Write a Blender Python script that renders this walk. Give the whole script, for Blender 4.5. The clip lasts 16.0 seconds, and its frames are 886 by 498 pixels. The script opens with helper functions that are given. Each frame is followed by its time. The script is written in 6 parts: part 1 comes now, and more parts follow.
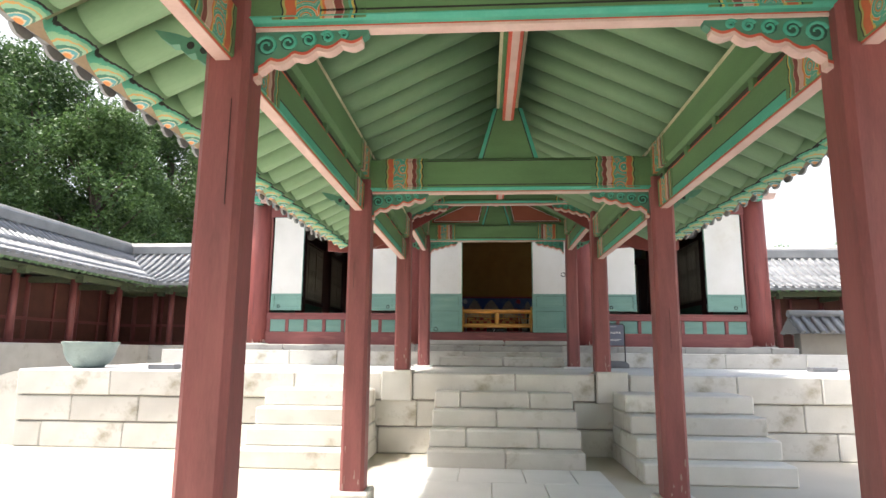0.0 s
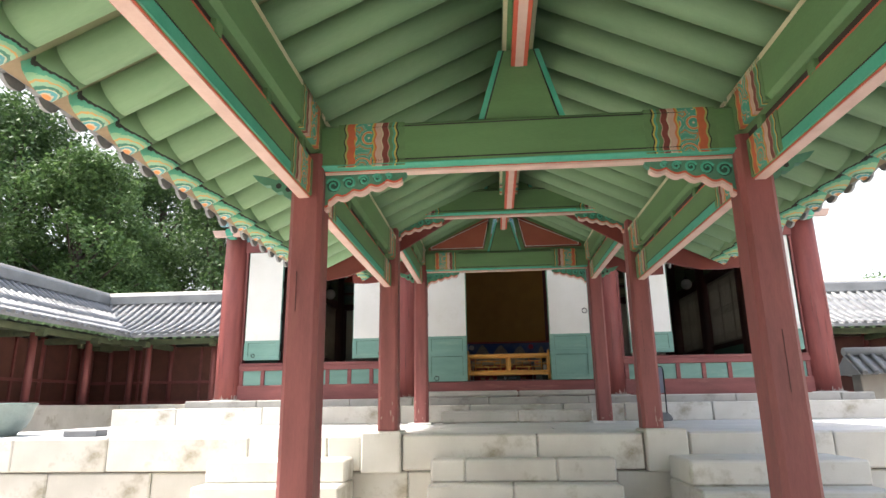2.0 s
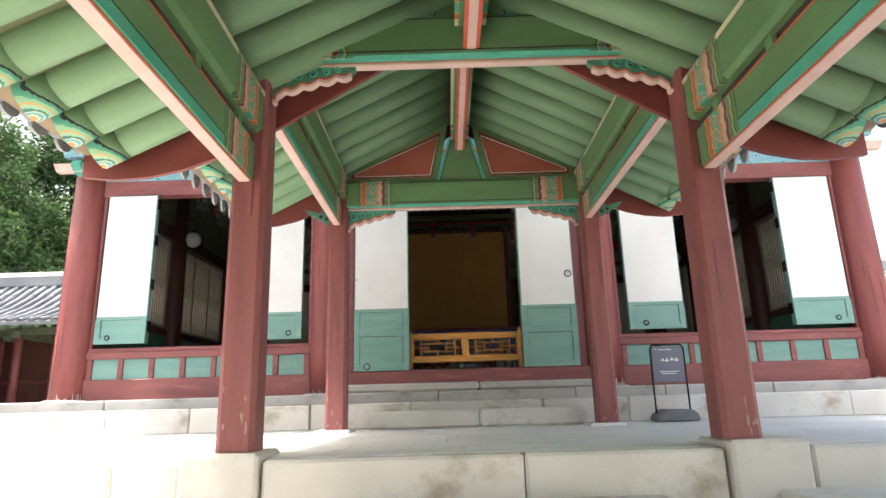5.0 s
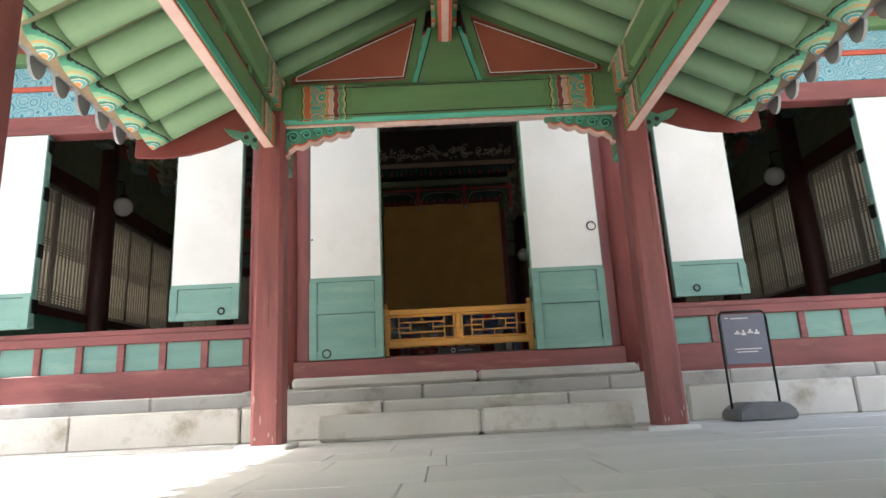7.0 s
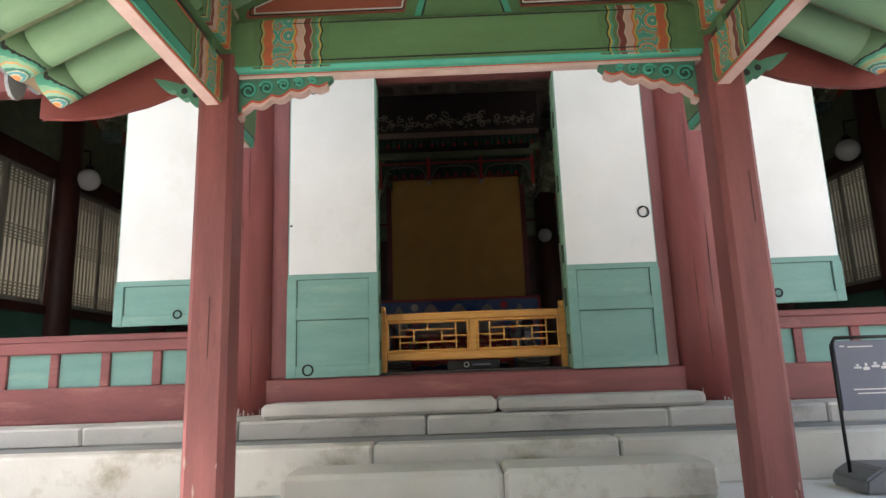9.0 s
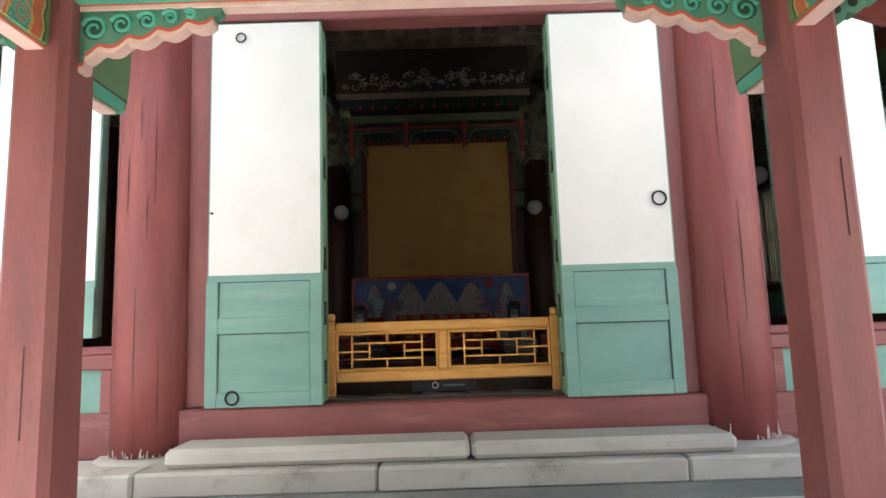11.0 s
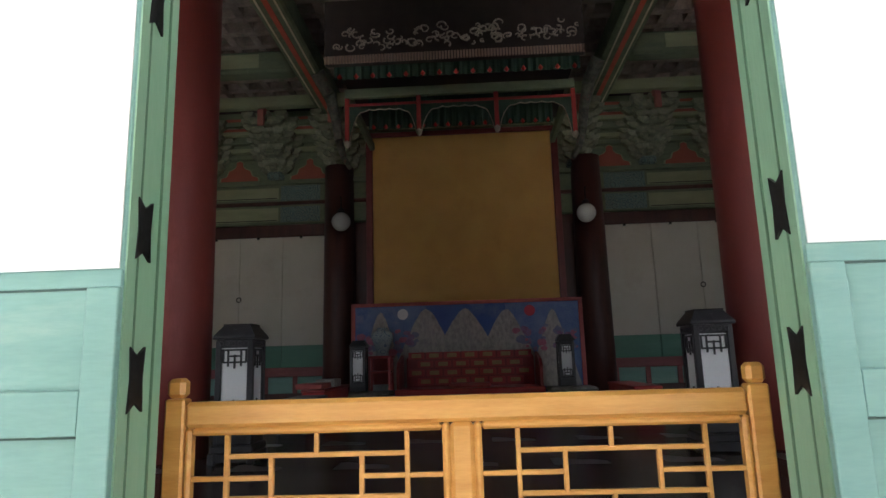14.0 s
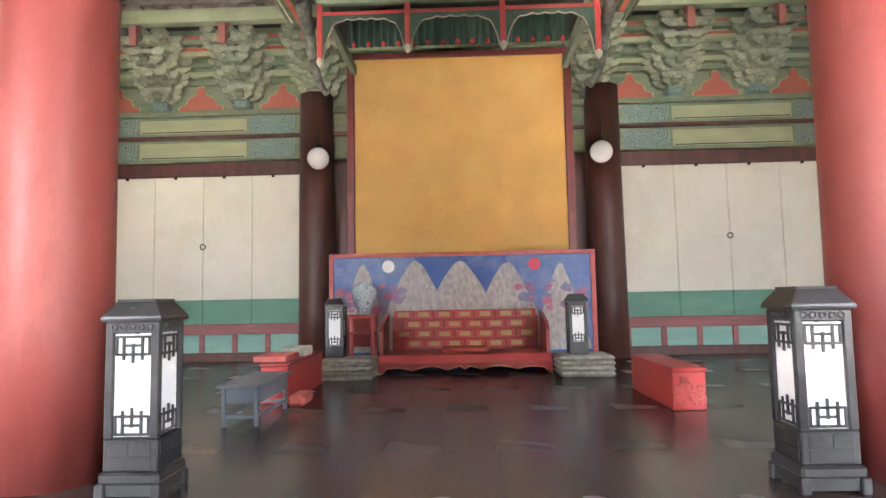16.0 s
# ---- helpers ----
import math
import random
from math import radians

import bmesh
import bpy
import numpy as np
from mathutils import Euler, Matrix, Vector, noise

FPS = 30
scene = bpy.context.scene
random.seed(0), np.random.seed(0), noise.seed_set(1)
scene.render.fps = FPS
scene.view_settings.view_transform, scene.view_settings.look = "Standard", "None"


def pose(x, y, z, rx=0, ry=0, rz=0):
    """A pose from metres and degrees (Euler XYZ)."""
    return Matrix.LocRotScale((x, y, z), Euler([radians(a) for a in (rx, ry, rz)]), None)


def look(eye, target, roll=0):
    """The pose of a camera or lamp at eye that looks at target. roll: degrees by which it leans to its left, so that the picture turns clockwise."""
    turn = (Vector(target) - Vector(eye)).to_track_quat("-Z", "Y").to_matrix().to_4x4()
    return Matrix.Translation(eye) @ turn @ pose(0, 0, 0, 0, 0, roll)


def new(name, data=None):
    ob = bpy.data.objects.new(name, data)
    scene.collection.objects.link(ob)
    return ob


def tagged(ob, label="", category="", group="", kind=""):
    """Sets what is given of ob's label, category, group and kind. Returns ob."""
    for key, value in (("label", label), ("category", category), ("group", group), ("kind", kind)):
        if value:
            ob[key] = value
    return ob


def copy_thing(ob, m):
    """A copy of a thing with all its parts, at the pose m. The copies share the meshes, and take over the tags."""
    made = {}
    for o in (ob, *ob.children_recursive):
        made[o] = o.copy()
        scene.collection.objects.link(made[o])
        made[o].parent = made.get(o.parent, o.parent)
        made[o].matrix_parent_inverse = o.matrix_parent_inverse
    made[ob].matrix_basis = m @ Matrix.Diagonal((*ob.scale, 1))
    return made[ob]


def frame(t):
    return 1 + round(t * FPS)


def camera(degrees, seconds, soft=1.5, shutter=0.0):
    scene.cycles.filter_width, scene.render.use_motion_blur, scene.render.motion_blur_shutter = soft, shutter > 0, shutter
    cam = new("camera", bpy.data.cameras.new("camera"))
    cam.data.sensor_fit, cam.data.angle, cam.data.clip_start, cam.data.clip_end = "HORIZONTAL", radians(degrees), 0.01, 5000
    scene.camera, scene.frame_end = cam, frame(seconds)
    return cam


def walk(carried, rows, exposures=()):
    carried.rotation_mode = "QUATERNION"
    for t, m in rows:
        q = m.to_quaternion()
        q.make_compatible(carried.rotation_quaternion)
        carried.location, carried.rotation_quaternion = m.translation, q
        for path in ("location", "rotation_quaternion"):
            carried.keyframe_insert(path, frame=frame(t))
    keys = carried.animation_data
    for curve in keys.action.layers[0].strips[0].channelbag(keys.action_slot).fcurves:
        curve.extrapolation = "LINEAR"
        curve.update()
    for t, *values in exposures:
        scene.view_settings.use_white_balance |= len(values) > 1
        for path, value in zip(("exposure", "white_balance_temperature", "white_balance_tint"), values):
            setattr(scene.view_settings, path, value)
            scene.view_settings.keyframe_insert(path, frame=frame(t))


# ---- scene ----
cam = camera(71.9, 16.0)
PATH = [
    (0, (-0.018, 0.148, 1.534), (-0.155, 2.116, 1.862), 0.5),
    (0.5, (-0.032, 0.659, 1.516), (-0.206, 2.604, 1.948), -0.0),
    (1, (-0.041, 1.186, 1.523), (-0.219, 3.118, 2.009), -0.9),
    (1.5, (-0.021, 1.706, 1.527), (-0.196, 3.636, 2.02), -1.8),
    (2, (-0.029, 2.248, 1.541), (-0.183, 4.181, 2.032), -0.8),
    (2.5, (0.0, 2.8, 1.55), (-0.116, 4.735, 2.042), -1.2),
    (3, (-0.015, 3.348, 1.562), (-0.116, 5.285, 2.052), -0.7),
    (5.5, (0.008, 6.415, 1.483), (0.01, 8.354, 1.972), -1.8),
    (6, (0.035, 7.005, 1.493), (0.022, 8.948, 1.969), -2.2),
    (6.5, (0.026, 7.592, 1.48), (0.024, 9.535, 1.954), -2.6),
    (7, (0.061, 8.157, 1.521), (0.082, 10.101, 1.991), -2.9),
    (7.5, (0.095, 8.656, 1.594), (0.1, 10.607, 2.037), -2.4),
    (8, (0.107, 8.99, 1.732), (0.114, 10.943, 2.164), -2.0),
    (8.5, (0.124, 9.252, 1.895), (0.097, 11.209, 2.308), -1.8),
    (9, (0.096, 9.527, 2.028), (0.069, 11.49, 2.409), -2.0),
    (11.5, (0.309, 11.093, 2.562), (0.33, 13.078, 2.809), -1.3),
    (12, (0.274, 11.606, 2.609), (0.319, 13.587, 2.884), -0.5),
    (12.5, (0.352, 12.067, 2.622), (0.382, 14.04, 2.949), -0.6),
    (13, (0.378, 12.613, 2.569), (0.352, 14.582, 2.922), -0.1),
    (13.5, (0.35, 13.09, 2.603), (0.304, 15.057, 2.959), -1.2),
    (14, (0.31, 13.5, 2.65), (0.225, 15.467, 3.004), -1.7),
    (14.5, (0.315, 13.861, 2.738), (0.196, 15.831, 3.064), -1.7),
    (15, (0.337, 14.186, 2.786), (0.25, 16.165, 3.061), -1.8),
    (15.5, (0.299, 14.507, 2.874), (0.239, 16.491, 3.124), -1.7),
    (16, (0.267, 14.782, 2.903), (0.199, 16.774, 3.066), -1.1),
]
walk(cam, [(t, look(eye, target, roll)) for t, eye, target, roll in PATH],
     [(0.0, 1.3, 6400, 10), (1.5, 1.4, 6400, 10), (2.5, 1.52, 6400, 10), (3.0, 1.72, 6400, 10), (5.5, 1.82, 6400, 10), (7.0, 1.8, 6400, 10), (9.0, 1.8, 6350, 10), (11.5, 2.4, 6300, 10), (12.0, 2.28, 6280, 10), (12.5, 2.1, 6250, 10),
      (13.0, 2.25, 6250, 10), (13.5, 2.5, 6200, 10), (14.0, 2.95, 6050, 12), (14.5, 4.1, 6000, 27), (15.0, 5.4, 6200, 27), (15.5, 6.1, 6200, 14), (16.0, 6.25, 6350, 14)])

# ---- world, sun, light ----
SUN_DIR = Vector((0.60, 0.11, -1.0)).normalized()
world = bpy.data.worlds.new("sky")
scene.world = world
world.use_nodes = True
wn = world.node_tree.nodes
sky = wn.new("ShaderNodeTexSky")
sky.sky_type = "NISHITA"
sky.sun_disc = False
sky.sun_elevation = math.asin(-SUN_DIR.z)
sky.sun_rotation = math.atan2(-SUN_DIR.x, -SUN_DIR.y)
sky.dust_density = 5.0
sky.air_density = 1.3
world.node_tree.links.new(sky.outputs[0], wn["Background"].inputs[0])
wn["Background"].inputs[1].default_value = 0.15
sun_data = bpy.data.lights.new("sun", "SUN")
sun_data.energy = 2.4
sun_data.angle = radians(0.6)
sun_data.color = (1.0, 0.965, 0.91)
sun = new("sun", sun_data)
sun.matrix_world = look((-30, -15, 50), Vector((-30, -15, 50)) + SUN_DIR)

# hazy summer sky along the whole horizon
haze = bpy.data.materials.new("white_horizon_haze")
haze.use_nodes = True
hz_n, hz_l = haze.node_tree.nodes, haze.node_tree.links
hz_e = hz_n.new("ShaderNodeEmission")
hz_e.inputs[0].default_value, hz_e.inputs[1].default_value = (0.93, 0.97, 1.0, 1), 0.62
hz_l.new(hz_e.outputs[0], hz_n["Material Output"].inputs[0])
hz_b = bmesh.new()
bmesh.ops.create_cone(hz_b, cap_ends=False, segments=64, radius1=520, radius2=470, depth=330, matrix=Matrix.Translation((0, 0, 160)))
hz_m = bpy.data.meshes.new("backdrop")
hz_b.to_mesh(hz_m)
hz_b.free()
hz_m.materials.append(haze)
tagged(new("backdrop", hz_m), "white hazy summer sky over the horizon", "sky", kind="structure")

# daylight behind the paper of the hall's side windows
for wx, watts in ((-6.35, 10.5), (7.15, 6.3)):
    ld = bpy.data.lights.new("window_daylight", "AREA")
    ld.shape, ld.size, ld.size_y, ld.energy = "RECTANGLE", 8.6, 2.2, watts
    ld.color = (0.95, 0.98, 1.0)
    wl_ = new("window_daylight", ld)
    wl_.matrix_world = look((wx, 19.6, 4.0), (0.3, 19.6, 3.6))

# ---- materials ----


def material(name, a, b, rough=0.6, scale=6.0, fine=60.0, bump=0.15, stretch=(1, 1, 1), metal=0.0, worn=None, vary=0.0, gloss=0.5):
    """Two colours mixed by coarse and fine noise, with relief; worn: a third colour in patches; vary: lightness change from piece to piece."""
    m = bpy.data.materials.new(name)
    m.use_nodes = True
    n, l = m.node_tree.nodes, m.node_tree.links
    bsdf = n["Principled BSDF"]
    co = n.new("ShaderNodeTexCoord")
    mp = n.new("ShaderNodeMapping")
    mp.inputs["Scale"].default_value = stretch
    l.new(co.outputs["Object"], mp.inputs[0])
    big, small = n.new("ShaderNodeTexNoise"), n.new("ShaderNodeTexNoise")
    big.inputs["Scale"].default_value, small.inputs["Scale"].default_value = scale, fine
    big.inputs["Detail"].default_value, small.inputs["Detail"].default_value = 5, 3
    l.new(mp.outputs[0], big.inputs[0])
    l.new(mp.outputs[0], small.inputs[0])
    add = n.new("ShaderNodeMath")
    add.operation = "MULTIPLY_ADD"
    add.inputs[1].default_value = 0.35
    l.new(small.outputs[0], add.inputs[0])
    l.new(big.outputs[0], add.inputs[2])
    ramp = n.new("ShaderNodeValToRGB")
    ramp.color_ramp.elements[0].position, ramp.color_ramp.elements[1].position = 0.45, 0.85
    ramp.color_ramp.elements[0].color, ramp.color_ramp.elements[1].color = (*a, 1), (*b, 1)
    l.new(add.outputs[0], ramp.inputs[0])
    colour = ramp.outputs[0]
    if worn:
        spots = n.new("ShaderNodeTexNoise")
        spots.inputs["Scale"].default_value, spots.inputs["Detail"].default_value = scale * 0.7, 8
        spots.inputs["Roughness"].default_value = 0.7
        l.new(mp.outputs[0], spots.inputs[0])
        cut = n.new("ShaderNodeValToRGB")
        cut.color_ramp.elements[0].position, cut.color_ramp.elements[1].position = 0.56, 0.72
        l.new(spots.outputs[0], cut.inputs[0])
        mix = n.new("ShaderNodeMixRGB")
        mix.inputs[2].default_value = (*worn, 1)
        l.new(cut.outputs[0], mix.inputs[0])
        l.new(colour, mix.inputs[1])
        colour = mix.outputs[0]
    if vary:
        info = n.new("ShaderNodeObjectInfo")
        hsv = n.new("ShaderNodeHueSaturation")
        mr = n.new("ShaderNodeMapRange")
        mr.inputs[3].default_value, mr.inputs[4].default_value = 1 - vary, 1 + vary
        l.new(info.outputs["Random"], mr.inputs[0])
        l.new(mr.outputs[0], hsv.inputs["Value"])
        l.new(colour, hsv.inputs["Color"])
        colour = hsv.outputs[0]
    l.new(colour, bsdf.inputs["Base Color"])
    rr = n.new("ShaderNodeMapRange")
    rr.inputs[3].default_value, rr.inputs[4].default_value = max(rough - 0.12, 0.03), min(rough + 0.12, 1)
    l.new(big.outputs[0], rr.inputs[0])
    l.new(rr.outputs[0], bsdf.inputs["Roughness"])
    bsdf.inputs["Metallic"].default_value = metal
    bsdf.inputs["Specular IOR Level"].default_value = gloss
    if bump:
        bp = n.new("ShaderNodeBump")
        bp.inputs["Strength"].default_value, bp.inputs["Distance"].default_value = bump, 0.01
        l.new(add.outputs[0], bp.inputs["Height"])
        l.new(bp.outputs[0], bsdf.inputs["Normal"])
    return m


def hue(c, k):
    return tuple(v * k for v in c)


RED = (0.24, 0.074, 0.07)
M_red = material("red_painted_timber", hue(RED, 0.8), hue(RED, 1.2), 0.5, 3, 40, 0.25, (3, 3, 0.5), worn=(0.29, 0.10, 0.088))
M_redh = material("red_painted_rail", hue(RED, 0.8), hue(RED, 1.15), 0.55, 3, 40, 0.25, (0.6, 3, 3), worn=(0.36, 0.14, 0.12))
M_redout = material("weathered_red_column_paint", (0.2, 0.05, 0.046), (0.29, 0.077, 0.07), 0.55, 3, 40, 0.35, (3, 3, 0.4), worn=(0.28, 0.09, 0.08))
M_redcol = material("red_lacquered_column", (0.195, 0.038, 0.032), (0.24, 0.053, 0.045), 0.5, 2, 50, 0.12, (2, 2, 0.6), worn=(0.3, 0.075, 0.064), gloss=0.4)
M_barge = material("dark_red_barge_board", (0.17, 0.035, 0.03), (0.22, 0.05, 0.04), 0.55, 3, 40, 0.15)
M_gable = material("red_gable_boards", (0.30, 0.075, 0.045), (0.36, 0.1, 0.06), 0.6, 3, 40, 0.15)
M_brown = material("dark_brown_timber", (0.05, 0.018, 0.014), (0.09, 0.03, 0.022), 0.5, 3, 40, 0.2, (3, 3, 0.5))
GREEN = (0.125, 0.235, 0.10)
M_green = material("green_painted_timber", hue(GREEN, 0.85), hue(GREEN, 1.12), 0.6, 3, 50, 0.2, (2, 0.6, 2))
M_greenx = material("green_painted_beam", hue(GREEN, 0.85), hue(GREEN, 1.12), 0.6, 3, 50, 0.2, (0.5, 2, 2))
M_raft = material("green_rafter_paint", (0.17, 0.29, 0.155), (0.215, 0.34, 0.19), 0.65, 2, 40, 0.2, (0.5, 2, 2), vary=0.06)
M_sheath = material("green_roof_boards", (0.22, 0.24, 0.14), (0.29, 0.3, 0.18), 0.75, 2, 40, 0.25, (0.5, 2, 1))
M_teal = material("teal_painted_panel", (0.155, 0.305, 0.255), (0.21, 0.375, 0.32), 0.6, 2, 35, 0.2, (0.5, 1, 3), worn=(0.27, 0.42, 0.34))
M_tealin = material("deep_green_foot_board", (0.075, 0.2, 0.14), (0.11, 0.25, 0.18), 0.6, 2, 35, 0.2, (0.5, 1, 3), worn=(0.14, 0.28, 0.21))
M_tealedge = material("teal_stripe", (0.06, 0.36, 0.25), (0.1, 0.42, 0.3), 0.6)
M_jointline = material("dark_teal_joint", (0.035, 0.075, 0.06), (0.06, 0.11, 0.09), 0.8)
M_jamb = material("green_door_edge", (0.2, 0.36, 0.22), (0.26, 0.42, 0.27), 0.55, 3, 40, 0.2, (3, 3, 0.4))
M_pink = material("pink_stripe", (0.6, 0.4, 0.34), (0.7, 0.5, 0.44), 0.6)
M_cream = material("cream_line", (0.55, 0.5, 0.33), (0.65, 0.6, 0.42), 0.6)
M_orange = material("orange_paint", (0.62, 0.15, 0.045), (0.7, 0.2, 0.07), 0.6)
M_coral = material("coral_red_stripe", (0.52, 0.085, 0.05), (0.6, 0.12, 0.07), 0.6)
M_black = material("black_line_paint", (0.015, 0.015, 0.013), (0.03, 0.03, 0.025), 0.6)
M_white = material("white_door_paper", (0.74, 0.73, 0.69), (0.82, 0.81, 0.78), 0.8, 1.5, 90, 0.05, worn=(0.7, 0.68, 0.62))
M_cpaper = material("cream_door_paper", (0.58, 0.55, 0.46), (0.64, 0.61, 0.52), 0.8, 1.5, 70, 0.05, worn=(0.55, 0.51, 0.41))
M_iron = material("black_iron", (0.012, 0.012, 0.012), (0.03, 0.028, 0.026), 0.5, metal=0.6)
M_stone = material("pale_granite", (0.575, 0.552, 0.5), (0.685, 0.662, 0.61), 0.8, 2.2, 90, 0.5, worn=(0.36, 0.32, 0.24), vary=0.12)
M_stone2 = material("grey_granite_slab", (0.43, 0.41, 0.375), (0.54, 0.52, 0.48), 0.8, 2.2, 90, 0.5, worn=(0.27, 0.25, 0.23), vary=0.10)
M_pave = material("grey_paving_slab", (0.64, 0.635, 0.615), (0.73, 0.72, 0.7), 0.85, 1.6, 70, 0.45, worn=(0.5, 0.49, 0.47), vary=0.04)
M_joint = material("dark_joint_mortar", (0.27, 0.25, 0.22), (0.36, 0.34, 0.3), 0.95)
M_sand = material("pale_sandy_ground", (0.50, 0.46, 0.39), (0.58, 0.54, 0.46), 0.9, 0.8, 45, 0.4)
M_tile = material("grey_roof_tile", (0.18, 0.185, 0.19), (0.31, 0.315, 0.32), 0.34, 1.2, 40, 0.3, vary=0.1)
M_fence = material("varnished_yellow_pine", (0.52, 0.235, 0.045), (0.66, 0.34, 0.085), 0.4, 4, 30, 0.15, (1, 8, 8))
M_floor = material("dark_lacquered_boards", (0.042, 0.029, 0.025), (0.056, 0.039, 0.034), 0.28, 0.12, 4, 0.0, (1.5, 0.5, 1), vary=0.04)
# near-black brown: shade of slots and canopy is baked into this timber colour
M_dark = material("timber_with_baked_shade", (0.03, 0.022, 0.018), (0.05, 0.036, 0.03), 0.7)
M_olive = material("faded_green_beam", (0.11, 0.14, 0.085), (0.18, 0.21, 0.125), 0.7, 4, 40, 0.25, (0.6, 2, 2), worn=(0.09, 0.13, 0.09))
M_olive2 = material("faded_light_green_panel", (0.25, 0.28, 0.16), (0.32, 0.34, 0.2), 0.7, 4, 40, 0.2, (0.6, 2, 2))
M_bracket = material("faded_green_bracket", (0.13, 0.15, 0.095), (0.31, 0.32, 0.21), 0.7, 13, 40, 0.3, worn=(0.07, 0.095, 0.065), vary=0.3)


def stripes(name, axis, period, colours, wobble=0.0, wfreq=40.0, waxis="Z"):
    """Hard bands of paint along one axis of the object, over one period; the edges wave along another axis."""
    m = bpy.data.materials.new(name)
    m.use_nodes = True
    n, l = m.node_tree.nodes, m.node_tree.links
    bsdf = n["Principled BSDF"]
    bsdf.inputs["Roughness"].default_value = 0.6
    co, sep = n.new("ShaderNodeTexCoord"), n.new("ShaderNodeSeparateXYZ")
    l.new(co.outputs["Object"], sep.inputs[0])
    wave = n.new("ShaderNodeMath")
    wave.operation = "MULTIPLY"
    wave.inputs[1].default_value = wfreq
    l.new(sep.outputs[waxis], wave.inputs[0])
    sine = n.new("ShaderNodeMath")
    sine.operation = "SINE"
    l.new(wave.outputs[0], sine.inputs[0])
    shift = n.new("ShaderNodeMath")
    shift.operation = "MULTIPLY_ADD"
    shift.inputs[1].default_value = wobble
    l.new(sine.outputs[0], shift.inputs[0])
    l.new(sep.outputs[axis], shift.inputs[2])
    mr = n.new("ShaderNodeMapRange")
    mr.inputs[1].default_value, mr.inputs[2].default_value = -period / 2, period / 2
    l.new(shift.outputs[0], mr.inputs[0])
    ramp = n.new("ShaderNodeValToRGB")
    cr = ramp.color_ramp
    cr.interpolation = "CONSTANT"
    for i, (p, c) in enumerate(colours):
        e = cr.elements[i] if i < 2 else cr.elements.new(p)
        e.position, e.color = p, (*c, 1)
    l.new(mr.outputs[0], ramp.inputs[0])
    grime = n.new("ShaderNodeTexNoise")
    grime.inputs["Scale"].default_value, grime.inputs["Detail"].default_value = 25, 5
    l.new(co.outputs["Object"], grime.inputs[0])
    gm = n.new("ShaderNodeMapRange")
    gm.inputs[3].default_value, gm.inputs[4].default_value = 0.75, 1.1
    l.new(grime.outputs[0], gm.inputs[0])
    mul = n.new("ShaderNodeVectorMath")
    mul.operation = "SCALE"
    l.new(ramp.outputs[0], mul.inputs[0])
    l.new(gm.outputs[0], mul.inputs["Scale"])
    l.new(mul.outputs[0], bsdf.inputs["Base Color"])
    return m


def rings(name, centre, size, colours, squash=(1, 1, 1)):
    """Hard rings of paint round a point of the object."""
    m = bpy.data.materials.new(name)
    m.use_nodes = True
    n, l = m.node_tree.nodes, m.node_tree.links
    bsdf = n["Principled BSDF"]
    bsdf.inputs["Roughness"].default_value = 0.6
    co, mp = n.new("ShaderNodeTexCoord"), n.new("ShaderNodeMapping")
    mp.vector_type = "POINT"
    mp.inputs["Location"].default_value = [-c * s for c, s in zip(centre, squash)]
    mp.inputs["Scale"].default_value = squash
    l.new(co.outputs["Object"], mp.inputs[0])
    wob = n.new("ShaderNodeTexNoise")
    wob.inputs["Scale"].default_value = 45
    l.new(co.outputs["Object"], wob.inputs[0])
    ln = n.new("ShaderNodeVectorMath")
    ln.operation = "LENGTH"
    l.new(mp.outputs[0], ln.inputs[0])
    add = n.new("ShaderNodeMath")
    add.operation = "MULTIPLY_ADD"
    add.inputs[1].default_value = size * 0.1
    l.new(wob.outputs[0], add.inputs[0])
    l.new(ln.outputs["Value"], add.inputs[2])
    div = n.new("ShaderNodeMath")
    div.operation = "DIVIDE"
    div.inputs[1].default_value = size * 1.05
    l.new(add.outputs[0], div.inputs[0])
    ramp = n.new("ShaderNodeValToRGB")
    cr = ramp.color_ramp
    cr.interpolation = "CONSTANT"
    for i, (p, c) in enumerate(colours):
        e = cr.elements[i] if i < 2 else cr.elements.new(p)
        e.position, e.color = p, (*c, 1)
    l.new(div.outputs[0], ramp.inputs[0])
    l.new(ramp.outputs[0], bsdf.inputs["Base Color"])
    return m


C_OR, C_CR, C_TE, C_GR, C_MA, C_YE, C_BK, C_BL = (0.66, 0.19, 0.06), (0.66, 0.55, 0.4), (0.10, 0.36, 0.26), GREEN, (0.22, 0.05, 0.04), (0.6, 0.45, 0.1), (0.02, 0.02, 0.018), (0.13, 0.25, 0.5)
M_band = stripes("painted_beam_end_bands", "X", 0.40, [(0.0, C_GR), (0.015, C_BK), (0.035, (0.4, 0.42, 0.14)), (0.07, (0.58, 0.14, 0.06)), (0.2, C_YE), (0.24, C_TE), (0.52, C_YE), (0.55, C_OR), (0.58, (0.62, 0.4, 0.33)), (0.68, C_CR), (0.7, C_MA), (0.8, (0.5, 0.3, 0.25)), (0.815, C_GR), (0.88, C_TE), (0.92, C_YE), (0.95, C_BK), (0.975, C_GR)], 0.006, 62.0)
M_tip = rings("painted_rafter_tip", (0.0, 0, -0.12), 0.205, [(0.0, (0.72, 0.3, 0.1)), (0.2, C_CR), (0.25, (0.1, 0.36, 0.4)), (0.34, (0.5, 0.55, 0.4)), (0.38, (0.05, 0.2, 0.14)), (0.46, (0.3, 0.5, 0.34)), (0.55, (0.62, 0.35, 0.12)), (0.6, (0.28, 0.5, 0.3)), (0.7, (0.09, 0.36, 0.24)), (0.79, C_BK), (0.85, (0.19, 0.315, 0.172))], (1, 1.15, 0.5))


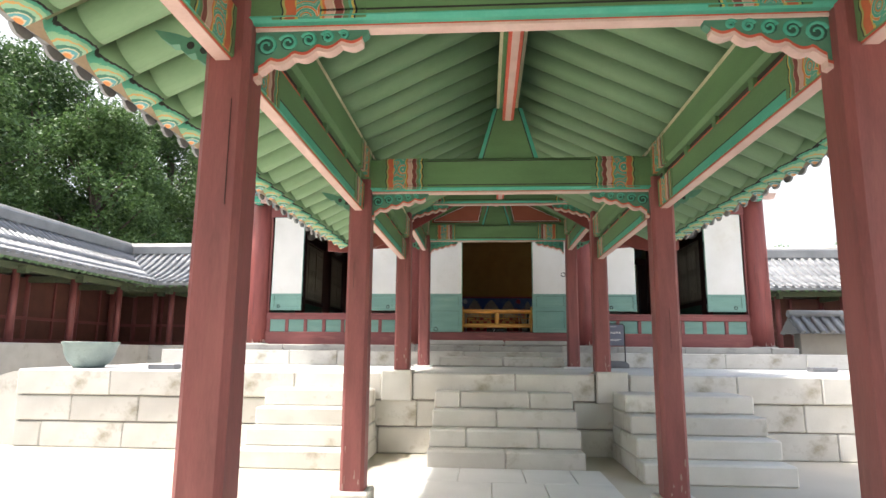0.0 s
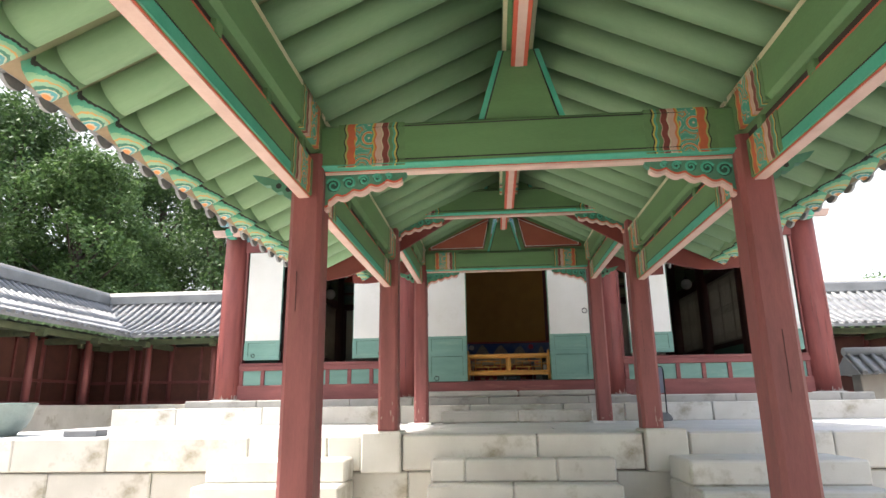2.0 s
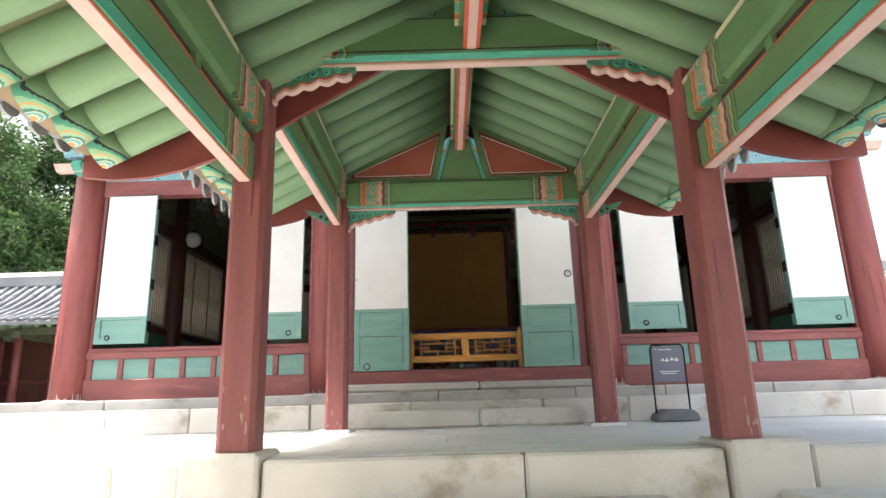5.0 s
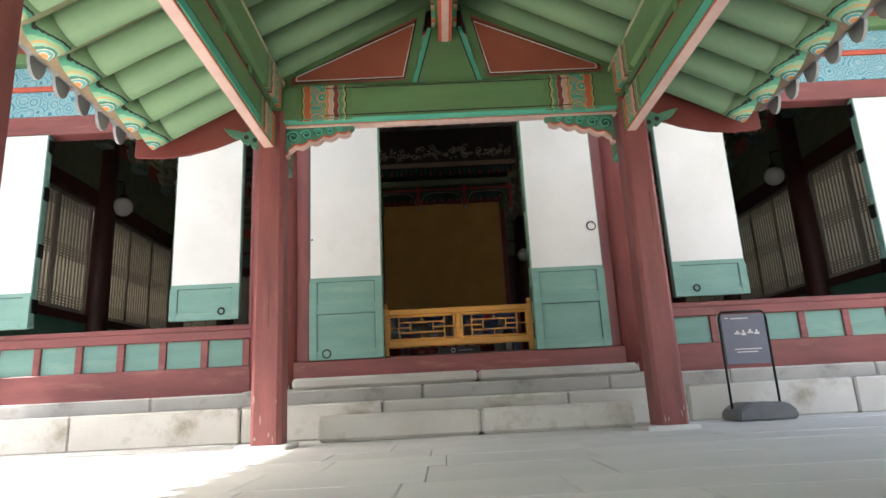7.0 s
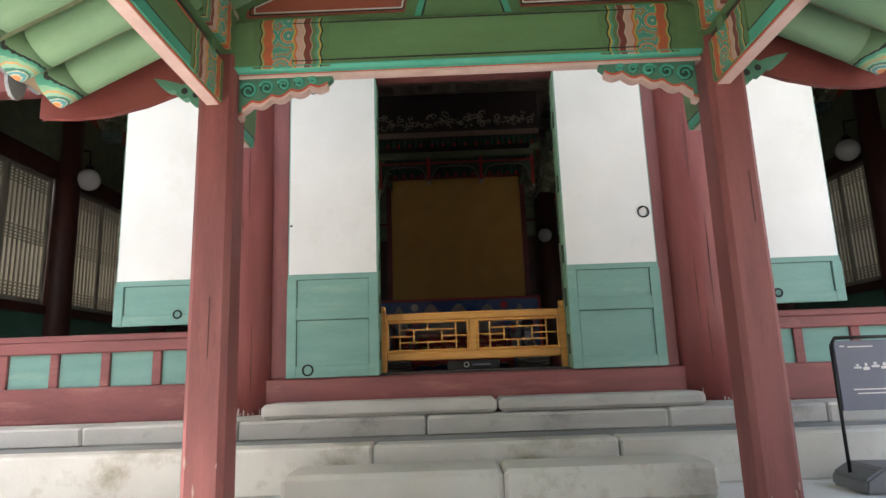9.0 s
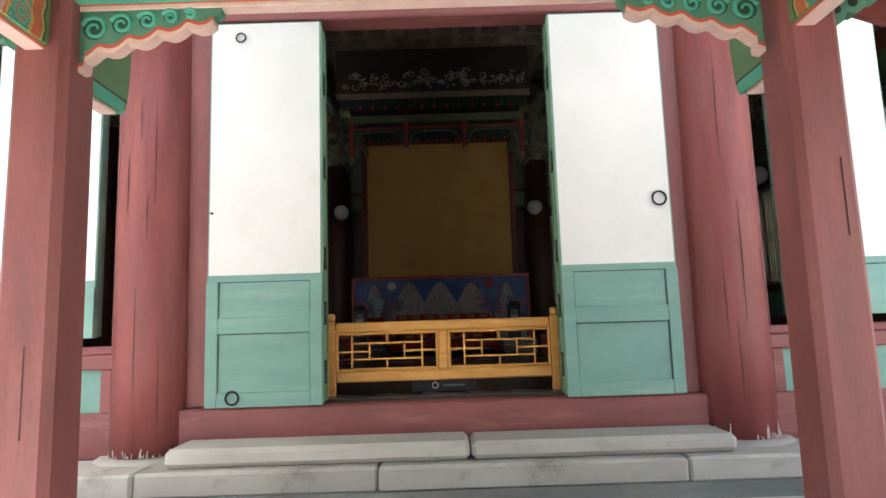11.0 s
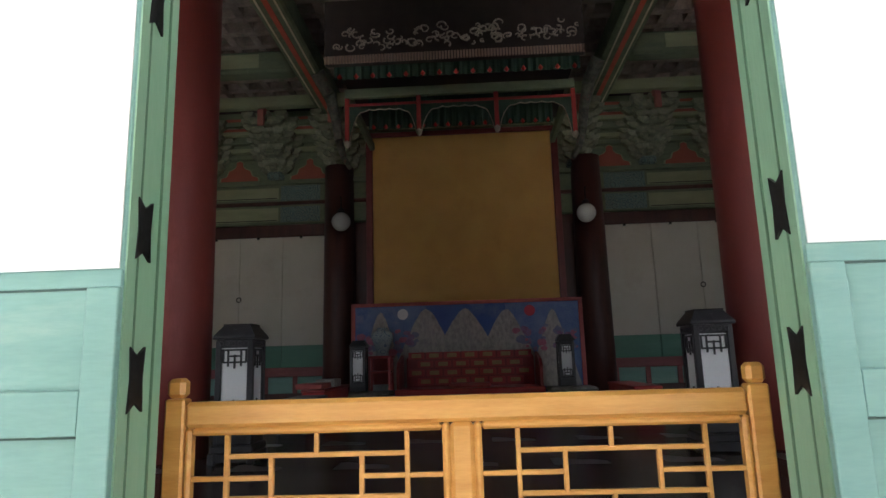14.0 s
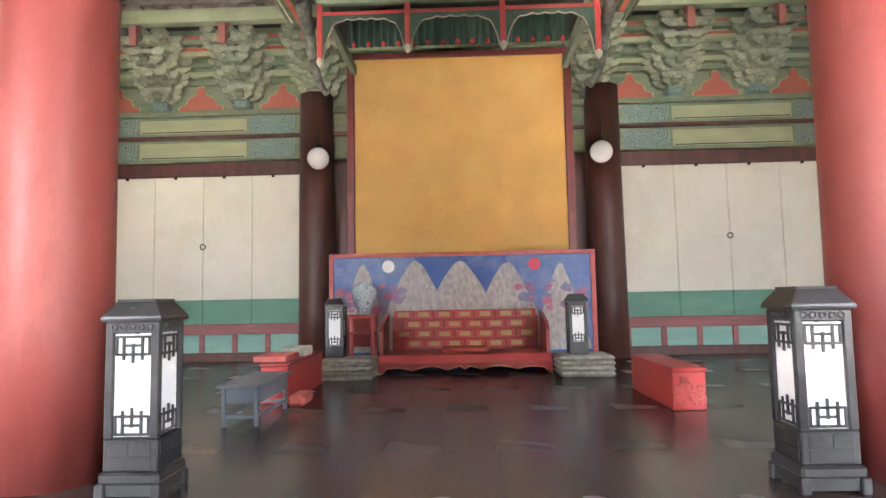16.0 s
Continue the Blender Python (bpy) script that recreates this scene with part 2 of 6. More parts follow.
def cloud_paint(name, light, dark, line, scale=5.0):
    """Swirling painted clouds: hard curls of two tones with pale outlines."""
    m = bpy.data.materials.new(name)
    m.use_nodes = True
    n, l = m.node_tree.nodes, m.node_tree.links
    co, wv = n.new("ShaderNodeTexCoord"), n.new("ShaderNodeTexVoronoi")
    wv.inputs["Scale"].default_value = scale
    l.new(co.outputs["Object"], wv.inputs[0])
    pp = n.new("ShaderNodeMath")
    pp.operation = "PINGPONG"
    pp.inputs[1].default_value = 0.21
    l.new(wv.outputs["Distance"], pp.inputs[0])
    dv = n.new("ShaderNodeMath")
    dv.operation = "DIVIDE"
    dv.inputs[1].default_value = 0.21
    l.new(pp.outputs[0], dv.inputs[0])
    ramp = n.new("ShaderNodeValToRGB")
    cr = ramp.color_ramp
    cr.interpolation = "CONSTANT"
    for i, (p, c) in enumerate(((0.0, dark), (0.14, line), (0.22, light), (0.62, line), (0.68, light), (0.9, dark))):
        e = cr.elements[i] if i < 2 else cr.elements.new(p)
        e.position, e.color = p, (*c, 1)
    l.new(dv.outputs[0], ramp.inputs[0])
    l.new(ramp.outputs[0], n["Principled BSDF"].inputs["Base Color"])
    n["Principled BSDF"].inputs["Roughness"].default_value = 0.65
    return m


M_blueband = cloud_paint("blue_cloud_paint", (0.2, 0.42, 0.5), (0.06, 0.24, 0.32), (0.5, 0.62, 0.6), 6.0)
M_bandmid = cloud_paint("beam_end_flower_paint", (0.08, 0.34, 0.25), (0.62, 0.2, 0.06), (0.62, 0.52, 0.4), 7.0)
M_porc = cloud_paint("blue_white_porcelain", (0.55, 0.62, 0.62), (0.13, 0.22, 0.36), (0.36, 0.46, 0.52), 9.0)
M_porc.node_tree.nodes["Principled BSDF"].inputs["Roughness"].default_value = 0.18
M_dullband = cloud_paint("dull_scroll_paint", (0.13, 0.2, 0.18), (0.05, 0.09, 0.08), (0.28, 0.31, 0.24), 6.0)

# ---- builders ----


def frombm(name, bm, mat):
    me = bpy.data.meshes.new(name)
    bm.to_mesh(me)
    bm.free()
    me.materials.append(mat)
    return me


def thing(name, at, label, category, group="", kind=""):
    e = new(name)
    e.empty_display_size = 0.1
    e.location = at
    return tagged(e, label, category, group, kind)


def adopt(ob, parent):
    ob.parent = parent
    if parent is not None and parent.type == "EMPTY":
        ob.matrix_parent_inverse = Matrix.Translation(-parent.location)
    return ob


def part(name, bm, mat, parent, label=""):
    ob = new(name, frombm(name, bm, mat))
    adopt(ob, parent)
    if label:
        ob["label"] = label
    return ob


def piece(name, mesh, parent, m, label=""):
    """One more object on a shared mesh, at the pose m in the world."""
    ob = new(name, mesh)
    adopt(ob, parent)
    ob.matrix_basis = m
    if label:
        ob["label"] = label
    return ob


def cuboid(bm, lo, hi, bevel=0.0):
    size = [max(h - l, 1e-4) for l, h in zip(lo, hi)]
    mid = [(h + l) / 2 for l, h in zip(lo, hi)]
    r = bmesh.ops.create_cube(bm, size=1.0, matrix=Matrix.Translation(mid) @ Matrix.Diagonal((*size, 1)))
    if bevel:
        edges = list({e for v in r["verts"] for e in v.link_edges})
        bmesh.ops.bevel(bm, geom=edges, offset=min(bevel, 0.45 * min(size)), segments=1, affect="EDGES", profile=0.5)
    return bm


def box(name, lo, hi, mat, parent, bevel=0.006, label=""):
    return part(name, cuboid(bmesh.new(), lo, hi, bevel), mat, parent, label)


def prism(bm, outline, y0, y1):
    """An outline of (x, z) pushed through from y0 to y1."""
    a = [bm.verts.new((x, y0, z)) for x, z in outline]
    b = [bm.verts.new((x, y1, z)) for x, z in outline]
    bm.faces.new(a)
    bm.faces.new(list(reversed(b)))
    for i in range(len(a)):
        j = (i + 1) % len(a)
        bm.faces.new((a[i], b[i], b[j], a[j]))
    bmesh.ops.recalc_face_normals(bm, faces=bm.faces)
    return bm


def prism_x(bm, outline, x0, x1):
    """An outline of (y, z) pushed through from x0 to x1."""
    a = [bm.verts.new((x0, y, z)) for y, z in outline]
    b = [bm.verts.new((x1, y, z)) for y, z in outline]
    bm.faces.new(a)
    bm.faces.new(list(reversed(b)))
    for i in range(len(a)):
        j = (i + 1) % len(a)
        bm.faces.new((a[i], b[i], b[j], a[j]))
    bmesh.ops.recalc_face_normals(bm, faces=bm.faces)
    return bm


def lathe(bm, profile, at=(0, 0, 0), n=24):
    """A profile of (radius, z) turned round a standing axis."""
    loops = []
    for r, z in profile:
        loops.append([bm.verts.new((at[0] + r * math.cos(2 * math.pi * i / n), at[1] + r * math.sin(2 * math.pi * i / n), at[2] + z)) for i in range(n)])
    for p, q in zip(loops, loops[1:]):
        for i in range(n):
            bm.faces.new((p[i], p[(i + 1) % n], q[(i + 1) % n], q[i])).smooth = True
    if profile[0][0] > 1e-5:
        bm.faces.new(list(reversed(loops[0])))
    if profile[-1][0] > 1e-5:
        bm.faces.new(loops[-1])
    return bm


def rod(bm, a, b, r0, r1=None, n=8):
    """A round rod from a to b."""
    a, b = Vector(a), Vector(b)
    r1 = r0 if r1 is None else r1
    q = (b - a).to_track_quat("Z", "Y").to_matrix()
    rings_ = []
    for p, r in ((a, r0), (b, r1)):
        rings_.append([bm.verts.new(p + q @ Vector((r * math.cos(2 * math.pi * i / n), r * math.sin(2 * math.pi * i / n), 0))) for i in range(n)])
    for i in range(n):
        bm.faces.new((rings_[0][i], rings_[0][(i + 1) % n], rings_[1][(i + 1) % n], rings_[1][i])).smooth = True
    bm.faces.new(list(reversed(rings_[0])))
    bm.faces.new(rings_[1])
    return bm


def ring_pull(bm, c, r=0.05, t=0.008, n=14, k=6):
    """A standing ring round an axis along y."""
    loops = []
    for i in range(n):
        a = 2 * math.pi * i / n
        loops.append([bm.verts.new((c[0] + (r + t * math.cos(2 * math.pi * j / k)) * math.cos(a), c[1] + t * math.sin(2 * math.pi * j / k), c[2] + (r + t * math.cos(2 * math.pi * j / k)) * math.sin(a))) for j in range(k)])
    for i in range(n):
        p, q = loops[i], loops[(i + 1) % n]
        for j in range(k):
            bm.faces.new((p[j], p[(j + 1) % k], q[(j + 1) % k], q[j])).smooth = True
    return bm

# ---- plan ----
CX = 0.225            # middle line of walkway and hall
PLAT, TERR, SLAB, HALL = 1.20, 1.52, 1.66, 2.0
FRONT, TFRONT = 9.62, 13.92

# ---- ground ----
bm = bmesh.new()
bmesh.ops.create_grid(bm, x_segments=2, y_segments=2, size=1500)
ground = tagged(new("ground", frombm("ground", bm, M_sand)), "pale sandy courtyard ground in sun and shade", "ground", kind="structure")

# ---- stone platform, lower terrace wall ----
rng = random.Random(4)


def stone_mesh(name, w, d, h, mat, bevel=0.018, chip=0.006, seed=0):
    """A dressed stone block, its corner at the origin, with slightly uneven faces."""
    r = random.Random(seed)
    b = cuboid(bmesh.new(), (0.004, 0, 0.004), (w - 0.004, d, h - 0.004), bevel)
    for v in b.verts:
        v.co += Vector((r.uniform(-chip, chip) * 0.4, r.uniform(-chip, chip), r.uniform(-chip, chip) * 0.4))
    return frombm(name, b, mat)


def course(parent, x0, x1, y, z0, z1, widths, depth=0.35, mat=M_stone, name="stone_block", proud=0.0):
    x, i = x0, 0
    while x < x1 - 0.05:
        w = min(widths[i % len(widths)], x1 - x)
        if x1 - x - w < 0.3:
            w = x1 - x
        me = stone_mesh(name, w, depth, z1 - z0, mat, seed=int(x * 100 + z0 * 1000))
        piece(name, me, parent, Matrix.Translation((x, y - proud + rng.uniform(-0.012, 0.012), z0)))
        x += w
        i += 1


PX0, PX1 = -7.45, 8.6
plat = thing("stone_platform", (0, 12, 0), "pale granite block platform with three flights of steps", "platform", kind="structure")
box("core", (PX0 + 0.05, FRONT + 0.06, 0), (PX1 - 0.05, 26.0, PLAT - 0.013), M_joint, plat, 0)
for a, b in ((PX0, -1.60), (-1.12, 1.62), (2.12, PX1)):
    course(plat, a, b, FRONT, 0.80, PLAT - 0.005, (1.55, 1.2, 1.75, 0.95), proud=0.03)
course(plat, PX0, PX1, FRONT, 0.40, 0.79, (0.92, 1.1, 1.3, 1.05))
course(plat, PX0, PX1, FRONT, 0.0, 0.39, (0.45, 1.35, 1.15, 1.5, 0.9))
# side faces of the platform
for s, xs in ((1, PX0 + 0.35), (-1, PX1 - 0.35)):
    for z0, z1 in ((0, 0.39), (0.40, 0.79), (0.80, PLAT - 0.005)):
        y = FRONT + 0.36
        while y < 25.5:
            w = rng.uniform(0.9, 1.5)
            me = stone_mesh("stone_block", w, 0.35, z1 - z0, M_stone, seed=int(y * 77 + z0 * 10))
            piece("stone_block", me, plat, Matrix.Translation((xs, y if s > 0 else y + w, z0)) @ pose(0, 0, 0, 0, 0, 90 * s))
            y += w
for xa in (-1.60, 1.63):
    me = stone_mesh("plinth_block", 0.47, 0.5, 0.47, M_stone, 0.02, 0.004, seed=int(xa * 10))
    piece("plinth_block", me, plat, Matrix.Translation((xa, FRONT - 0.07, 0.77)), "square granite block under the post")


def flight(x0, x1, y0, n, top, depth, splits):
    """Solid stone steps, n treads up to height top, the last at the platform's face."""
    st = thing("stone_steps", ((x0 + x1) / 2, y0, 0), "worn pale granite steps up to the platform", "steps", "flights of steps")
    rise = top / (n + 1)
    for i in range(n):
        ya = y0 + i * depth
        cuts = [x0 + (x1 - x0) * s for s in splits[i % len(splits)]]
        xs = [x0 + 0.012 * i, *cuts, x1 - 0.012 * i]
        for a, b in zip(xs, xs[1:]):
            bb = cuboid(bmesh.new(), (a + 0.002, ya, i * rise + 0.001), (b - 0.002, FRONT + (0.03 if i == n - 1 else -0.0) - 0.035, (i + 1) * rise), 0.02)
            part("tread", bb, M_stone, st)
    return st


flight(-0.80, 1.28, 8.48, 4, PLAT - 0.02, 0.27, [(0.5,), (0.25, 0.72), (0.45,), (0.2, 0.68)])
flight(-3.30, -1.65, 8.25, 4, PLAT, 0.31, [(), (), (), ()])
flight(1.83, 3.60, 7.80, 4, PLAT, 0.33, [(), (), (), ()])
# curved cheek stone of the side stair at the end of the platform
side = thing("stair_cheek_stone", (-7.9, 9.8, 0), "curved white granite cheek stone of a side stair", "stone stair")
ol = [(-7.47, 0.0), (-7.47, 1.16)] + [(-7.47 - 1.1 * math.sin(a), 1.16 * math.cos(a) * 0.98 + 0.02) for a in [i * math.pi / 2 / 10 for i in range(1, 11)]]
part("cheek", prism(bmesh.new(), ol, 9.75, 10.15), M_stone, side)
for i in range(4):
    box("tread", (-7.47 - 0.28 * (4 - i), 10.17, 0.24 * i + 0.002), (-7.47, 11.9, 0.24 * (i + 1)), M_stone, side, 0.015)

# platform paving
pav = thing("paving", (0, 12, PLAT), "pale grey stone paving of the platform", "paving", kind="structure")
meshes = {}
y = FRONT + 0.12
row = 0
while y < TFRONT + 0.1:
    d = (0.52, 0.44, 0.6)[row % 3]
    x = PX0 + 0.02 - (0.37 if row % 2 else 0.0)
    while x < PX1:
        w = rng.choice((0.62, 0.78, 0.9))
        a, b = max(x, PX0 + 0.02), min(x + w, PX1 - 0.02)
        if b - a > 0.1:
            key = (round(b - a, 2), d)
            if key not in meshes:
                meshes[key] = frombm("paving_slab", cuboid(bmesh.new(), (0.002, 0.002, 0), (b - a - 0.002, d - 0.002, 0.085), 0.004), M_pave)
            piece("paving_slab", meshes[key], pav, Matrix.Translation((a, y, PLAT - 0.088 + rng.uniform(-0.003, 0.003))))
        x += w
    y += d
    row += 1

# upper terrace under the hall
# terrace paving toned dark: the eaves' shade is put into its colour
M_terrshade = material("shade_toned_terrace_paving", (0.2, 0.2, 0.2), (0.29, 0.29, 0.285), 0.8, 1.5, 60, 0.4, worn=(0.36, 0.355, 0.34))
terr = thing("stone_terrace", (0, 19, PLAT), "low granite block terrace under the hall", "terrace", kind="structure")
box("core", (-7.35, TFRONT + 0.2, PLAT - 0.02), (7.85, 25.6, TERR - 0.012), M_terrshade, terr, 0)
course(terr, -7.45, 7.95, TFRONT, PLAT - 0.01, TERR, (1.3, 1.7, 1.1, 1.55), 0.24)
course(terr, -6.3, 7.0, 14.52, TERR - 0.02, SLAB, (1.5, 1.9, 1.25), 0.5, M_stone2, "base_slab")
box("core_slab", (-6.2, 15.0, TERR - 0.02), (6.9, 24.9, SLAB - 0.01), M_stone2, terr, 0)
lowstep = thing("stone_step", (CX, 13.7, PLAT), "low granite step before the hall door", "step")
for xa, xb in ((-1.0, 0.36), (0.365, 1.66)):
    part("tread", cuboid(bmesh.new(), (xa, 13.42, PLAT + 0.001), (xb, 13.84, 1.41), 0.03), M_stone, lowstep)
dstep = thing("door_step_stone", (CX, 14.6, TERR), "long grey granite step stones at the hall door", "step")
box("tread", (-1.5, 14.6, SLAB + 0.002), (0.42, 14.99, 1.778), M_stone2, dstep, 0.03)
box("tread", (0.43, 14.6, SLAB + 0.002), (2.1, 14.99, 1.772), M_stone2, dstep, 0.03)

# courtyard walkway slabs under the roof
way = thing("walkway_slabs", (CX, 4, 0), "grey stone slabs of the covered walk", "paving", kind="structure")
y = -4.0
while y < 8.3:
    d = rng.choice((0.55, 0.7, 0.85))
    x = -0.95
    while x < 1.45:
        w = min(rng.choice((0.6, 0.8, 1.0)), 1.45 - x)
        if 1.45 - x - w < 0.25:
            w = 1.45 - x
        piece("slab", frombm("slab", cuboid(bmesh.new(), (0.004, 0.004, 0), (w - 0.004, d - 0.004, 0.03), 0.006), M_pave), way, Matrix.Translation((x, y, 0.001)))
        x += w
    y += d
    if y + 0.55 > 8.4:
        break

# ---- covered walkway ----
M_scroll = material("blue_green_carving", (0.07, 0.2, 0.13), (0.1, 0.26, 0.17), 0.6, 8, 50, 0.2)
M_eave = material("weathered_eave_board", (0.26, 0.19, 0.12), (0.34, 0.25, 0.16), 0.8, 3, 40, 0.3)
HALF = 1.54
POST_W = 0.112


M_bare = material("bare_primer", (0.34, 0.2, 0.17), (0.45, 0.31, 0.27), 0.8, 20, 60, 0.2)


def post(parent, x, y, z0, z1):
    b = bmesh.new()
    r, c = POST_W, 0.03
    oct_ = [(-r, -r + c), (-r + c, -r), (r - c, -r), (r, -r + c), (r, r - c), (r - c, r), (-r + c, r), (-r, r - c)]
    lo = [b.verts.new((x + p * 1.06, y + q * 1.06, z0)) for p, q in oct_]
    hi = [b.verts.new((x + p, y + q, z1)) for p, q in oct_]
    for i in range(8):
        b.faces.new((lo[i], lo[(i + 1) % 8], hi[(i + 1) % 8], hi[i]))
    b.faces.new(list(reversed(lo)))
    b.faces.new(hi)
    p = part("post", b, M_red, parent)
    # paint worn off to the primer at the foot
    rp = random.Random(int(x * 31 + y * 57))
    pb = bmesh.new()
    for k in range(6):
        px, pz = x + rp.choice((-1, 1)) * rp.uniform(0.25, 0.78) * r, z0 + 0.04 + 0.4 * rp.random() ** 2
        hw, hh = rp.uniform(0.004, 0.012), rp.uniform(0.012, 0.06)
        ol_ = [(px + hw * rp.uniform(0.4, 1) * math.cos(a), pz + hh * rp.uniform(0.4, 1) * math.sin(a)) for a in [math.pi * 2 * q / 8 for q in range(8)]]
        prism(pb, ol_, y - r * 1.06 - 0.0015, y - r * 1.05)
    tagged(part("bare_patch", pb, M_bare, p), kind="stuff")
    # drying cracks
    for k in range(1):
        zc = z0 + (z1 - z0) * rng.uniform(0.3, 0.75)
        xc = x + rng.uniform(-0.05, 0.05)
        cb = cuboid(bmesh.new(), (xc, y - r * 1.045 - 0.002, zc - rng.uniform(0.1, 0.3)), (xc + 0.0025, y - r + 0.03, zc + rng.uniform(0.1, 0.3)))
        part("crack", cb, M_brown, p)
    return p


def band_mesh(h, d, length=0.40):
    return frombm("painted_band", cuboid(bmesh.new(), (-length / 2, -d / 2 - 0.003, -h / 2 - 0.003), (length / 2, d / 2 + 0.003, h / 2 + 0.003)), M_band)


M_scrolldark = material("deep_green_carving_ground", (0.02, 0.075, 0.05), (0.035, 0.1, 0.07), 0.7)


def curl(b, c, r, s):
    """A carved spiral, standing in the xz plane round c."""
    pts = []
    for i in range(17):
        u = i / 16
        a, q = math.pi * (0.9 - 2.9 * u), r * (1.0 - 0.78 * u)
        pts.append((c[0] + s * q * math.cos(a), c[1], c[2] + q * math.sin(a)))
    loops = []
    for i, p in enumerate(pts):
        d = Vector(pts[min(i + 1, 16)]) - Vector(pts[max(i - 1, 0)])
        side_ = Vector((d.z, 0, -d.x)).normalized()
        t = 0.0115 - 0.0003 * i
        loops.append([b.verts.new(Vector(p) + side_ * t * math.cos(k * math.pi / 3) + Vector((0, t * math.sin(k * math.pi / 3), 0))) for k in range(6)])
    for p, q in zip(loops, loops[1:]):
        for k in range(6):
            b.faces.new((p[k], p[(k + 1) % 6], q[(k + 1) % 6], q[k])).smooth = True
    b.faces.new(loops[0])
    b.faces.new(list(reversed(loops[-1])))
    bmesh.ops.recalc_face_normals(b, faces=b.faces)
    return b


def scroll_bracket(parent, x, y, z, s, size=0.56, drop=0.14):
    """A carved corner bracket under a beam: scalloped board, pink lower edge, green scrolls. s: +1 or -1, the way it reaches along x."""
    low = []
    n = 36
    for i in range(n + 1):
        u = i / n
        zz = -drop * (1 - u) ** 1.25 - 0.035 - 0.028 * abs(math.sin((u + 0.06) * math.pi * 4.6))
        low.append((u * size, zz))
    low[0] = (0.0, -drop - 0.1)
    low[1] = (0.03, -drop - 0.09)
    ol = [(0.0, 0.0)] + low + [(size + 0.03, -0.02), (size + 0.03, 0.0)]
    b = prism(bmesh.new(), [(x + s * px, z + pz) for px, pz in ol], y - 0.026, y + 0.026)
    ob = part("scroll_bracket", b, M_scroll, parent, "carved green scroll bracket with pink edge")
    edge = low + [(px, pz - 0.026) for px, pz in reversed(low)]
    part("carved_edge", prism(bmesh.new(), [(x + s * px, z + pz) for px, pz in edge], y - 0.03, y + 0.03), M_pink, ob)
    line = [(px, pz + 0.008) for px, pz in low] + [(px, pz - 0.006) for px, pz in reversed(low)]
    part("edge_line", prism(bmesh.new(), [(x + s * px, z + pz) for px, pz in line], y - 0.033, y + 0.033), M_coral, ob)
    for u, r in ((0.12, 0.05), (0.32, 0.042), (0.51, 0.036), (0.68, 0.029), (0.83, 0.021)):
        zz = -drop * (1 - u) ** 1.25 * 0.5 - 0.018
        for side_ in (-1, 1):
            c = (x + s * u * size, y + side_ * 0.027, z + zz)
            sc = part("scroll", curl(bmesh.new(), c, r * 1.12, s), M_tealedge, ob)
            eye = bmesh.new()
            bmesh.ops.create_circle(eye, cap_ends=True, segments=12, radius=r * 1.0, matrix=Matrix.Translation((c[0], c[1] + side_ * 0.002, c[2])) @ Matrix.Rotation(radians(90), 4, "X"))
            part("scroll_eye", eye, M_scrolldark, sc)
    return ob


def cross_beam(parent, y, z0, z1, scrolls=True):
    """A painted beam across the walk, with its coloured ends, edge lines and brackets."""
    xa, xb = CX - HALF + 0.06, CX + HALF - 0.06
    ob = box("cross_beam", (xa, y - 0.09, z0), (xb, y + 0.09, z1), M_greenx, parent, 0.02)
    box("edge_stripe", (xa + 0.02, y - 0.094, z0 - 0.006), (xb - 0.02, y + 0.094, z0 + 0.04), M_tealedge, ob, 0.02)
    box("edge_line", (xa + 0.3, y - 0.093, z0 + 0.041), (xb - 0.3, y + 0.093, z0 + 0.05), M_black, ob, 0)
    box("edge_line", (xa + 0.3, y - 0.093, z1 - 0.035), (xb - 0.3, y + 0.093, z1 - 0.027), M_black, ob, 0)
    box("soffit_stripe", (xa + 0.02, y - 0.035, z0 - 0.03), (xb - 0.02, y + 0.035, z0 - 0.004), M_pink, ob, 0.004)
    box("soffit_line", (xa + 0.02, y - 0.038, z0 - 0.012), (xb - 0.02, y + 0.038, z0 - 0.004), M_coral, ob, 0)
    me = band_mesh(z1 - z0 - 0.01, 0.18, 0.48)
    for s in (-1, 1):
        piece("painted_band", me, ob, pose(CX + s * (HALF - 0.468), y, (z0 + z1) / 2 + 0.002, 0, 0, 0 if s < 0 else 180), "orange and green painted bands")
        fl = frombm("painted_flower", cuboid(bmesh.new(), (-0.06, -0.096, -(z1 - z0) / 2 + 0.012), (0.06, 0.096, (z1 - z0) / 2 - 0.012)), M_bandmid)
        piece("painted_flower", fl, ob, pose(CX + s * (HALF - 0.468 + 0.055), y, (z0 + z1) / 2))
        if scrolls:
            scroll_bracket(ob, CX + s * (HALF - 0.12), y, z0 - 0.03, -s)
    return ob


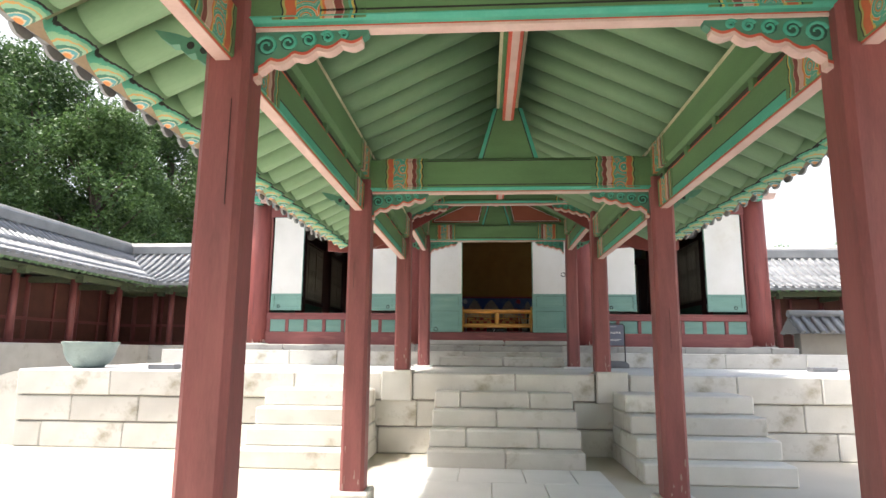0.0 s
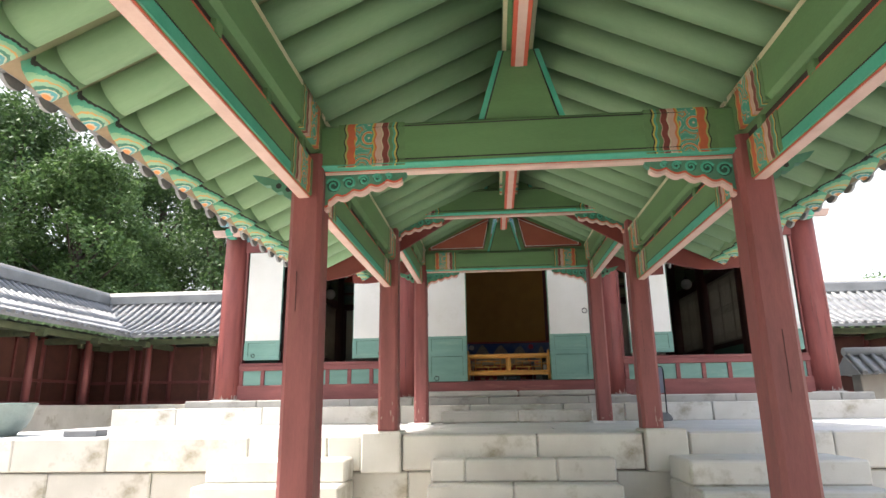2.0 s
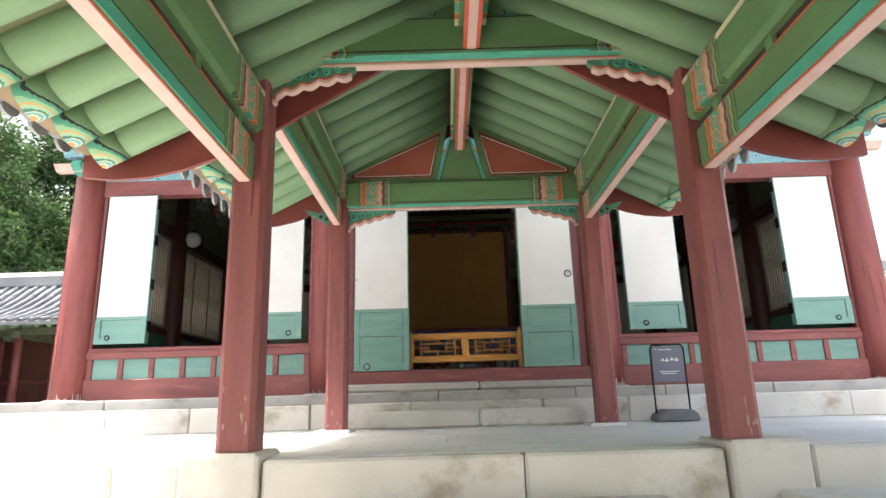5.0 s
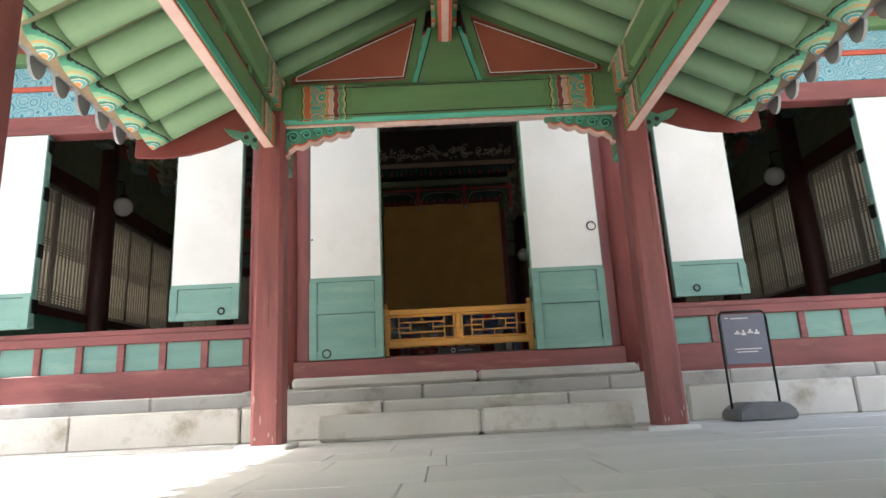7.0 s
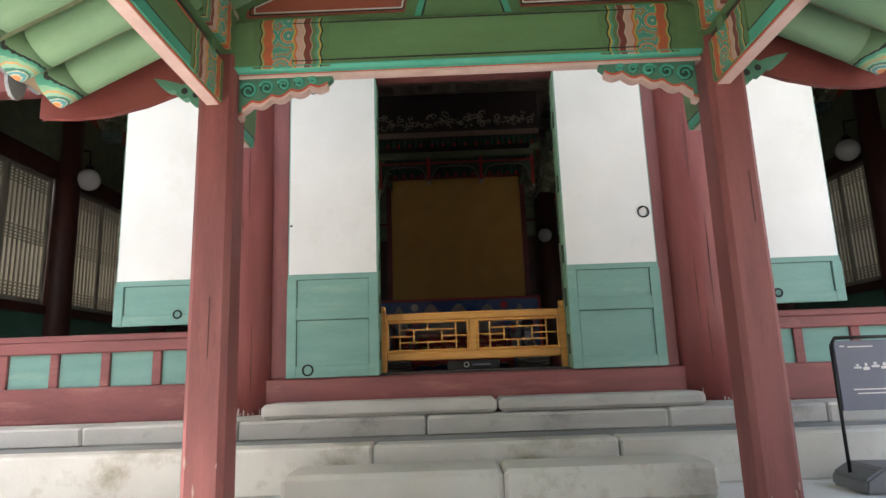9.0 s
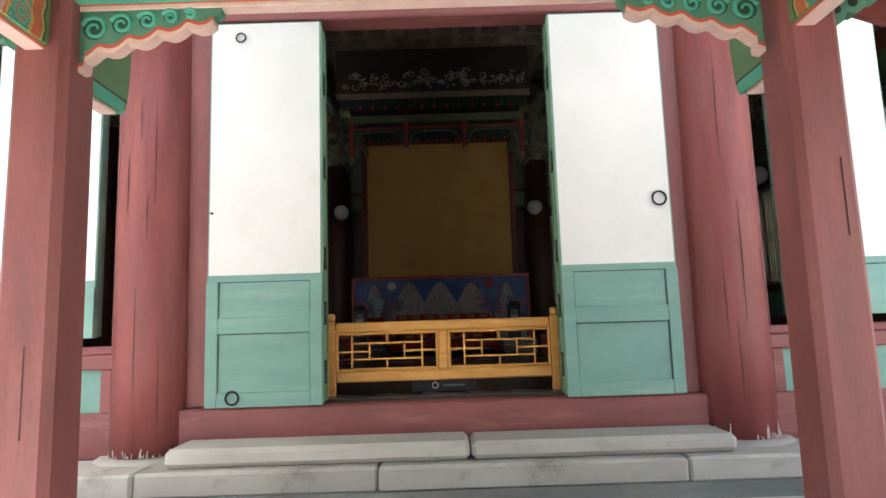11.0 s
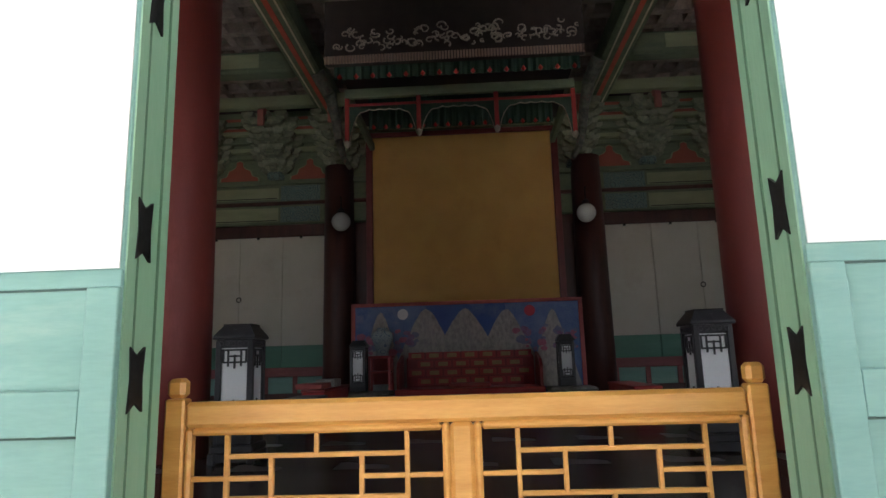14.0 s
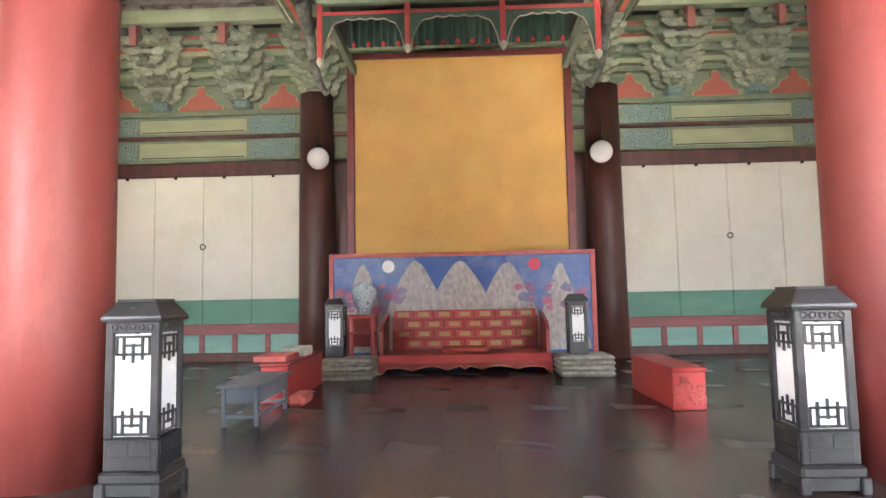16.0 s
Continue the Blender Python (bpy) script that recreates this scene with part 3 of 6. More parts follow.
def purlin(parent, s, y0, y1, z):
    """The long beams over one row of posts: lower tie with pink underside, small spacer blocks, upper purlin."""
    x = CX + s * HALF
    ob = box("purlin", (x - 0.105, y0, z + 0.33), (x + 0.105, y1, z + 0.64), M_green, parent, 0.03)
    box("tie_beam", (x - 0.05, y0, z), (x + 0.05, y1, z + 0.272), M_green, ob, 0.008)
    box("soffit_stripe", (x - 0.037, y0 + 0.02, z - 0.012), (x + 0.037, y1 - 0.02, z + 0.006), M_pink, ob, 0)
    box("red_line", (x - 0.043, y0 + 0.02, z - 0.007), (x + 0.043, y1 - 0.02, z + 0.006), M_coral, ob, 0)
    box("teal_stripe", (x - 0.054, y0 + 0.5, z + 0.004), (x + 0.054, y1 - 0.5, z + 0.07), M_tealedge, ob, 0)
    box("black_line", (x - 0.0535, y0 + 0.5, z + 0.07), (x + 0.0535, y1 - 0.5, z + 0.08), M_black, ob, 0)
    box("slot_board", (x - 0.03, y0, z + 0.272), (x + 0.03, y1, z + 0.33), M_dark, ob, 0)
    box("slot_line", (x - 0.052, y0 + 0.4, z + 0.262), (x + 0.052, y1 - 0.4, z + 0.274), M_coral, ob, 0)
    box("top_line", (x - 0.108, y0 + 0.02, z + 0.60), (x + 0.108, y1 - 0.02, z + 0.635), M_cream, ob, 0)
    n = max(3, int((y1 - y0) / 0.55))
    for i in range(n):
        yy = y0 + (i + 0.5) * (y1 - y0) / n
        bb = cuboid(bmesh.new(), (x - 0.06, yy - 0.035, z + 0.262), (x + 0.06, yy + 0.035, z + 0.332), 0.004)
        part("spacer_block", bb, M_green, ob)
    lo = band_mesh(0.255, 0.104, 0.46)
    hi = band_mesh(0.30, 0.21, 0.46)
    for ye, flip in ((y0 + 0.33, 90), (y1 - 0.33, -90)):
        piece("painted_band", lo, ob, pose(x, ye, z + 0.137, 0, 0, flip), "orange and green painted bands")
        piece("painted_band", hi, ob, pose(x, ye, z + 0.484, 0, 0, flip), "orange and green painted bands")
        off = -0.05 if flip > 0 else 0.05
        for hw, hh, zc in ((0.056, 0.115, 0.137), (0.11, 0.14, 0.484)):
            fm = frombm("painted_flower", cuboid(bmesh.new(), (-hw, -0.06, -hh), (hw, 0.06, hh)), M_bandmid)
            piece("painted_flower", fm, ob, Matrix.Translation((x, ye + off, z + zc)))
    return ob


def wing(parent, x, y, z, s):
    """A small carved tongue that reaches outwards from a post head."""
    ol = [(0, 0.02), (0, -0.17), (0.05, -0.2), (0.1, -0.17), (0.12, -0.12), (0.18, -0.13), (0.23, -0.09), (0.24, -0.05), (0.31, -0.05), (0.38, 0.0), (0.44, 0.07), (0.34, 0.05), (0.26, 0.03), (0.18, 0.0), (0.1, 0.04)]
    tg = part("carved_tongue", prism(bmesh.new(), [(x + s * a * 0.72, z + 0.07 + b * 0.72) for a, b in ol], y - 0.03, y + 0.03), M_scroll, parent)
    for a, b in ((0.06, -0.1), (0.16, -0.06)):
        part("curl_eye", rod(bmesh.new(), (x + s * a * 0.72, y - 0.032, z + 0.07 + b * 0.72), (x + s * a * 0.72, y + 0.032, z + 0.07 + b * 0.72), 0.021, 0.021, 12), M_black, tg)


def ridge(parent, y0, y1, z):
    ob = box("ridge_beam", (CX - 0.11, y0, z + 0.17), (CX + 0.11, y1, z + 0.42), M_green, parent, 0.03)
    box("ridge_tie", (CX - 0.055, y0, z), (CX + 0.055, y1, z + 0.18), M_green, ob, 0.006)
    box("soffit_stripe", (CX - 0.058, y0, z - 0.012), (CX + 0.058, y1, z + 0.03), M_coral, ob, 0)
    box("soffit_centre", (CX - 0.03, y0 + 0.01, z - 0.016), (CX + 0.03, y1 - 0.01, z - 0.008), M_pink, ob, 0)
    box("side_line", (CX - 0.113, y0 + 0.01, z + 0.175), (CX + 0.113, y1 - 0.01, z + 0.2), M_cream, ob, 0)
    me = band_mesh(0.24, 0.22, 0.34)
    for ye, flip in ((y0 + 0.35, 90), (y1 - 0.35, -90)):
        piece("painted_band", me, ob, pose(CX, ye, z + 0.295, 0, 0, flip))


def king_post(parent, y, z0, z1):
    ol = [(CX - 0.31, z0), (CX + 0.31, z0), (CX + 0.15, z1), (CX - 0.15, z1)]
    ob = part("king_post", prism(bmesh.new(), ol, y - 0.05, y + 0.05), M_greenx, parent)
    for s in (-1, 1):
        e = [(CX + s * 0.31, z0), (CX + s * 0.27, z0), (CX + s * 0.115, z1), (CX + s * 0.15, z1)]
        part("edge_stripe", prism(bmesh.new(), e, y - 0.054, y + 0.054), M_tealedge, ob)
        e = [(CX + s * 0.268, z0), (CX + s * 0.258, z0), (CX + s * 0.105, z1), (CX + s * 0.114, z1)]
        part("edge_line", prism(bmesh.new(), e, y - 0.053, y + 0.053), M_black, ob)


def rafter_meshes(slope, xin, xtip):
    """A rafter laid along +x from the ridge to its tip, and its painted end."""
    def tube(a, b, r, mat, name, cap):
        bb = bmesh.new()
        rod(bb, (a, 0, 0), (b, 0, 0), r, r, 12)
        return frombm(name, bb, mat)
    length = (xtip - xin) * math.hypot(1, slope)
    return tube(0, length - 0.2, 0.12, M_raft, "rafter", 0), tube(-0.2, 0.0, 0.122, M_tip, "rafter_tip", 1), length


def roof(parent, y0, y1, under, slope, xtip, pitch, xedge, hang):
    """Rafters on both sides, boards over them, and a tiled skin with round ribs. under: height of the rafters' underside at the middle line."""
    ang = math.degrees(math.atan(slope))
    raft, tip, length = rafter_meshes(slope, 0.02, xtip)
    n = int((y1 - y0) / pitch)
    rz = under + 0.12 * math.hypot(1, slope)
    for s in (-1, 1):
        for i in range(n):
            yy = y0 + (i + 0.5) * (y1 - y0) / n
            m = Matrix.Translation((CX, yy, 0)) @ pose(0, 0, 0, 0, 0, 0 if s > 0 else 180) @ Matrix.Translation((0.02, 0, rz - 0.02 * slope)) @ pose(0, 0, 0, 0, ang, 0)
            ob = piece("rafter", raft, parent, m)
            t = piece("rafter_tip", tip, ob, Matrix.Translation((length, 0, 0)))
    bz = under + 0.17 * math.hypot(1, slope)
    for s in (-1, 1):
        ol = [(CX, bz), (CX + s * xtip, bz - xtip * slope), (CX + s * xtip, bz - xtip * slope + 0.05), (CX, bz + 0.05)]
        part("roof_boarding", prism(bmesh.new(), ol, y0, y1), M_sheath, parent)
        # eave board and tile skin
        xe = xedge
        ze = bz - xtip * slope - (xe - xtip) * slope * 0.3
        ol = [(CX + s * (xtip - 0.12), bz - (xtip - 0.12) * slope + 0.051), (CX + s * xe, ze + 0.03), (CX + s * xe, ze + 0.075), (CX + s * (xtip - 0.12), bz - (xtip - 0.12) * slope + 0.12)]
        part("eave_board", prism(bmesh.new(), ol, y0, y1), M_eave, parent)
        ol = [(CX, bz + 0.055), (CX + s * (xtip - 0.12), bz - (xtip - 0.12) * slope + 0.124), (CX + s * (xe + 0.08), ze + 0.08), (CX + s * (xe + 0.08), ze + 0.12), (CX + s * xtip * 0.6, bz - xtip * 0.6 * slope + 0.22), (CX, bz + 0.38)]
        part("tile_skin", prism(bmesh.new(), ol, y0 - 0.06, y1 + 0.06), M_tile, parent)
        b = bmesh.new()
        k = int((y1 - y0) / 0.27)
        for i in range(k + 1):
            yy = y0 + i * (y1 - y0) / k
            pts = [Vector((CX + s * 0.02, yy, bz + 0.4)), Vector((CX + s * xtip * 0.6, yy, bz - xtip * 0.6 * slope + 0.24)), Vector((CX + s * (xe + 0.1), yy, ze + 0.11))]
            for p, q in zip(pts, pts[1:]):
                rod(b, p, q, 0.075, 0.075, 8)
        tagged(part("tile_ribs", b, M_tile, parent), kind="stuff")
        drop = [(0.09 * math.cos(a), 0.06 + (0.04 + hang if math.sin(a) < 0 else 0.03) * math.sin(a)) for a in [2 * math.pi * j / 16 for j in range(16)]]
        dm = frombm("eave_tile", prism_x(bmesh.new(), drop, -0.012, 0.012), M_tile)
        for i in range(k):
            piece("eave_tile", dm, parent, Matrix.Translation((CX + s * (xe + 0.095), y0 + (i + 0.5) * (y1 - y0) / k, ze + 0.03)))
    b = cuboid(bmesh.new(), (CX - 0.14, y0 - 0.05, bz + 0.3), (CX + 0.14, y1 + 0.05, bz + 0.62), 0.04)
    part("ridge_tiles", b, M_tile, parent)
    # barge boards at both gable ends
    for ye in (y0 - 0.045, y1 + 0.005):
        for s in (-1, 1):
            top, bot = [], []
            for i in range(13):
                u = i / 12
                xx = u * (xedge + 0.02)
                zz = bz - xx * slope + 0.13 * u ** 3 * 1.6
                top.append((CX + s * xx, zz + 0.16))
                bot.append((CX + s * xx, zz - 0.27 - 0.3 * math.sin(math.pi * min(1, u ** 1.25)) * u))
            part("barge_board", prism(bmesh.new(), top + list(reversed(bot)), ye, ye + 0.04), M_barge, parent)


lower = thing("covered_walkway", (CX, 4, 0), "green-painted open timber walkway with red posts and tiled roof", "walkway", "walkway roofs")
upper = thing("covered_walkway", (CX, 11.4, PLAT), "taller end of the painted timber walkway before the hall", "walkway", "walkway roofs")
ROWS_Y = (-0.4, 3.02, 6.32, 9.74)
for y in ROWS_Y[:3]:
    for s in (-1, 1):
        x = CX + s * HALF
        b = cuboid(bmesh.new(), (x - 0.19, y - 0.19, 0), (x + 0.19, y + 0.19, 0.2), 0.02)
        part("post_base", b, M_stone, lower, "square granite post base")
        post(lower, x - s * 0.013, y, 0.2, 3.28)
        wing(lower, x + s * 0.1, y, 3.05, s)
    cross_beam(lower, y, 3.17, 3.5)
    king_post(lower, y, 3.5, 4.05)
for a, b_ in zip(ROWS_Y, ROWS_Y[1:]):
    for s in (-1, 1):
        purlin(lower, s, a + 0.01, b_ - (0.12 if b_ > 9 else 0.01), 2.96)
ridge(lower, -0.9, 9.75, 3.93)
roof(lower, -1.0, 9.9, 4.36, 0.48, 2.62, 0.36, 2.80, 0.035)
UP = 0.69
for y, z0, z1 in ((9.74, 1.24, 3.97), (13.08, PLAT + 0.03, 3.97)):
    for s in (-1, 1):
        x = CX + s * HALF + (0.045 if s > 0 and y > 13 else 0.0)
        post(upper, x - s * 0.013, y, z0, z1)
        wing(upper, x + s * 0.1, y, 3.75, s)
    cross_beam(upper, y, 3.87, 4.2)
for s in (-1, 1):
    b = cuboid(bmesh.new(), (CX + s * HALF - 0.2, 12.88, PLAT - 0.01), (CX + s * HALF + 0.2, 13.28, PLAT + 0.03), 0.01)
    part("post_base", b, M_pave, upper)
    purlin(upper, s, 9.75, 13.08, 3.65)
    nx = CX + s * HALF + (0.055 if s > 0 else 0.01)
    ol = [(13.15, 3.57), (13.51, 3.57), (13.545, 3.585), (13.565, 3.63), (13.58, 3.72), (13.59, 3.84), (13.59, 3.98), (13.15, 3.98)]
    nose = part("beam_nose", prism_x(bmesh.new(), ol, nx - 0.05, nx + 0.05), M_green, upper, "rounded green beam end past the post")
    box("teal_stripe", (nx - 0.054, 13.16, 3.574), (nx + 0.054, 13.535, 3.635), M_tealedge, nose, 0)
    box("black_line", (nx - 0.0535, 13.16, 3.635), (nx + 0.0535, 13.56, 3.646), M_black, nose, 0)
    box("soffit_stripe", (nx - 0.037, 13.16, 3.558), (nx + 0.037, 13.49, 3.576), M_pink, nose, 0)
king_post(upper, 13.08, 4.2, 4.75)
king_post(upper, 9.74, 4.2, 4.75)
ridge(upper, 9.6, 13.2, 4.62)
roof(upper, 9.62, 13.3, 5.07, 0.51, 2.66, 0.335, 2.82, 0.11)
M_moonw = material("white_line_paint", (0.7, 0.68, 0.66), (0.78, 0.76, 0.74), 0.7)
# red boards that fill the gable before the hall
for s in (-1, 1):
    ol = [(CX + s * 0.30, 4.2), (CX + s * 1.5, 4.2), (CX + s * 1.5, 4.31), (CX + s * 0.15, 5.0)]
    gp = part("gable_panel", prism(bmesh.new(), ol, 13.06, 13.12), M_greenx, upper)
    ol = [(CX + s * 0.37, 4.26), (CX + s * 1.38, 4.26), (CX + s * 1.38, 4.31), (CX + s * 0.24, 4.88)]
    part("red_panel", prism(bmesh.new(), ol, 13.048, 13.058), M_gable, gp, "red gable board with a fine white line")
    mid_x, mid_z = CX + s * 0.62, 4.43
    ins = [(mid_x + (p - mid_x) * 0.93, mid_z + (q - mid_z) * 0.84) for p, q in ol]
    for grow, mt, nm in ((0.0, M_moonw, "white_line"), (0.014, M_black, "dark_line")):
        lb = bmesh.new()
        for (p0, q0), (p1, q1) in zip(ins, ins[1:] + ins[:1]):
            rod(lb, (p0 + (p0 - mid_x) * grow * 3, 13.047, q0 + (q0 - mid_z) * grow * 6), (p1 + (p1 - mid_x) * grow * 3, 13.047, q1 + (q1 - mid_z) * grow * 6), 0.005, 0.005, 5)
        part(nm, lb, mt, gp)

# ---- the hall: front ----
WY = 15.12                       # face of the front wall
COLS = (-5.68, -1.82, 2.34, 6.46)
DEPTH_Y = (15.0, 18.2, 21.2, 24.2)
WEST, EAST, NORTH = -5.68, 6.46, 24.2


M_footbare = material("bare_pale_primer", (0.5, 0.42, 0.38), (0.66, 0.6, 0.56), 0.85, 20, 60, 0.2)


def column(x, y, z0, z1, r, mat, label, base=True, cracks=0):
    c = thing("column", (x, y, z0), label, "column", "hall columns")
    sh = part("shaft", lathe(bmesh.new(), [(r * 1.04, z0), (r * 1.03, z0 + 0.8), (r, (z0 + z1) / 2), (r * 0.94, z1)], (x, y, 0), 28), mat, c)
    rc_ = random.Random(int(x * 100))
    for k in range(cracks):
        a, za, ln = math.radians(-90 + rc_.uniform(-55, 60)), z0 + 0.05 + 2.4 * rc_.random() ** 1.6, rc_.uniform(0.25, 0.9)
        a2, rr = a + rc_.uniform(-0.03, 0.03), r * 1.03 - 0.001
        ends = [(x + rr * math.cos(q), y + rr * math.sin(q), z) for q, z in ((a, za), (a2, za + ln))]
        mid_ = tuple((p + q) / 2 for p, q in zip(*ends))
        part("crack", rod(rod(bmesh.new(), ends[0], mid_, 0.0015, 0.0038, 5), mid_, ends[1], 0.0038, 0.001, 5), M_brown, sh)
    for k in range(cracks * 4):
        a = math.radians(-90 + rc_.uniform(-80, 80))
        hh, rr = 0.02 + 0.09 * rc_.random() ** 2.5, r * 1.035
        foot, tip = [(x + rr * math.cos(a + q), y + rr * math.sin(a + q), z) for q, z in ((0.0, z0 + 0.004), (rc_.uniform(-0.04, 0.04), z0 + hh))]
        part("bare_patch", rod(bmesh.new(), foot, tip, rc_.uniform(0.005, 0.011), 0.003, 5), M_footbare, sh)
    if base:
        part("base_stone", lathe(bmesh.new(), [(r * 1.55, z0 - 0.14), (r * 1.5, z0 - 0.04), (r * 1.25, z0)], (x, y, 0), 20), M_stone2, c)
    return c


for x in COLS:
    column(x, 15.12, SLAB + 0.02, 5.75, 0.255, M_redout, "round red-painted hall column on a stone base", True, 6)

front = thing("wall_south", (CX, WY, SLAB), "red timber front wall with green panels", "wall", kind="structure")


def panel_row(parent, x0, x1, y, z0, z1, count, flip=1, face="y"):
    """Rails with a row of green boards between short uprights."""
    w = (x1 - x0) / count
    for i in range(count + 1):
        xx = x0 + i * w
        box("upright", (xx - 0.04, y - 0.03, z0), (xx + 0.04, y + 0.05, z1), M_redh, parent, 0.006)
    for i in range(count):
        box("panel", (x0 + i * w + 0.04, y + 0.0, z0), (x0 + (i + 1) * w - 0.04, y + 0.03, z1), M_teal, parent, 0.0)


def leaf(parent, x0, x1, y, z0, zg, z1, panels=1, paper=M_white):
    """A door leaf: green frame and boarded foot, white paper above. y: its outer face."""
    lf = box("leaf", (x0, y, z0), (x1, y + 0.05, z1), M_teal, parent, 0.005)
    box("paper", (x0 + 0.012, y - 0.004, zg), (x1 - 0.012, y + 0.002, z1 - 0.012), paper, lf, 0)
    box("rail", (x0 + 0.002, y - 0.006, zg - 0.05), (x1 - 0.002, y + 0.004, zg - 0.002), M_teal, lf, 0.003)
    st = 0.085
    zs = [z0 + 0.09, zg - 0.05] if panels == 1 else [z0 + 0.1, z0 + (zg - z0) * 0.55, z0 + (zg - z0) * 0.67, zg - 0.05]
    for xa, xb in ((x0, x0 + st), (x1 - st, x1)):
        box("stile", (xa, y - 0.02, z0), (xb, y + 0.002, zg - 0.05), M_teal, lf, 0.003)
    rails = [(z0, zs[0])] + ([(zs[1], zs[2])] if panels == 2 else [])
    for a, b_ in rails:
        box("rail", (x0 + st, y - 0.018, a), (x1 - st, y + 0.002, b_), M_teal, lf, 0.003)
    # open joints between the boards and their frame
    joints = [(x0 + st, zs[0], zs[1]), (x1 - st - 0.006, zs[0], zs[1])] if panels == 1 else [(xx, a, b_) for xx in (x0 + st, x1 - st - 0.006) for a, b_ in ((zs[0], zs[1]), (zs[2], zs[3]))]
    for xx, a, b_ in joints:
        box("joint", (xx, y - 0.003, a), (xx + 0.006, y + 0.003, b_), M_jointline, lf, 0)
    for zz in ([zs[1] - 0.006] if panels == 1 else [zs[1] - 0.007, zs[3] - 0.005]):
        box("joint", (x0 + st, y - 0.004, zz), (x1 - st, y + 0.004, zz + 0.006), M_jointline, lf, 0)
    return lf


def bay(x0, x1, leaves):
    ya = WY - 0.06
    box("ground_sill", (x0, ya - 0.03, SLAB - 0.01), (x1, ya + 0.2, 1.965), M_redh, front, 0.012)
    panel_row(front, x0 + 0.1, x1 - 0.1, ya + 0.02, 1.965, 2.265, 7)
    box("rail", (x0, ya - 0.02, 2.265), (x1, ya + 0.17, 2.37), M_redh, front, 0.01)
    box("rail", (x0, ya + 0.0, 2.37), (x1, ya + 0.15, 2.43), M_redh, front, 0.008)


door_n = 0
M_groove = material("dark_green_groove", (0.09, 0.17, 0.1), (0.11, 0.2, 0.12), 0.7)
for x0, x1, la, lb in ((COLS[0] + 0.2, COLS[1] - 0.2, (-5.335, -4.56), (-2.985, -2.20)), (COLS[2] + 0.2, COLS[3] - 0.2, (2.745, 3.59), (5.24, 6.11))):
    bay(x0, x1, (la, lb))
    for xa, xb in ((x0, x0 + 0.09), (x1 - 0.09, x1)):
        box("jamb", (xa, WY - 0.04, 2.43), (xb, WY + 0.12, 4.86), M_red, front, 0.008)
    for a, b_ in (la, lb):
        door_n += 1
        d = thing("door_%d" % door_n, ((a + b_) / 2, WY, 2.49), "open folded hall door, white paper over green boards", "door", "hall doors", "structure")
        leaf(d, a, b_, WY - 0.10, 2.49, 2.90, 4.84)
        leaf(d, a + 0.01, b_ - 0.01, WY - 0.035, 2.50, 2.90, 4.83)
        ex = b_ if (a, b_) == la else a
        for zz in (2.75, 3.4, 4.1, 4.7):
            box("hinge", (ex - 0.012, WY - 0.092, zz - 0.08), (ex + 0.012, WY + 0.01, zz + 0.08), M_iron, d, 0.003)
        rb = ring_pull(bmesh.new(), ((a + b_) / 2 + (0.2 if (a, b_) == lb else -0.18), WY - 0.13, 2.58), 0.035, 0.008)
        part("ring_pull", rb, M_iron, d)
# middle bay
bx0, bx1 = COLS[1] + 0.2, COLS[2] - 0.2
box("ground_sill", (bx0, WY - 0.11, SLAB - 0.01), (bx1, WY + 0.22, 1.975), M_redh, front, 0.014)
for xa, xb in ((bx0, -1.42), (1.965, bx1)):
    box("jamb", (xa, WY - 0.04, 1.975), (xb, WY + 0.12, 4.86), M_red, front, 0.008)
for a, b_, ex in ((-1.405, -0.58, -0.58), (1.13, 1.96, 1.13)):
    door_n += 1
    d = thing("door_%d" % door_n, ((a + b_) / 2, WY, 1.98), "open folded tall hall door, white paper over green boards", "door", "hall doors", "structure")
    leaf(d, a, b_, WY - 0.10, 1.98, 2.905, 4.82, 2)
    sg = 1 if ex == b_ else -1
    bk = box("back_leaf", (min(ex, ex - sg * 0.8), WY - 0.04, 1.99), (max(ex, ex - sg * 0.8), WY + 0.12, 4.79), M_jamb, d, 0.006)
    box("edge_strip", (ex - 0.004 if sg > 0 else ex - 0.004, WY - 0.096, 1.99), (ex + 0.004, WY - 0.052, 4.79), M_jamb, bk, 0)
    for yy in (-0.046, 0.06):
        box("groove", (ex - 0.0055, WY + yy - 0.003, 1.995), (ex + 0.0055, WY + yy + 0.003, 4.785), M_groove, bk, 0)
    for zz in (2.2, 2.62, 3.02, 3.7, 4.35):
        hb = prism_x(bmesh.new(), [(WY + p, zz + q) for p, q in ((-0.062, -0.085), (-0.025, -0.06), (0.012, -0.085), (0.005, 0.0), (0.012, 0.085), (-0.025, 0.06), (-0.062, 0.085), (-0.055, 0.0))], ex - 0.008, ex + 0.008)
        part("hinge", hb, M_iron, d, "black iron strap hinge")
    cx_ = a + 0.16 if ex == b_ else b_ - 0.1
    part("ring_pull", ring_pull(bmesh.new(), (a + 0.195, WY - 0.125, 2.045) if ex == b_ else (b_ - 0.09, WY - 0.118, 3.37), 0.045 if ex == b_ else 0.05, 0.007), M_iron, d, "black iron ring pull")
    if ex == b_:
        part("ring_pull", ring_pull(bmesh.new(), (b_ - 0.596, WY - 0.118, 4.695), 0.035, 0.006), M_iron, d)
        part("stud", lathe(bmesh.new(), [(0.0, -0.012), (0.014, 0.0), (0.0, 0.012)], (a + 0.03, WY - 0.11, 3.36), 8), M_iron, d)
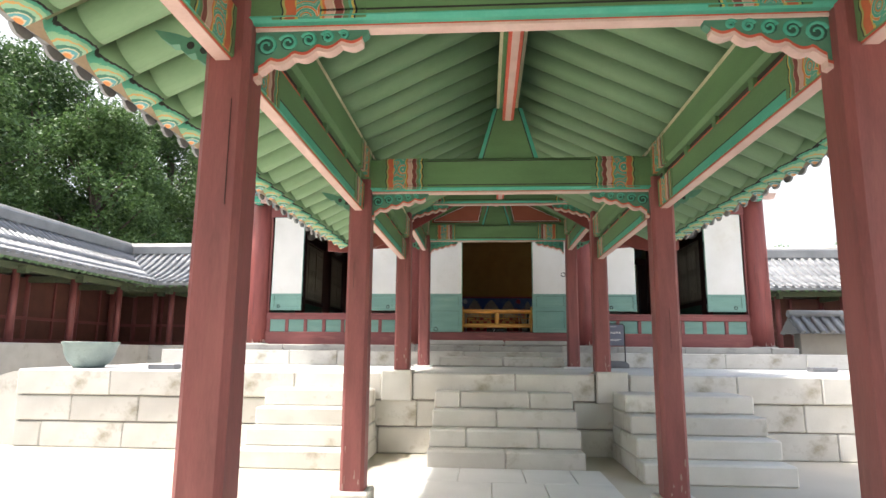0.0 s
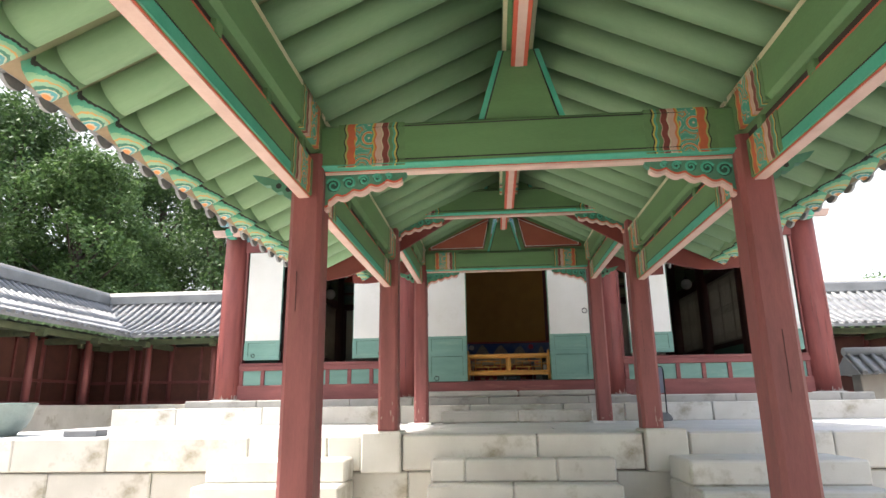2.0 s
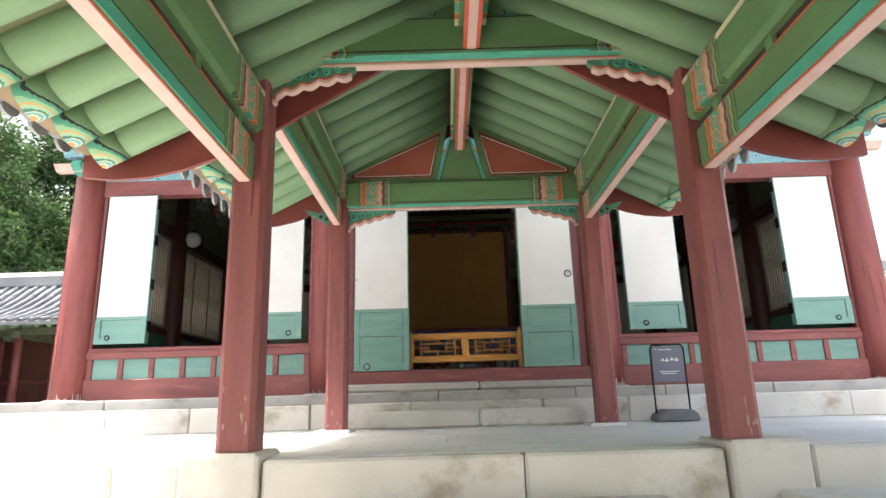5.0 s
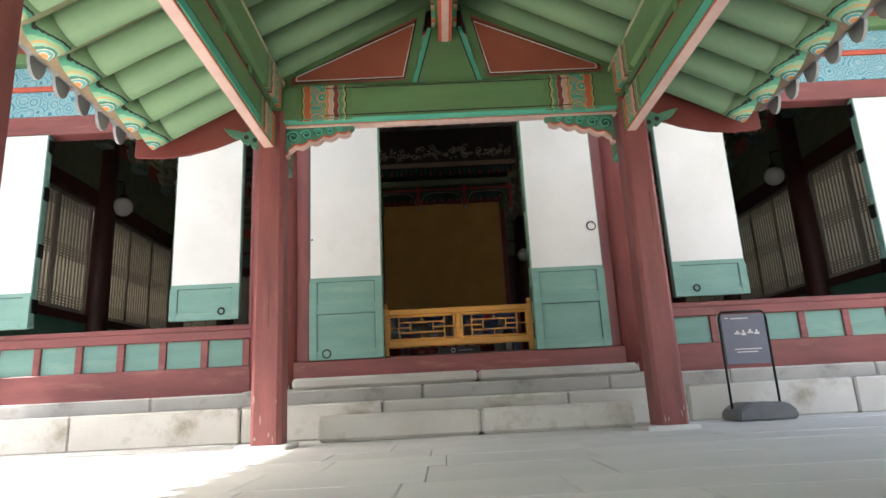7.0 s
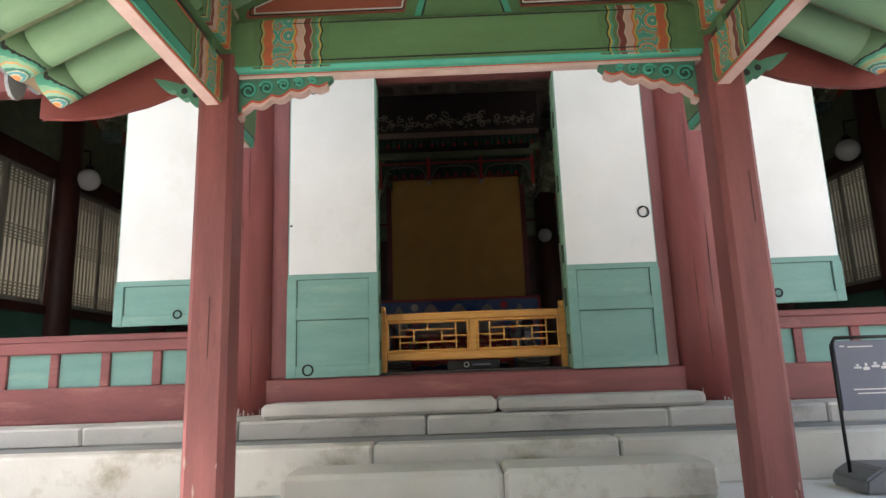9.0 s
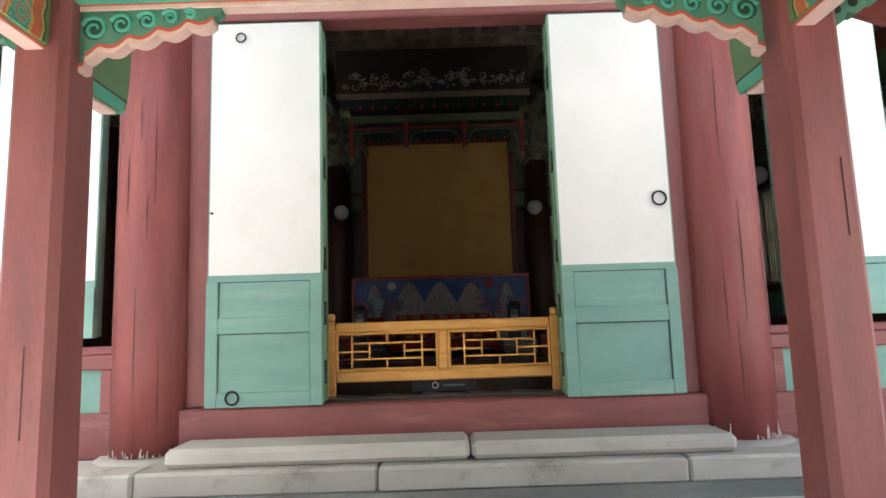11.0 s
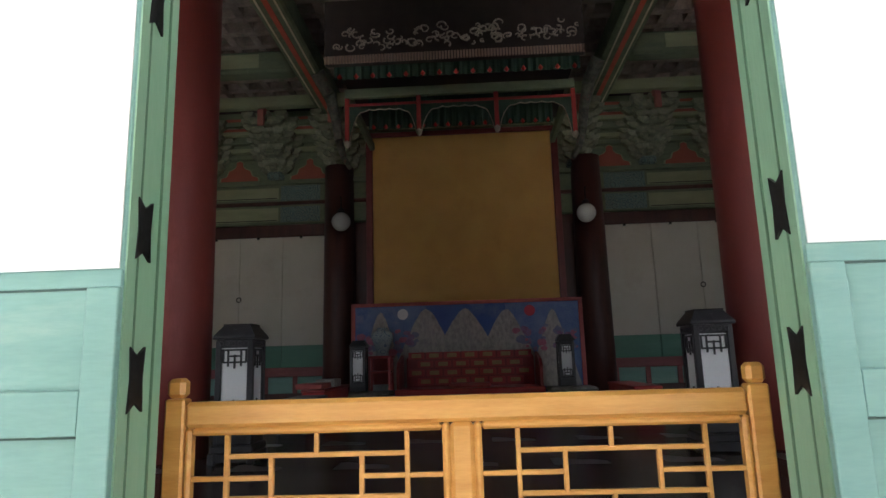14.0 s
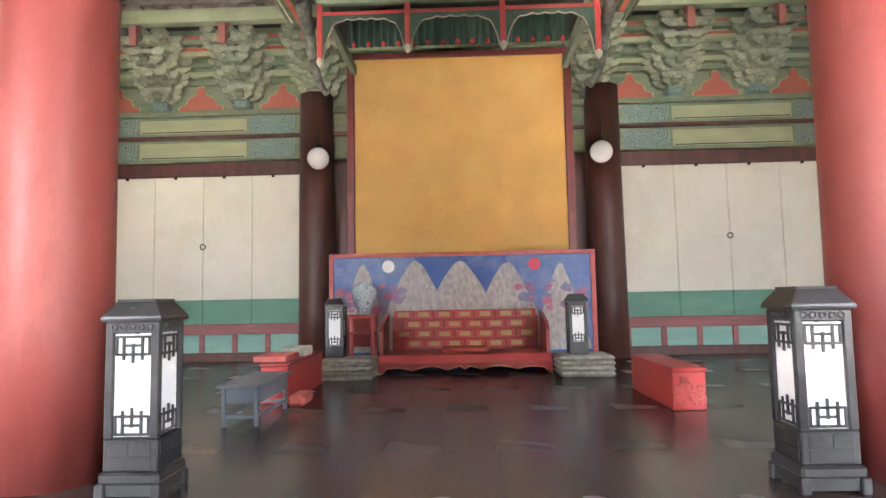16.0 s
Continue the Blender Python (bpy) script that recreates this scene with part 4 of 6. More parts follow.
# head beams over the whole front
box("lintel", (COLS[0], WY - 0.07, 4.85), (COLS[3], WY + 0.14, 5.10), M_redh, front, 0.012)
for xa, xb in zip(COLS, COLS[1:]):
    for z0, z1 in ((5.10, 5.44), (5.50, 5.78)):
        bb = cuboid(bmesh.new(), ((xa - xb) / 2 + 0.2, -0.06, 0), ((xb - xa) / 2 - 0.2, 0.12, z1 - z0), 0.01)
        piece("painted_frieze", frombm("painted_frieze", bb, M_blueband), front, Matrix.Translation(((xa + xb) / 2, WY, z0)), "blue cloud-painted beam")
    box("orange_line", (xa + 0.1, WY - 0.09, 5.44), (xb - 0.1, WY + 0.1, 5.50), M_coral, front, 0.01)
box("plate", (COLS[0] - 0.5, WY - 0.16, 5.78), (COLS[3] + 0.5, WY + 0.16, 5.92), M_greenx, front, 0.01)
box("wall_top", (COLS[0], WY - 0.02, 5.92), (COLS[3], WY + 0.14, 7.74), M_gable, front, 0)


def head_bracket(x, y):
    """Carved arms stacked on a column head, reaching towards the court."""
    b_ = thing("bracket_set", (x, y, 5.1), "painted carved bracket arms on a hall column head", "bracket", "column brackets")
    for i, (z0, reach) in enumerate(((5.12, 0.42), (5.36, 0.3), (5.95, 0.55), (6.15, 0.85))):
        ol = [(y + 0.1, z0), (y - reach * 0.7, z0), (y - reach, z0 + 0.1), (y - reach * 0.92, z0 + 0.18), (y + 0.1, z0 + 0.18)]
        part("arm", prism_x(bmesh.new(), ol, x - 0.07, x + 0.07), (M_tealedge, M_scroll, M_bracket, M_scroll)[i], b_)
        if i < 2:
            ol = [(x - reach * 0.95, z0 + 0.16), (x - reach * 0.8, z0 + 0.02), (x + reach * 0.8, z0 + 0.02), (x + reach * 0.95, z0 + 0.16)]
            part("cross_arm", prism(bmesh.new(), ol, y - 0.33, y - 0.23), (M_pink, M_blueband)[i], b_)
    box("cap_block", (x - 0.28, y - 0.3, 5.6), (x + 0.28, y + 0.12, 5.92), M_blueband, b_, 0.04)


for x in COLS:
    head_bracket(x, 15.0)

# hall roof: deep eaves with rafters, tiled slopes
hroof = thing("hall_roof", (CX, 19.6, 6.3), "grey tiled hip roof of the hall with painted rafters", "roof")
EY0, EY1, EX0, EX1 = 12.6, 26.4, -7.4, 7.9
mesh_r = frombm("rafter", rod(bmesh.new(), (0, 0, 0), (0, -2.6, -0.62), 0.085, 0.08, 10), M_raft)
mesh_t = frombm("rafter_tip", rod(bmesh.new(), (0, -2.35, -0.561), (0, -2.61, -0.623), 0.09, 0.088, 10), M_tip)
k = int((EX1 - EX0) / 0.36)
for i in range(k + 1):
    xx = EX0 + 0.1 + i * (EX1 - EX0 - 0.2) / k
    r_ = piece("rafter", mesh_r, hroof, Matrix.Translation((xx, 15.15, 7.43)))
    piece("rafter_tip", mesh_t, r_, Matrix.Identity(4))
b = bmesh.new()
quad = lambda *p: b.faces.new([b.verts.new(q) for q in p])
zE, zR = 6.95, 10.6
ring0 = [(EX0, EY0, zE), (EX1, EY0, zE), (EX1, EY1, zE), (EX0, EY1, zE)]
ring1 = [(EX0 + 2.6, EY0 + 2.6, 7.75), (EX1 - 2.6, EY0 + 2.6, 7.75), (EX1 - 2.6, EY1 - 2.6, 7.75), (EX0 + 2.6, EY1 - 2.6, 7.75)]
for i in range(4):
    j = (i + 1) % 4
    quad(ring0[i], ring0[j], ring1[j], ring1[i])
quad(*ring1)
part("soffit", b, M_sheath, hroof)
b = bmesh.new()
top0 = [(x, y, z + 0.25) for x, y, z in ring0]
mid = (EY0 + EY1) / 2
rl, rr_ = (EX0 + 4.5, mid, zR), (EX1 - 4.5, mid, zR)
quad(top0[0], top0[1], rr_, rl)
quad(top0[2], top0[3], rl, rr_)
quad(top0[1], top0[2], rr_)
quad(top0[3], top0[0], rl)
for i in range(4):
    j = (i + 1) % 4
    quad(ring0[i], ring0[j], top0[j], top0[i])
part("tile_skin", b, M_tile, hroof)
b = bmesh.new()
k = 46
for i in range(k + 1):
    xx = EX0 + i * (EX1 - EX0) / k
    xt = min(max(xx, rl[0]), rr_[0])
    f = 1.0 if rl[0] <= xx <= rr_[0] else (1 - abs(xx - xt) / 4.5)
    for y0_, sg in ((EY0, 1), (EY1, -1)):
        rod(b, (xx, y0_ - sg * 0.05, zE + 0.28), (xx, y0_ + sg * f * (mid - EY0), zE + 0.28 + f * (zR - zE - 0.22)), 0.09, 0.09, 6)
tagged(part("tile_ribs", b, M_tile, hroof), kind="stuff")
part("ridge_tiles", cuboid(bmesh.new(), (rl[0] - 0.3, mid - 0.2, zR - 0.2), (rr_[0] + 0.3, mid + 0.2, zR + 0.5), 0.05), M_tile, hroof)

# ---- the hall: inside ----
hfloor = thing("floor", (CX, 19.6, HALL), "dark polished wooden floor boards of the hall", "floor", kind="structure")
box("underfloor", (WEST, WY + 0.2, SLAB - 0.005), (EAST, NORTH, HALL - 0.045), M_floor, hfloor, 0)
x = WEST
i = 0
fl = {}
while x < EAST - 0.01:
    w = min(0.34, EAST - x)
    ys = [15.2] + [15.2 + v + (0.0 if i % 2 else 1.1) for v in (2.2, 4.6, 6.9)] + [NORTH]
    for ya, yb in zip(ys, ys[1:]):
        key = (round(w, 3), round(yb - ya, 3))
        if key not in fl:
            fl[key] = frombm("floor_board", cuboid(bmesh.new(), (0.0008, 0.0008, 0), (w - 0.0008, yb - ya - 0.0008, 0.04), 0), M_floor)
        piece("floor_board", fl[key], hfloor, Matrix.Translation((x, ya, HALL - 0.04)))
    x += w
    i += 1

for xx, yy in ((-1.94, 18.0), (2.455, 18.0)):
    column(xx, yy, HALL, 7.1, 0.285, M_redcol, "tall red-lacquered inner column of the hall", False)
for xx in (-1.98, 2.42):
    column(xx, 24.05, HALL, 6.1, 0.27, M_brown, "dark brown column beside the throne", False)
for xx in (WEST + 0.05, EAST - 0.05):
    for yy in (18.2, 21.2, 24.1):
        column(xx, yy, HALL, 6.2, 0.2, M_brown, "dark brown wall column", False)

# back wall
back = thing("wall_north", (CX, NORTH, HALL), "back wall of cream paper doors under painted beams", "wall", kind="structure")
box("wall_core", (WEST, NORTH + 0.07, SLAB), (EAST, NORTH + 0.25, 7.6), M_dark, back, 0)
for x0, x1 in ((-5.40, -2.2), (2.66, 5.95)):
    ya = NORTH - 0.06
    box("ground_sill", (x0, ya, HALL), (x1, NORTH + 0.07, 2.14), M_brown, back, 0.01)
    panel_row(back, x0 + 0.06, x1 - 0.06, ya + 0.02, 2.14, 2.42, 6)
    box("rail", (x0, ya - 0.03, 2.42), (x1, NORTH + 0.07, 2.58), M_redh, back, 0.01)
    box("lintel", (x0 - 0.2, ya - 0.03, 4.89), (x1 + 0.2, NORTH + 0.07, 5.11), M_brown, back, 0.01)
    w = (x1 - x0 - 0.1) / 4
    for i in range(4):
        a = x0 + 0.05 + i * w
        door_n += 1
        d = thing("door_%d" % door_n, (a + w / 2, ya, 2.58), "closed door of cream paper over a green foot", "door", "back wall doors", "structure")
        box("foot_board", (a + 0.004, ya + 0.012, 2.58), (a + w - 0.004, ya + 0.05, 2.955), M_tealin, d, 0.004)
        box("paper", (a + 0.004, ya + 0.008, 2.955), (a + w - 0.004, ya + 0.05, 4.89), M_cpaper, d, 0.004)
        box("hook", (a + w * 0.4, ya - 0.03, 4.855), (a + w * 0.4 + 0.04, ya + 0.008, 4.90), M_iron, d, 0.004)
        if i == 2:
            part("ring_pull", ring_pull(bmesh.new(), (a, ya - 0.004, 3.78), 0.04, 0.009), M_iron, d)
for xa, xb in ((WEST, -5.41), (5.96, EAST)):
    box("corner_boards", (xa, NORTH - 0.01, HALL), (xb, NORTH + 0.06, 5.1), M_brown, back, 0.004)
box("wall_boards", (-2.3, NORTH - 0.0, HALL), (2.75, NORTH + 0.08, 6.1), M_brown, back, 0)
# painted beams over the doors
for z0, z1 in ((5.12, 5.47), (5.53, 5.84)):
    ob = box("painted_beam", (WEST, NORTH - 0.12, z0), (EAST, NORTH + 0.1, z1), M_olive, back, 0.015)
    for xa, xb in ((-4.8, -3.1), (3.5, 5.3)):
        box("light_panel", (xa, NORTH - 0.124, z0 + 0.05), (xb, NORTH - 0.1, z1 - 0.05), M_olive2, ob, 0)
        box("panel_line", (xa + 0.03, NORTH - 0.127, z0 + 0.06), (xb - 0.03, NORTH - 0.11, z0 + 0.075), M_black, ob, 0)
        fm = frombm("painted_scroll", cuboid(bmesh.new(), (-0.36, -0.004, -0.14), (0.36, 0.02, 0.14)), M_dullband)
        for xe in (xa - 0.4, xb + 0.4):
            piece("painted_scroll", fm, ob, Matrix.Translation((xe, NORTH - 0.123, (z0 + z1) / 2)))
box("ledge", (WEST, NORTH - 0.17, 5.84), (EAST, NORTH + 0.1, 5.93), M_olive, back, 0.01)
box("ledge", (WEST, NORTH - 0.16, 5.47), (EAST, NORTH + 0.1, 5.53), M_brown, back, 0.01)
box("bracket_boards", (WEST, NORTH - 0.02, 5.93), (EAST, NORTH + 0.1, 7.3), M_olive, back, 0)


def bracket_cluster(m, name_label):
    """Stepped arms with bearing blocks that carry the ceiling's edge, wider towards the top; built facing -y, base at the origin."""
    c = thing("bracket_cluster", (0, 0, 0), name_label, "bracket", "inner bracket clusters")
    part("base_block", cuboid(bmesh.new(), (-0.13, -0.2, 0.0), (0.13, 0.05, 0.15), 0.03), M_dullband, c)
    for t in range(4):
        z = 0.22 + t * 0.225
        out = 0.14 + 0.2 * t
        ol = [(0.0, z - 0.08), (-out * 0.8, z - 0.08), (-out - 0.17, z + 0.0), (-out - 0.12, z + 0.07), (0.0, z + 0.06)]
        part("arm", prism_x(bmesh.new(), ol, -0.055, 0.055), M_bracket, c)
        for s_ in range(3 if t else 2):
            yy = -out * (0.2 + (0.4 if t else 0.8) * s_)
            half = (0.3, 0.44, 0.5, 0.6)[t] - 0.12 * s_
            ol = [(-half, z + 0.055), (-half, z - 0.0), (-half + 0.1, z - 0.075), (half - 0.1, z - 0.075), (half, z - 0.0), (half, z + 0.055)]
            ca = part("cross_arm", prism(bmesh.new(), ol, yy - 0.05, yy + 0.05), M_bracket, c)
            for xx in ((-half + 0.07, 0.0, half - 0.07) if s_ else (-half + 0.07, half - 0.07)):
                bl = [(-0.1, 0.145), (-0.1, 0.09), (-0.06, 0.05), (0.06, 0.05), (0.1, 0.09), (0.1, 0.145)]
                part("block", prism(bmesh.new(), [(xx + p, z + q) for p, q in bl], yy - 0.08, yy + 0.08), M_blockp, ca)
    ol = [(-0.78, 1.12), (-0.98, 1.0), (-0.97, 0.72), (-0.9, 0.74), (-0.88, 0.95), (-0.66, 1.0)]
    part("tail", prism_x(bmesh.new(), ol, -0.05, 0.05), M_tail, c, "red carved bracket tail")
    c.matrix_basis = m
    return c


M_blockp = material("pale_green_block_paint", (0.2, 0.22, 0.145), (0.33, 0.34, 0.235), 0.7, 14, 50, 0.25, worn=(0.14, 0.17, 0.12), vary=0.2)
M_tail = material("faded_red_paint", (0.3, 0.09, 0.07), (0.38, 0.14, 0.11), 0.7, 8, 40, 0.2)
first = None
spots = [(x_, NORTH - 0.03, 0) for x_ in (-4.47, -3.16, -1.95, 2.25, 3.54, 4.8)]
spots += [(WEST + 0.1, y_, -90) for y_ in (16.6, 17.85, 19.1, 20.35, 21.6, 22.85)] + [(EAST - 0.1, y_, 90) for y_ in (16.6, 17.85, 19.1, 20.35, 21.6, 22.85)]
for x_, y_, a in spots:
    m = pose(x_, y_, 5.93, 0, 0, {0: 0, -90: 90, 90: -90}[a])
    if first is None:
        first = bracket_cluster(m, "faded green stepped bracket arms under the ceiling")
    else:
        copy_thing(first, m)
for x_ in (-5.16, -3.83, -2.53, 2.88, 4.19, 5.37):
    up = [(0.3, 0.0), (0.29, 0.07), (0.2, 0.1), (0.17, 0.2), (0.09, 0.24), (0.055, 0.28), (0.05, 0.36), (0.0, 0.39)]
    half = up + [(-a, b_) for a, b_ in reversed(up[:-1])]
    pl = part("red_plaque", prism(bmesh.new(), [(x_ + a * 1.15, 5.935 + b_) for a, b_ in half], NORTH - 0.13, NORTH - 0.1), M_gable, back, "scalloped red plaster panel with a pale outline")
    part("outline", prism(bmesh.new(), [(x_ + a * 1.24, 5.934 + b_ * 1.06) for a, b_ in half], NORTH - 0.12, NORTH - 0.09), M_olive2, pl)
# scalloped red plaster between the clusters is the board behind; pale bearers at the ceiling's edge
for i, (zz, oo) in enumerate(((6.36, 0.06), (6.48, 0.1), (6.62, 0.16), (6.75, 0.26), (6.87, 0.42))):
    bearer = box("bearer", (WEST + oo, NORTH - oo - 0.05, zz), (EAST - oo, NORTH - oo + 0.05, zz + 0.08), M_olive2 if i % 2 else M_olive, back, 0.01)
    if i > 2:
        box("red_board", (WEST + oo, NORTH - oo + 0.0, zz + 0.081), (EAST - oo, NORTH - oo + 0.03, zz + 0.15), M_gable, back, 0)
    for xs, sg in ((WEST, 1), (EAST, -1)):
        box("bearer", (xs + sg * oo - 0.05, 15.3, zz), (xs + sg * oo + 0.05, NORTH - oo - 0.06, zz + 0.09), M_olive2, back, 0.01)

box("edge_beam", (WEST + 0.85, NORTH - 0.95, 7.0), (EAST - 0.85, NORTH - 0.8, 7.2), M_olive2, back, 0.01)

# side walls with lattice paper doors
M_lat = material("grey_lattice_wood", (0.30, 0.27, 0.22), (0.38, 0.35, 0.29), 0.7, 4, 50, 0.15)
M_paper = bpy.data.materials.new("window_paper")
M_paper.use_nodes = True
_n, _l = M_paper.node_tree.nodes, M_paper.node_tree.links
_t, _d, _m = _n.new("ShaderNodeBsdfTranslucent"), _n.new("ShaderNodeBsdfDiffuse"), _n.new("ShaderNodeMixShader")
_noise = _n.new("ShaderNodeTexNoise")
_noise.inputs["Scale"].default_value = 8
_rmp = _n.new("ShaderNodeValToRGB")
_rmp.color_ramp.elements[0].color, _rmp.color_ramp.elements[1].color = (0.74, 0.7, 0.6, 1), (0.86, 0.83, 0.75, 1)
_l.new(_noise.outputs[0], _rmp.inputs[0])
_l.new(_rmp.outputs[0], _t.inputs[0])
_l.new(_rmp.outputs[0], _d.inputs[0])
_m.inputs[0].default_value = 0.76
_l.new(_t.outputs[0], _m.inputs[1])
_l.new(_d.outputs[0], _m.inputs[2])
_l.new(_m.outputs[0], _n["Material Output"].inputs[0])


def lattice_leaf(w, h):
    """A paper door with fine upright bars and three groups of cross bars; built in the xz plane, corner at the origin, bars towards -y."""
    e = thing("lattice_door", (0, 0, 0), "closed lattice door with backlit paper", "door", "lattice doors", "structure")
    b_ = bmesh.new()
    for lo, hi in (((0, 0, 0), (0.06, 0.05, h)), ((w - 0.06, 0, 0), (w, 0.05, h)), ((0.06, 0, 0), (w - 0.06, 0.05, 0.06)), ((0.06, 0, h - 0.06), (w - 0.06, 0.05, h))):
        cuboid(b_, lo, hi, 0.004)
    part("frame", b_, M_lat, e)
    b_ = bmesh.new()
    n_ = 9
    for i_ in range(1, n_):
        xx = 0.06 + i_ * (w - 0.12) / n_
        cuboid(b_, (xx - 0.007, 0.01, 0.06), (xx + 0.007, 0.03, h - 0.06))
    part("upright_bars", b_, M_lat, e)
    b_ = bmesh.new()
    for zc in (0.16, h * 0.5, h - 0.16):
        for k_ in (-2, -1, 0, 1, 2):
            cuboid(b_, (0.06, 0.012, zc + k_ * 0.045 - 0.007), (w - 0.06, 0.032, zc + k_ * 0.045 + 0.007))
    part("cross_bars", b_, M_lat, e)
    part("paper", cuboid(bmesh.new(), (0.05, 0.034, 0.05), (w - 0.05, 0.037, h - 0.05)), M_paper, e)
    return e


lat = None
for name, xs, rot, sg in (("wall_west", WEST, 90, 1), ("wall_east", EAST, -90, -1)):
    wl = thing(name, (xs, 19.6, SLAB), "side wall of lattice paper doors between brown timbers", "wall", kind="structure")
    xa, xb = sorted((xs - sg * 0.1, xs + sg * 0.06))
    box("ground_sill", (xa, 15.2, SLAB), (xb, NORTH, 2.5), M_brown, wl, 0.01)
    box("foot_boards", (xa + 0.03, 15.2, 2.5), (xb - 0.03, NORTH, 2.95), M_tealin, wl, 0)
    box("rail", (xa, 15.2, 2.95), (xb, NORTH, 3.08), M_brown, wl, 0.01)
    box("lintel", (xa, 15.2, 4.93), (xb, NORTH, 5.2), M_brown, wl, 0.01)
    box("beam_boards", (xa, 15.2, 5.2), (xb, NORTH, 6.08), M_olive, wl, 0)
    box("upper_boards", (xa, 15.2, 6.08), (xb, NORTH, 7.6), M_gable, wl, 0)
    for y0_, y1_ in ((15.25, 18.0), (18.4, 21.0), (21.4, 23.95)):
        n_ = 3
        w_ = (y1_ - y0_) / n_
        for i in range(n_):
            door_y = y0_ + i * w_ if sg > 0 else y0_ + (i + 1) * w_
            m = pose(xs - sg * 0.0, door_y, 3.08, 0, 0, rot) @ Matrix.Diagonal((1, 1, 1, 1))
            if lat is None:
                lat = lattice_leaf(w_ * 0.995, 1.85)
                lat.matrix_basis = m
            else:
                copy_thing(lat, m)

# coffered ceiling
ceil = bmesh.new()
cuboid(ceil, (WEST, 15.1, 7.52), (EAST, NORTH, 7.62))
for i in range(0, 25):
    yy = 15.2 + i * 0.37
    cuboid(ceil, (WEST + 0.7, yy - 0.04, 7.36), (EAST - 0.7, yy + 0.04, 7.52))
    cuboid(ceil, (WEST + 0.7, yy - 0.055, 7.34), (EAST - 0.7, yy + 0.055, 7.37))
for i in range(0, 30):
    xx = WEST + 0.75 + i * 0.37
    cuboid(ceil, (xx - 0.04, 15.2, 7.362), (xx + 0.04, NORTH - 0.6, 7.52))
    cuboid(ceil, (xx - 0.055, 15.2, 7.345), (xx + 0.055, NORTH - 0.6, 7.372))
M_ceil = material("faded_coffer_paint", (0.19, 0.145, 0.12), (0.34, 0.27, 0.22), 0.7, 7, 30, 0.2, worn=(0.14, 0.17, 0.12))
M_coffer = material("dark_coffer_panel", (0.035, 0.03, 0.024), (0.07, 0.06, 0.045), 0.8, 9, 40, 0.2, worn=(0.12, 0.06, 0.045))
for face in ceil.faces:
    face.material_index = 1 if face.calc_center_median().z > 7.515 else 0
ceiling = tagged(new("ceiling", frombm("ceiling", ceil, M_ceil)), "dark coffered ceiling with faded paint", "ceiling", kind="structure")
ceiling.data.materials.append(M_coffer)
for xx in (-2.05, 2.6):
    cb = thing("ceiling_beam", (xx, 19.6, 7.0), "green painted ceiling beam with a red centre stripe", "beam", "ceiling beams")
    bm_ = box("beam", (xx - 0.2, 15.2, 6.98), (xx + 0.2, NORTH - 0.5, 7.34), M_olive, cb, 0.03)
    box("centre_stripe", (xx - 0.035, 15.25, 6.965), (xx + 0.035, NORTH - 0.55, 6.99), M_coral, bm_, 0)
    for s in (-1, 1):
        box("edge_line", (xx + s * 0.12 - 0.012, 15.25, 6.97), (xx + s * 0.12 + 0.012, NORTH - 0.55, 6.99), M_cream, bm_, 0)
for yy in (18.2, 22.1):
    for x0, x1 in ((WEST + 0.6, -2.26), (-1.84, 2.39) if yy < 20 else (2.81, 2.82), (2.81, EAST - 0.6)):
        if x1 - x0 < 0.2:
            continue
        cb = thing("ceiling_beam", ((x0 + x1) / 2, yy, 7.0), "faded green painted cross beam under the ceiling", "beam", "ceiling beams")
        bm_ = box("beam", (x0, yy - 0.14, 6.99), (x1, yy + 0.14, 7.33), M_olive, cb, 0.03)
        box("light_panel", (x0 + 0.5, yy - 0.144, 7.06), (x1 - 0.5, yy - 0.1, 7.28), M_olive2, bm_, 0)

# ---- throne, screen and canopy ----
M_yellow = material("ochre_silk_board", (0.52, 0.29, 0.075), (0.6, 0.35, 0.1), 0.75, 2.0, 120, 0.06, worn=(0.5, 0.28, 0.075))
M_lacq = material("bright_red_lacquer", (0.36, 0.03, 0.03), (0.45, 0.05, 0.045), 0.38, 4, 40, 0.1)
M_throne = material("dark_red_lacquer", (0.2, 0.02, 0.022), (0.28, 0.032, 0.034), 0.45, 4, 40, 0.1)
M_gold = material("worn_gilding", (0.36, 0.2, 0.08), (0.45, 0.28, 0.12), 0.5, 20, 80, 0.3)
M_blue = material("deep_blue_paint", (0.05, 0.1, 0.34), (0.09, 0.16, 0.4), 0.75, 2, 40, 0.05, worn=(0.2, 0.26, 0.42))
M_peak = material("pale_grey_mountain_paint", (0.3, 0.275, 0.27), (0.52, 0.48, 0.45), 0.8, 14, 60, 0.05, (1.6, 1, 0.9), worn=(0.34, 0.3, 0.33))
M_tree = material("mauve_tree_paint", (0.25, 0.1, 0.18), (0.3, 0.22, 0.36), 0.8, 14, 60, 0.05, worn=(0.5, 0.12, 0.16))
M_mist = material("faded_blue_mist_paint", (0.09, 0.15, 0.38), (0.2, 0.26, 0.44), 0.8, 5, 40, 0.04, worn=(0.3, 0.31, 0.42))
M_sunred = material("red_disc_paint", (0.55, 0.06, 0.1), (0.62, 0.09, 0.12), 0.8)
M_moon = material("white_disc_paint", (0.75, 0.73, 0.72), (0.82, 0.8, 0.78), 0.8)
M_blackwood = material("black_lacquered_wood", (0.018, 0.017, 0.018), (0.042, 0.04, 0.041), 0.35, 4, 50, 0.15)
M_lantpaper = material("white_lantern_paper", (0.78, 0.77, 0.76), (0.85, 0.84, 0.83), 0.8, 3, 60, 0.03)
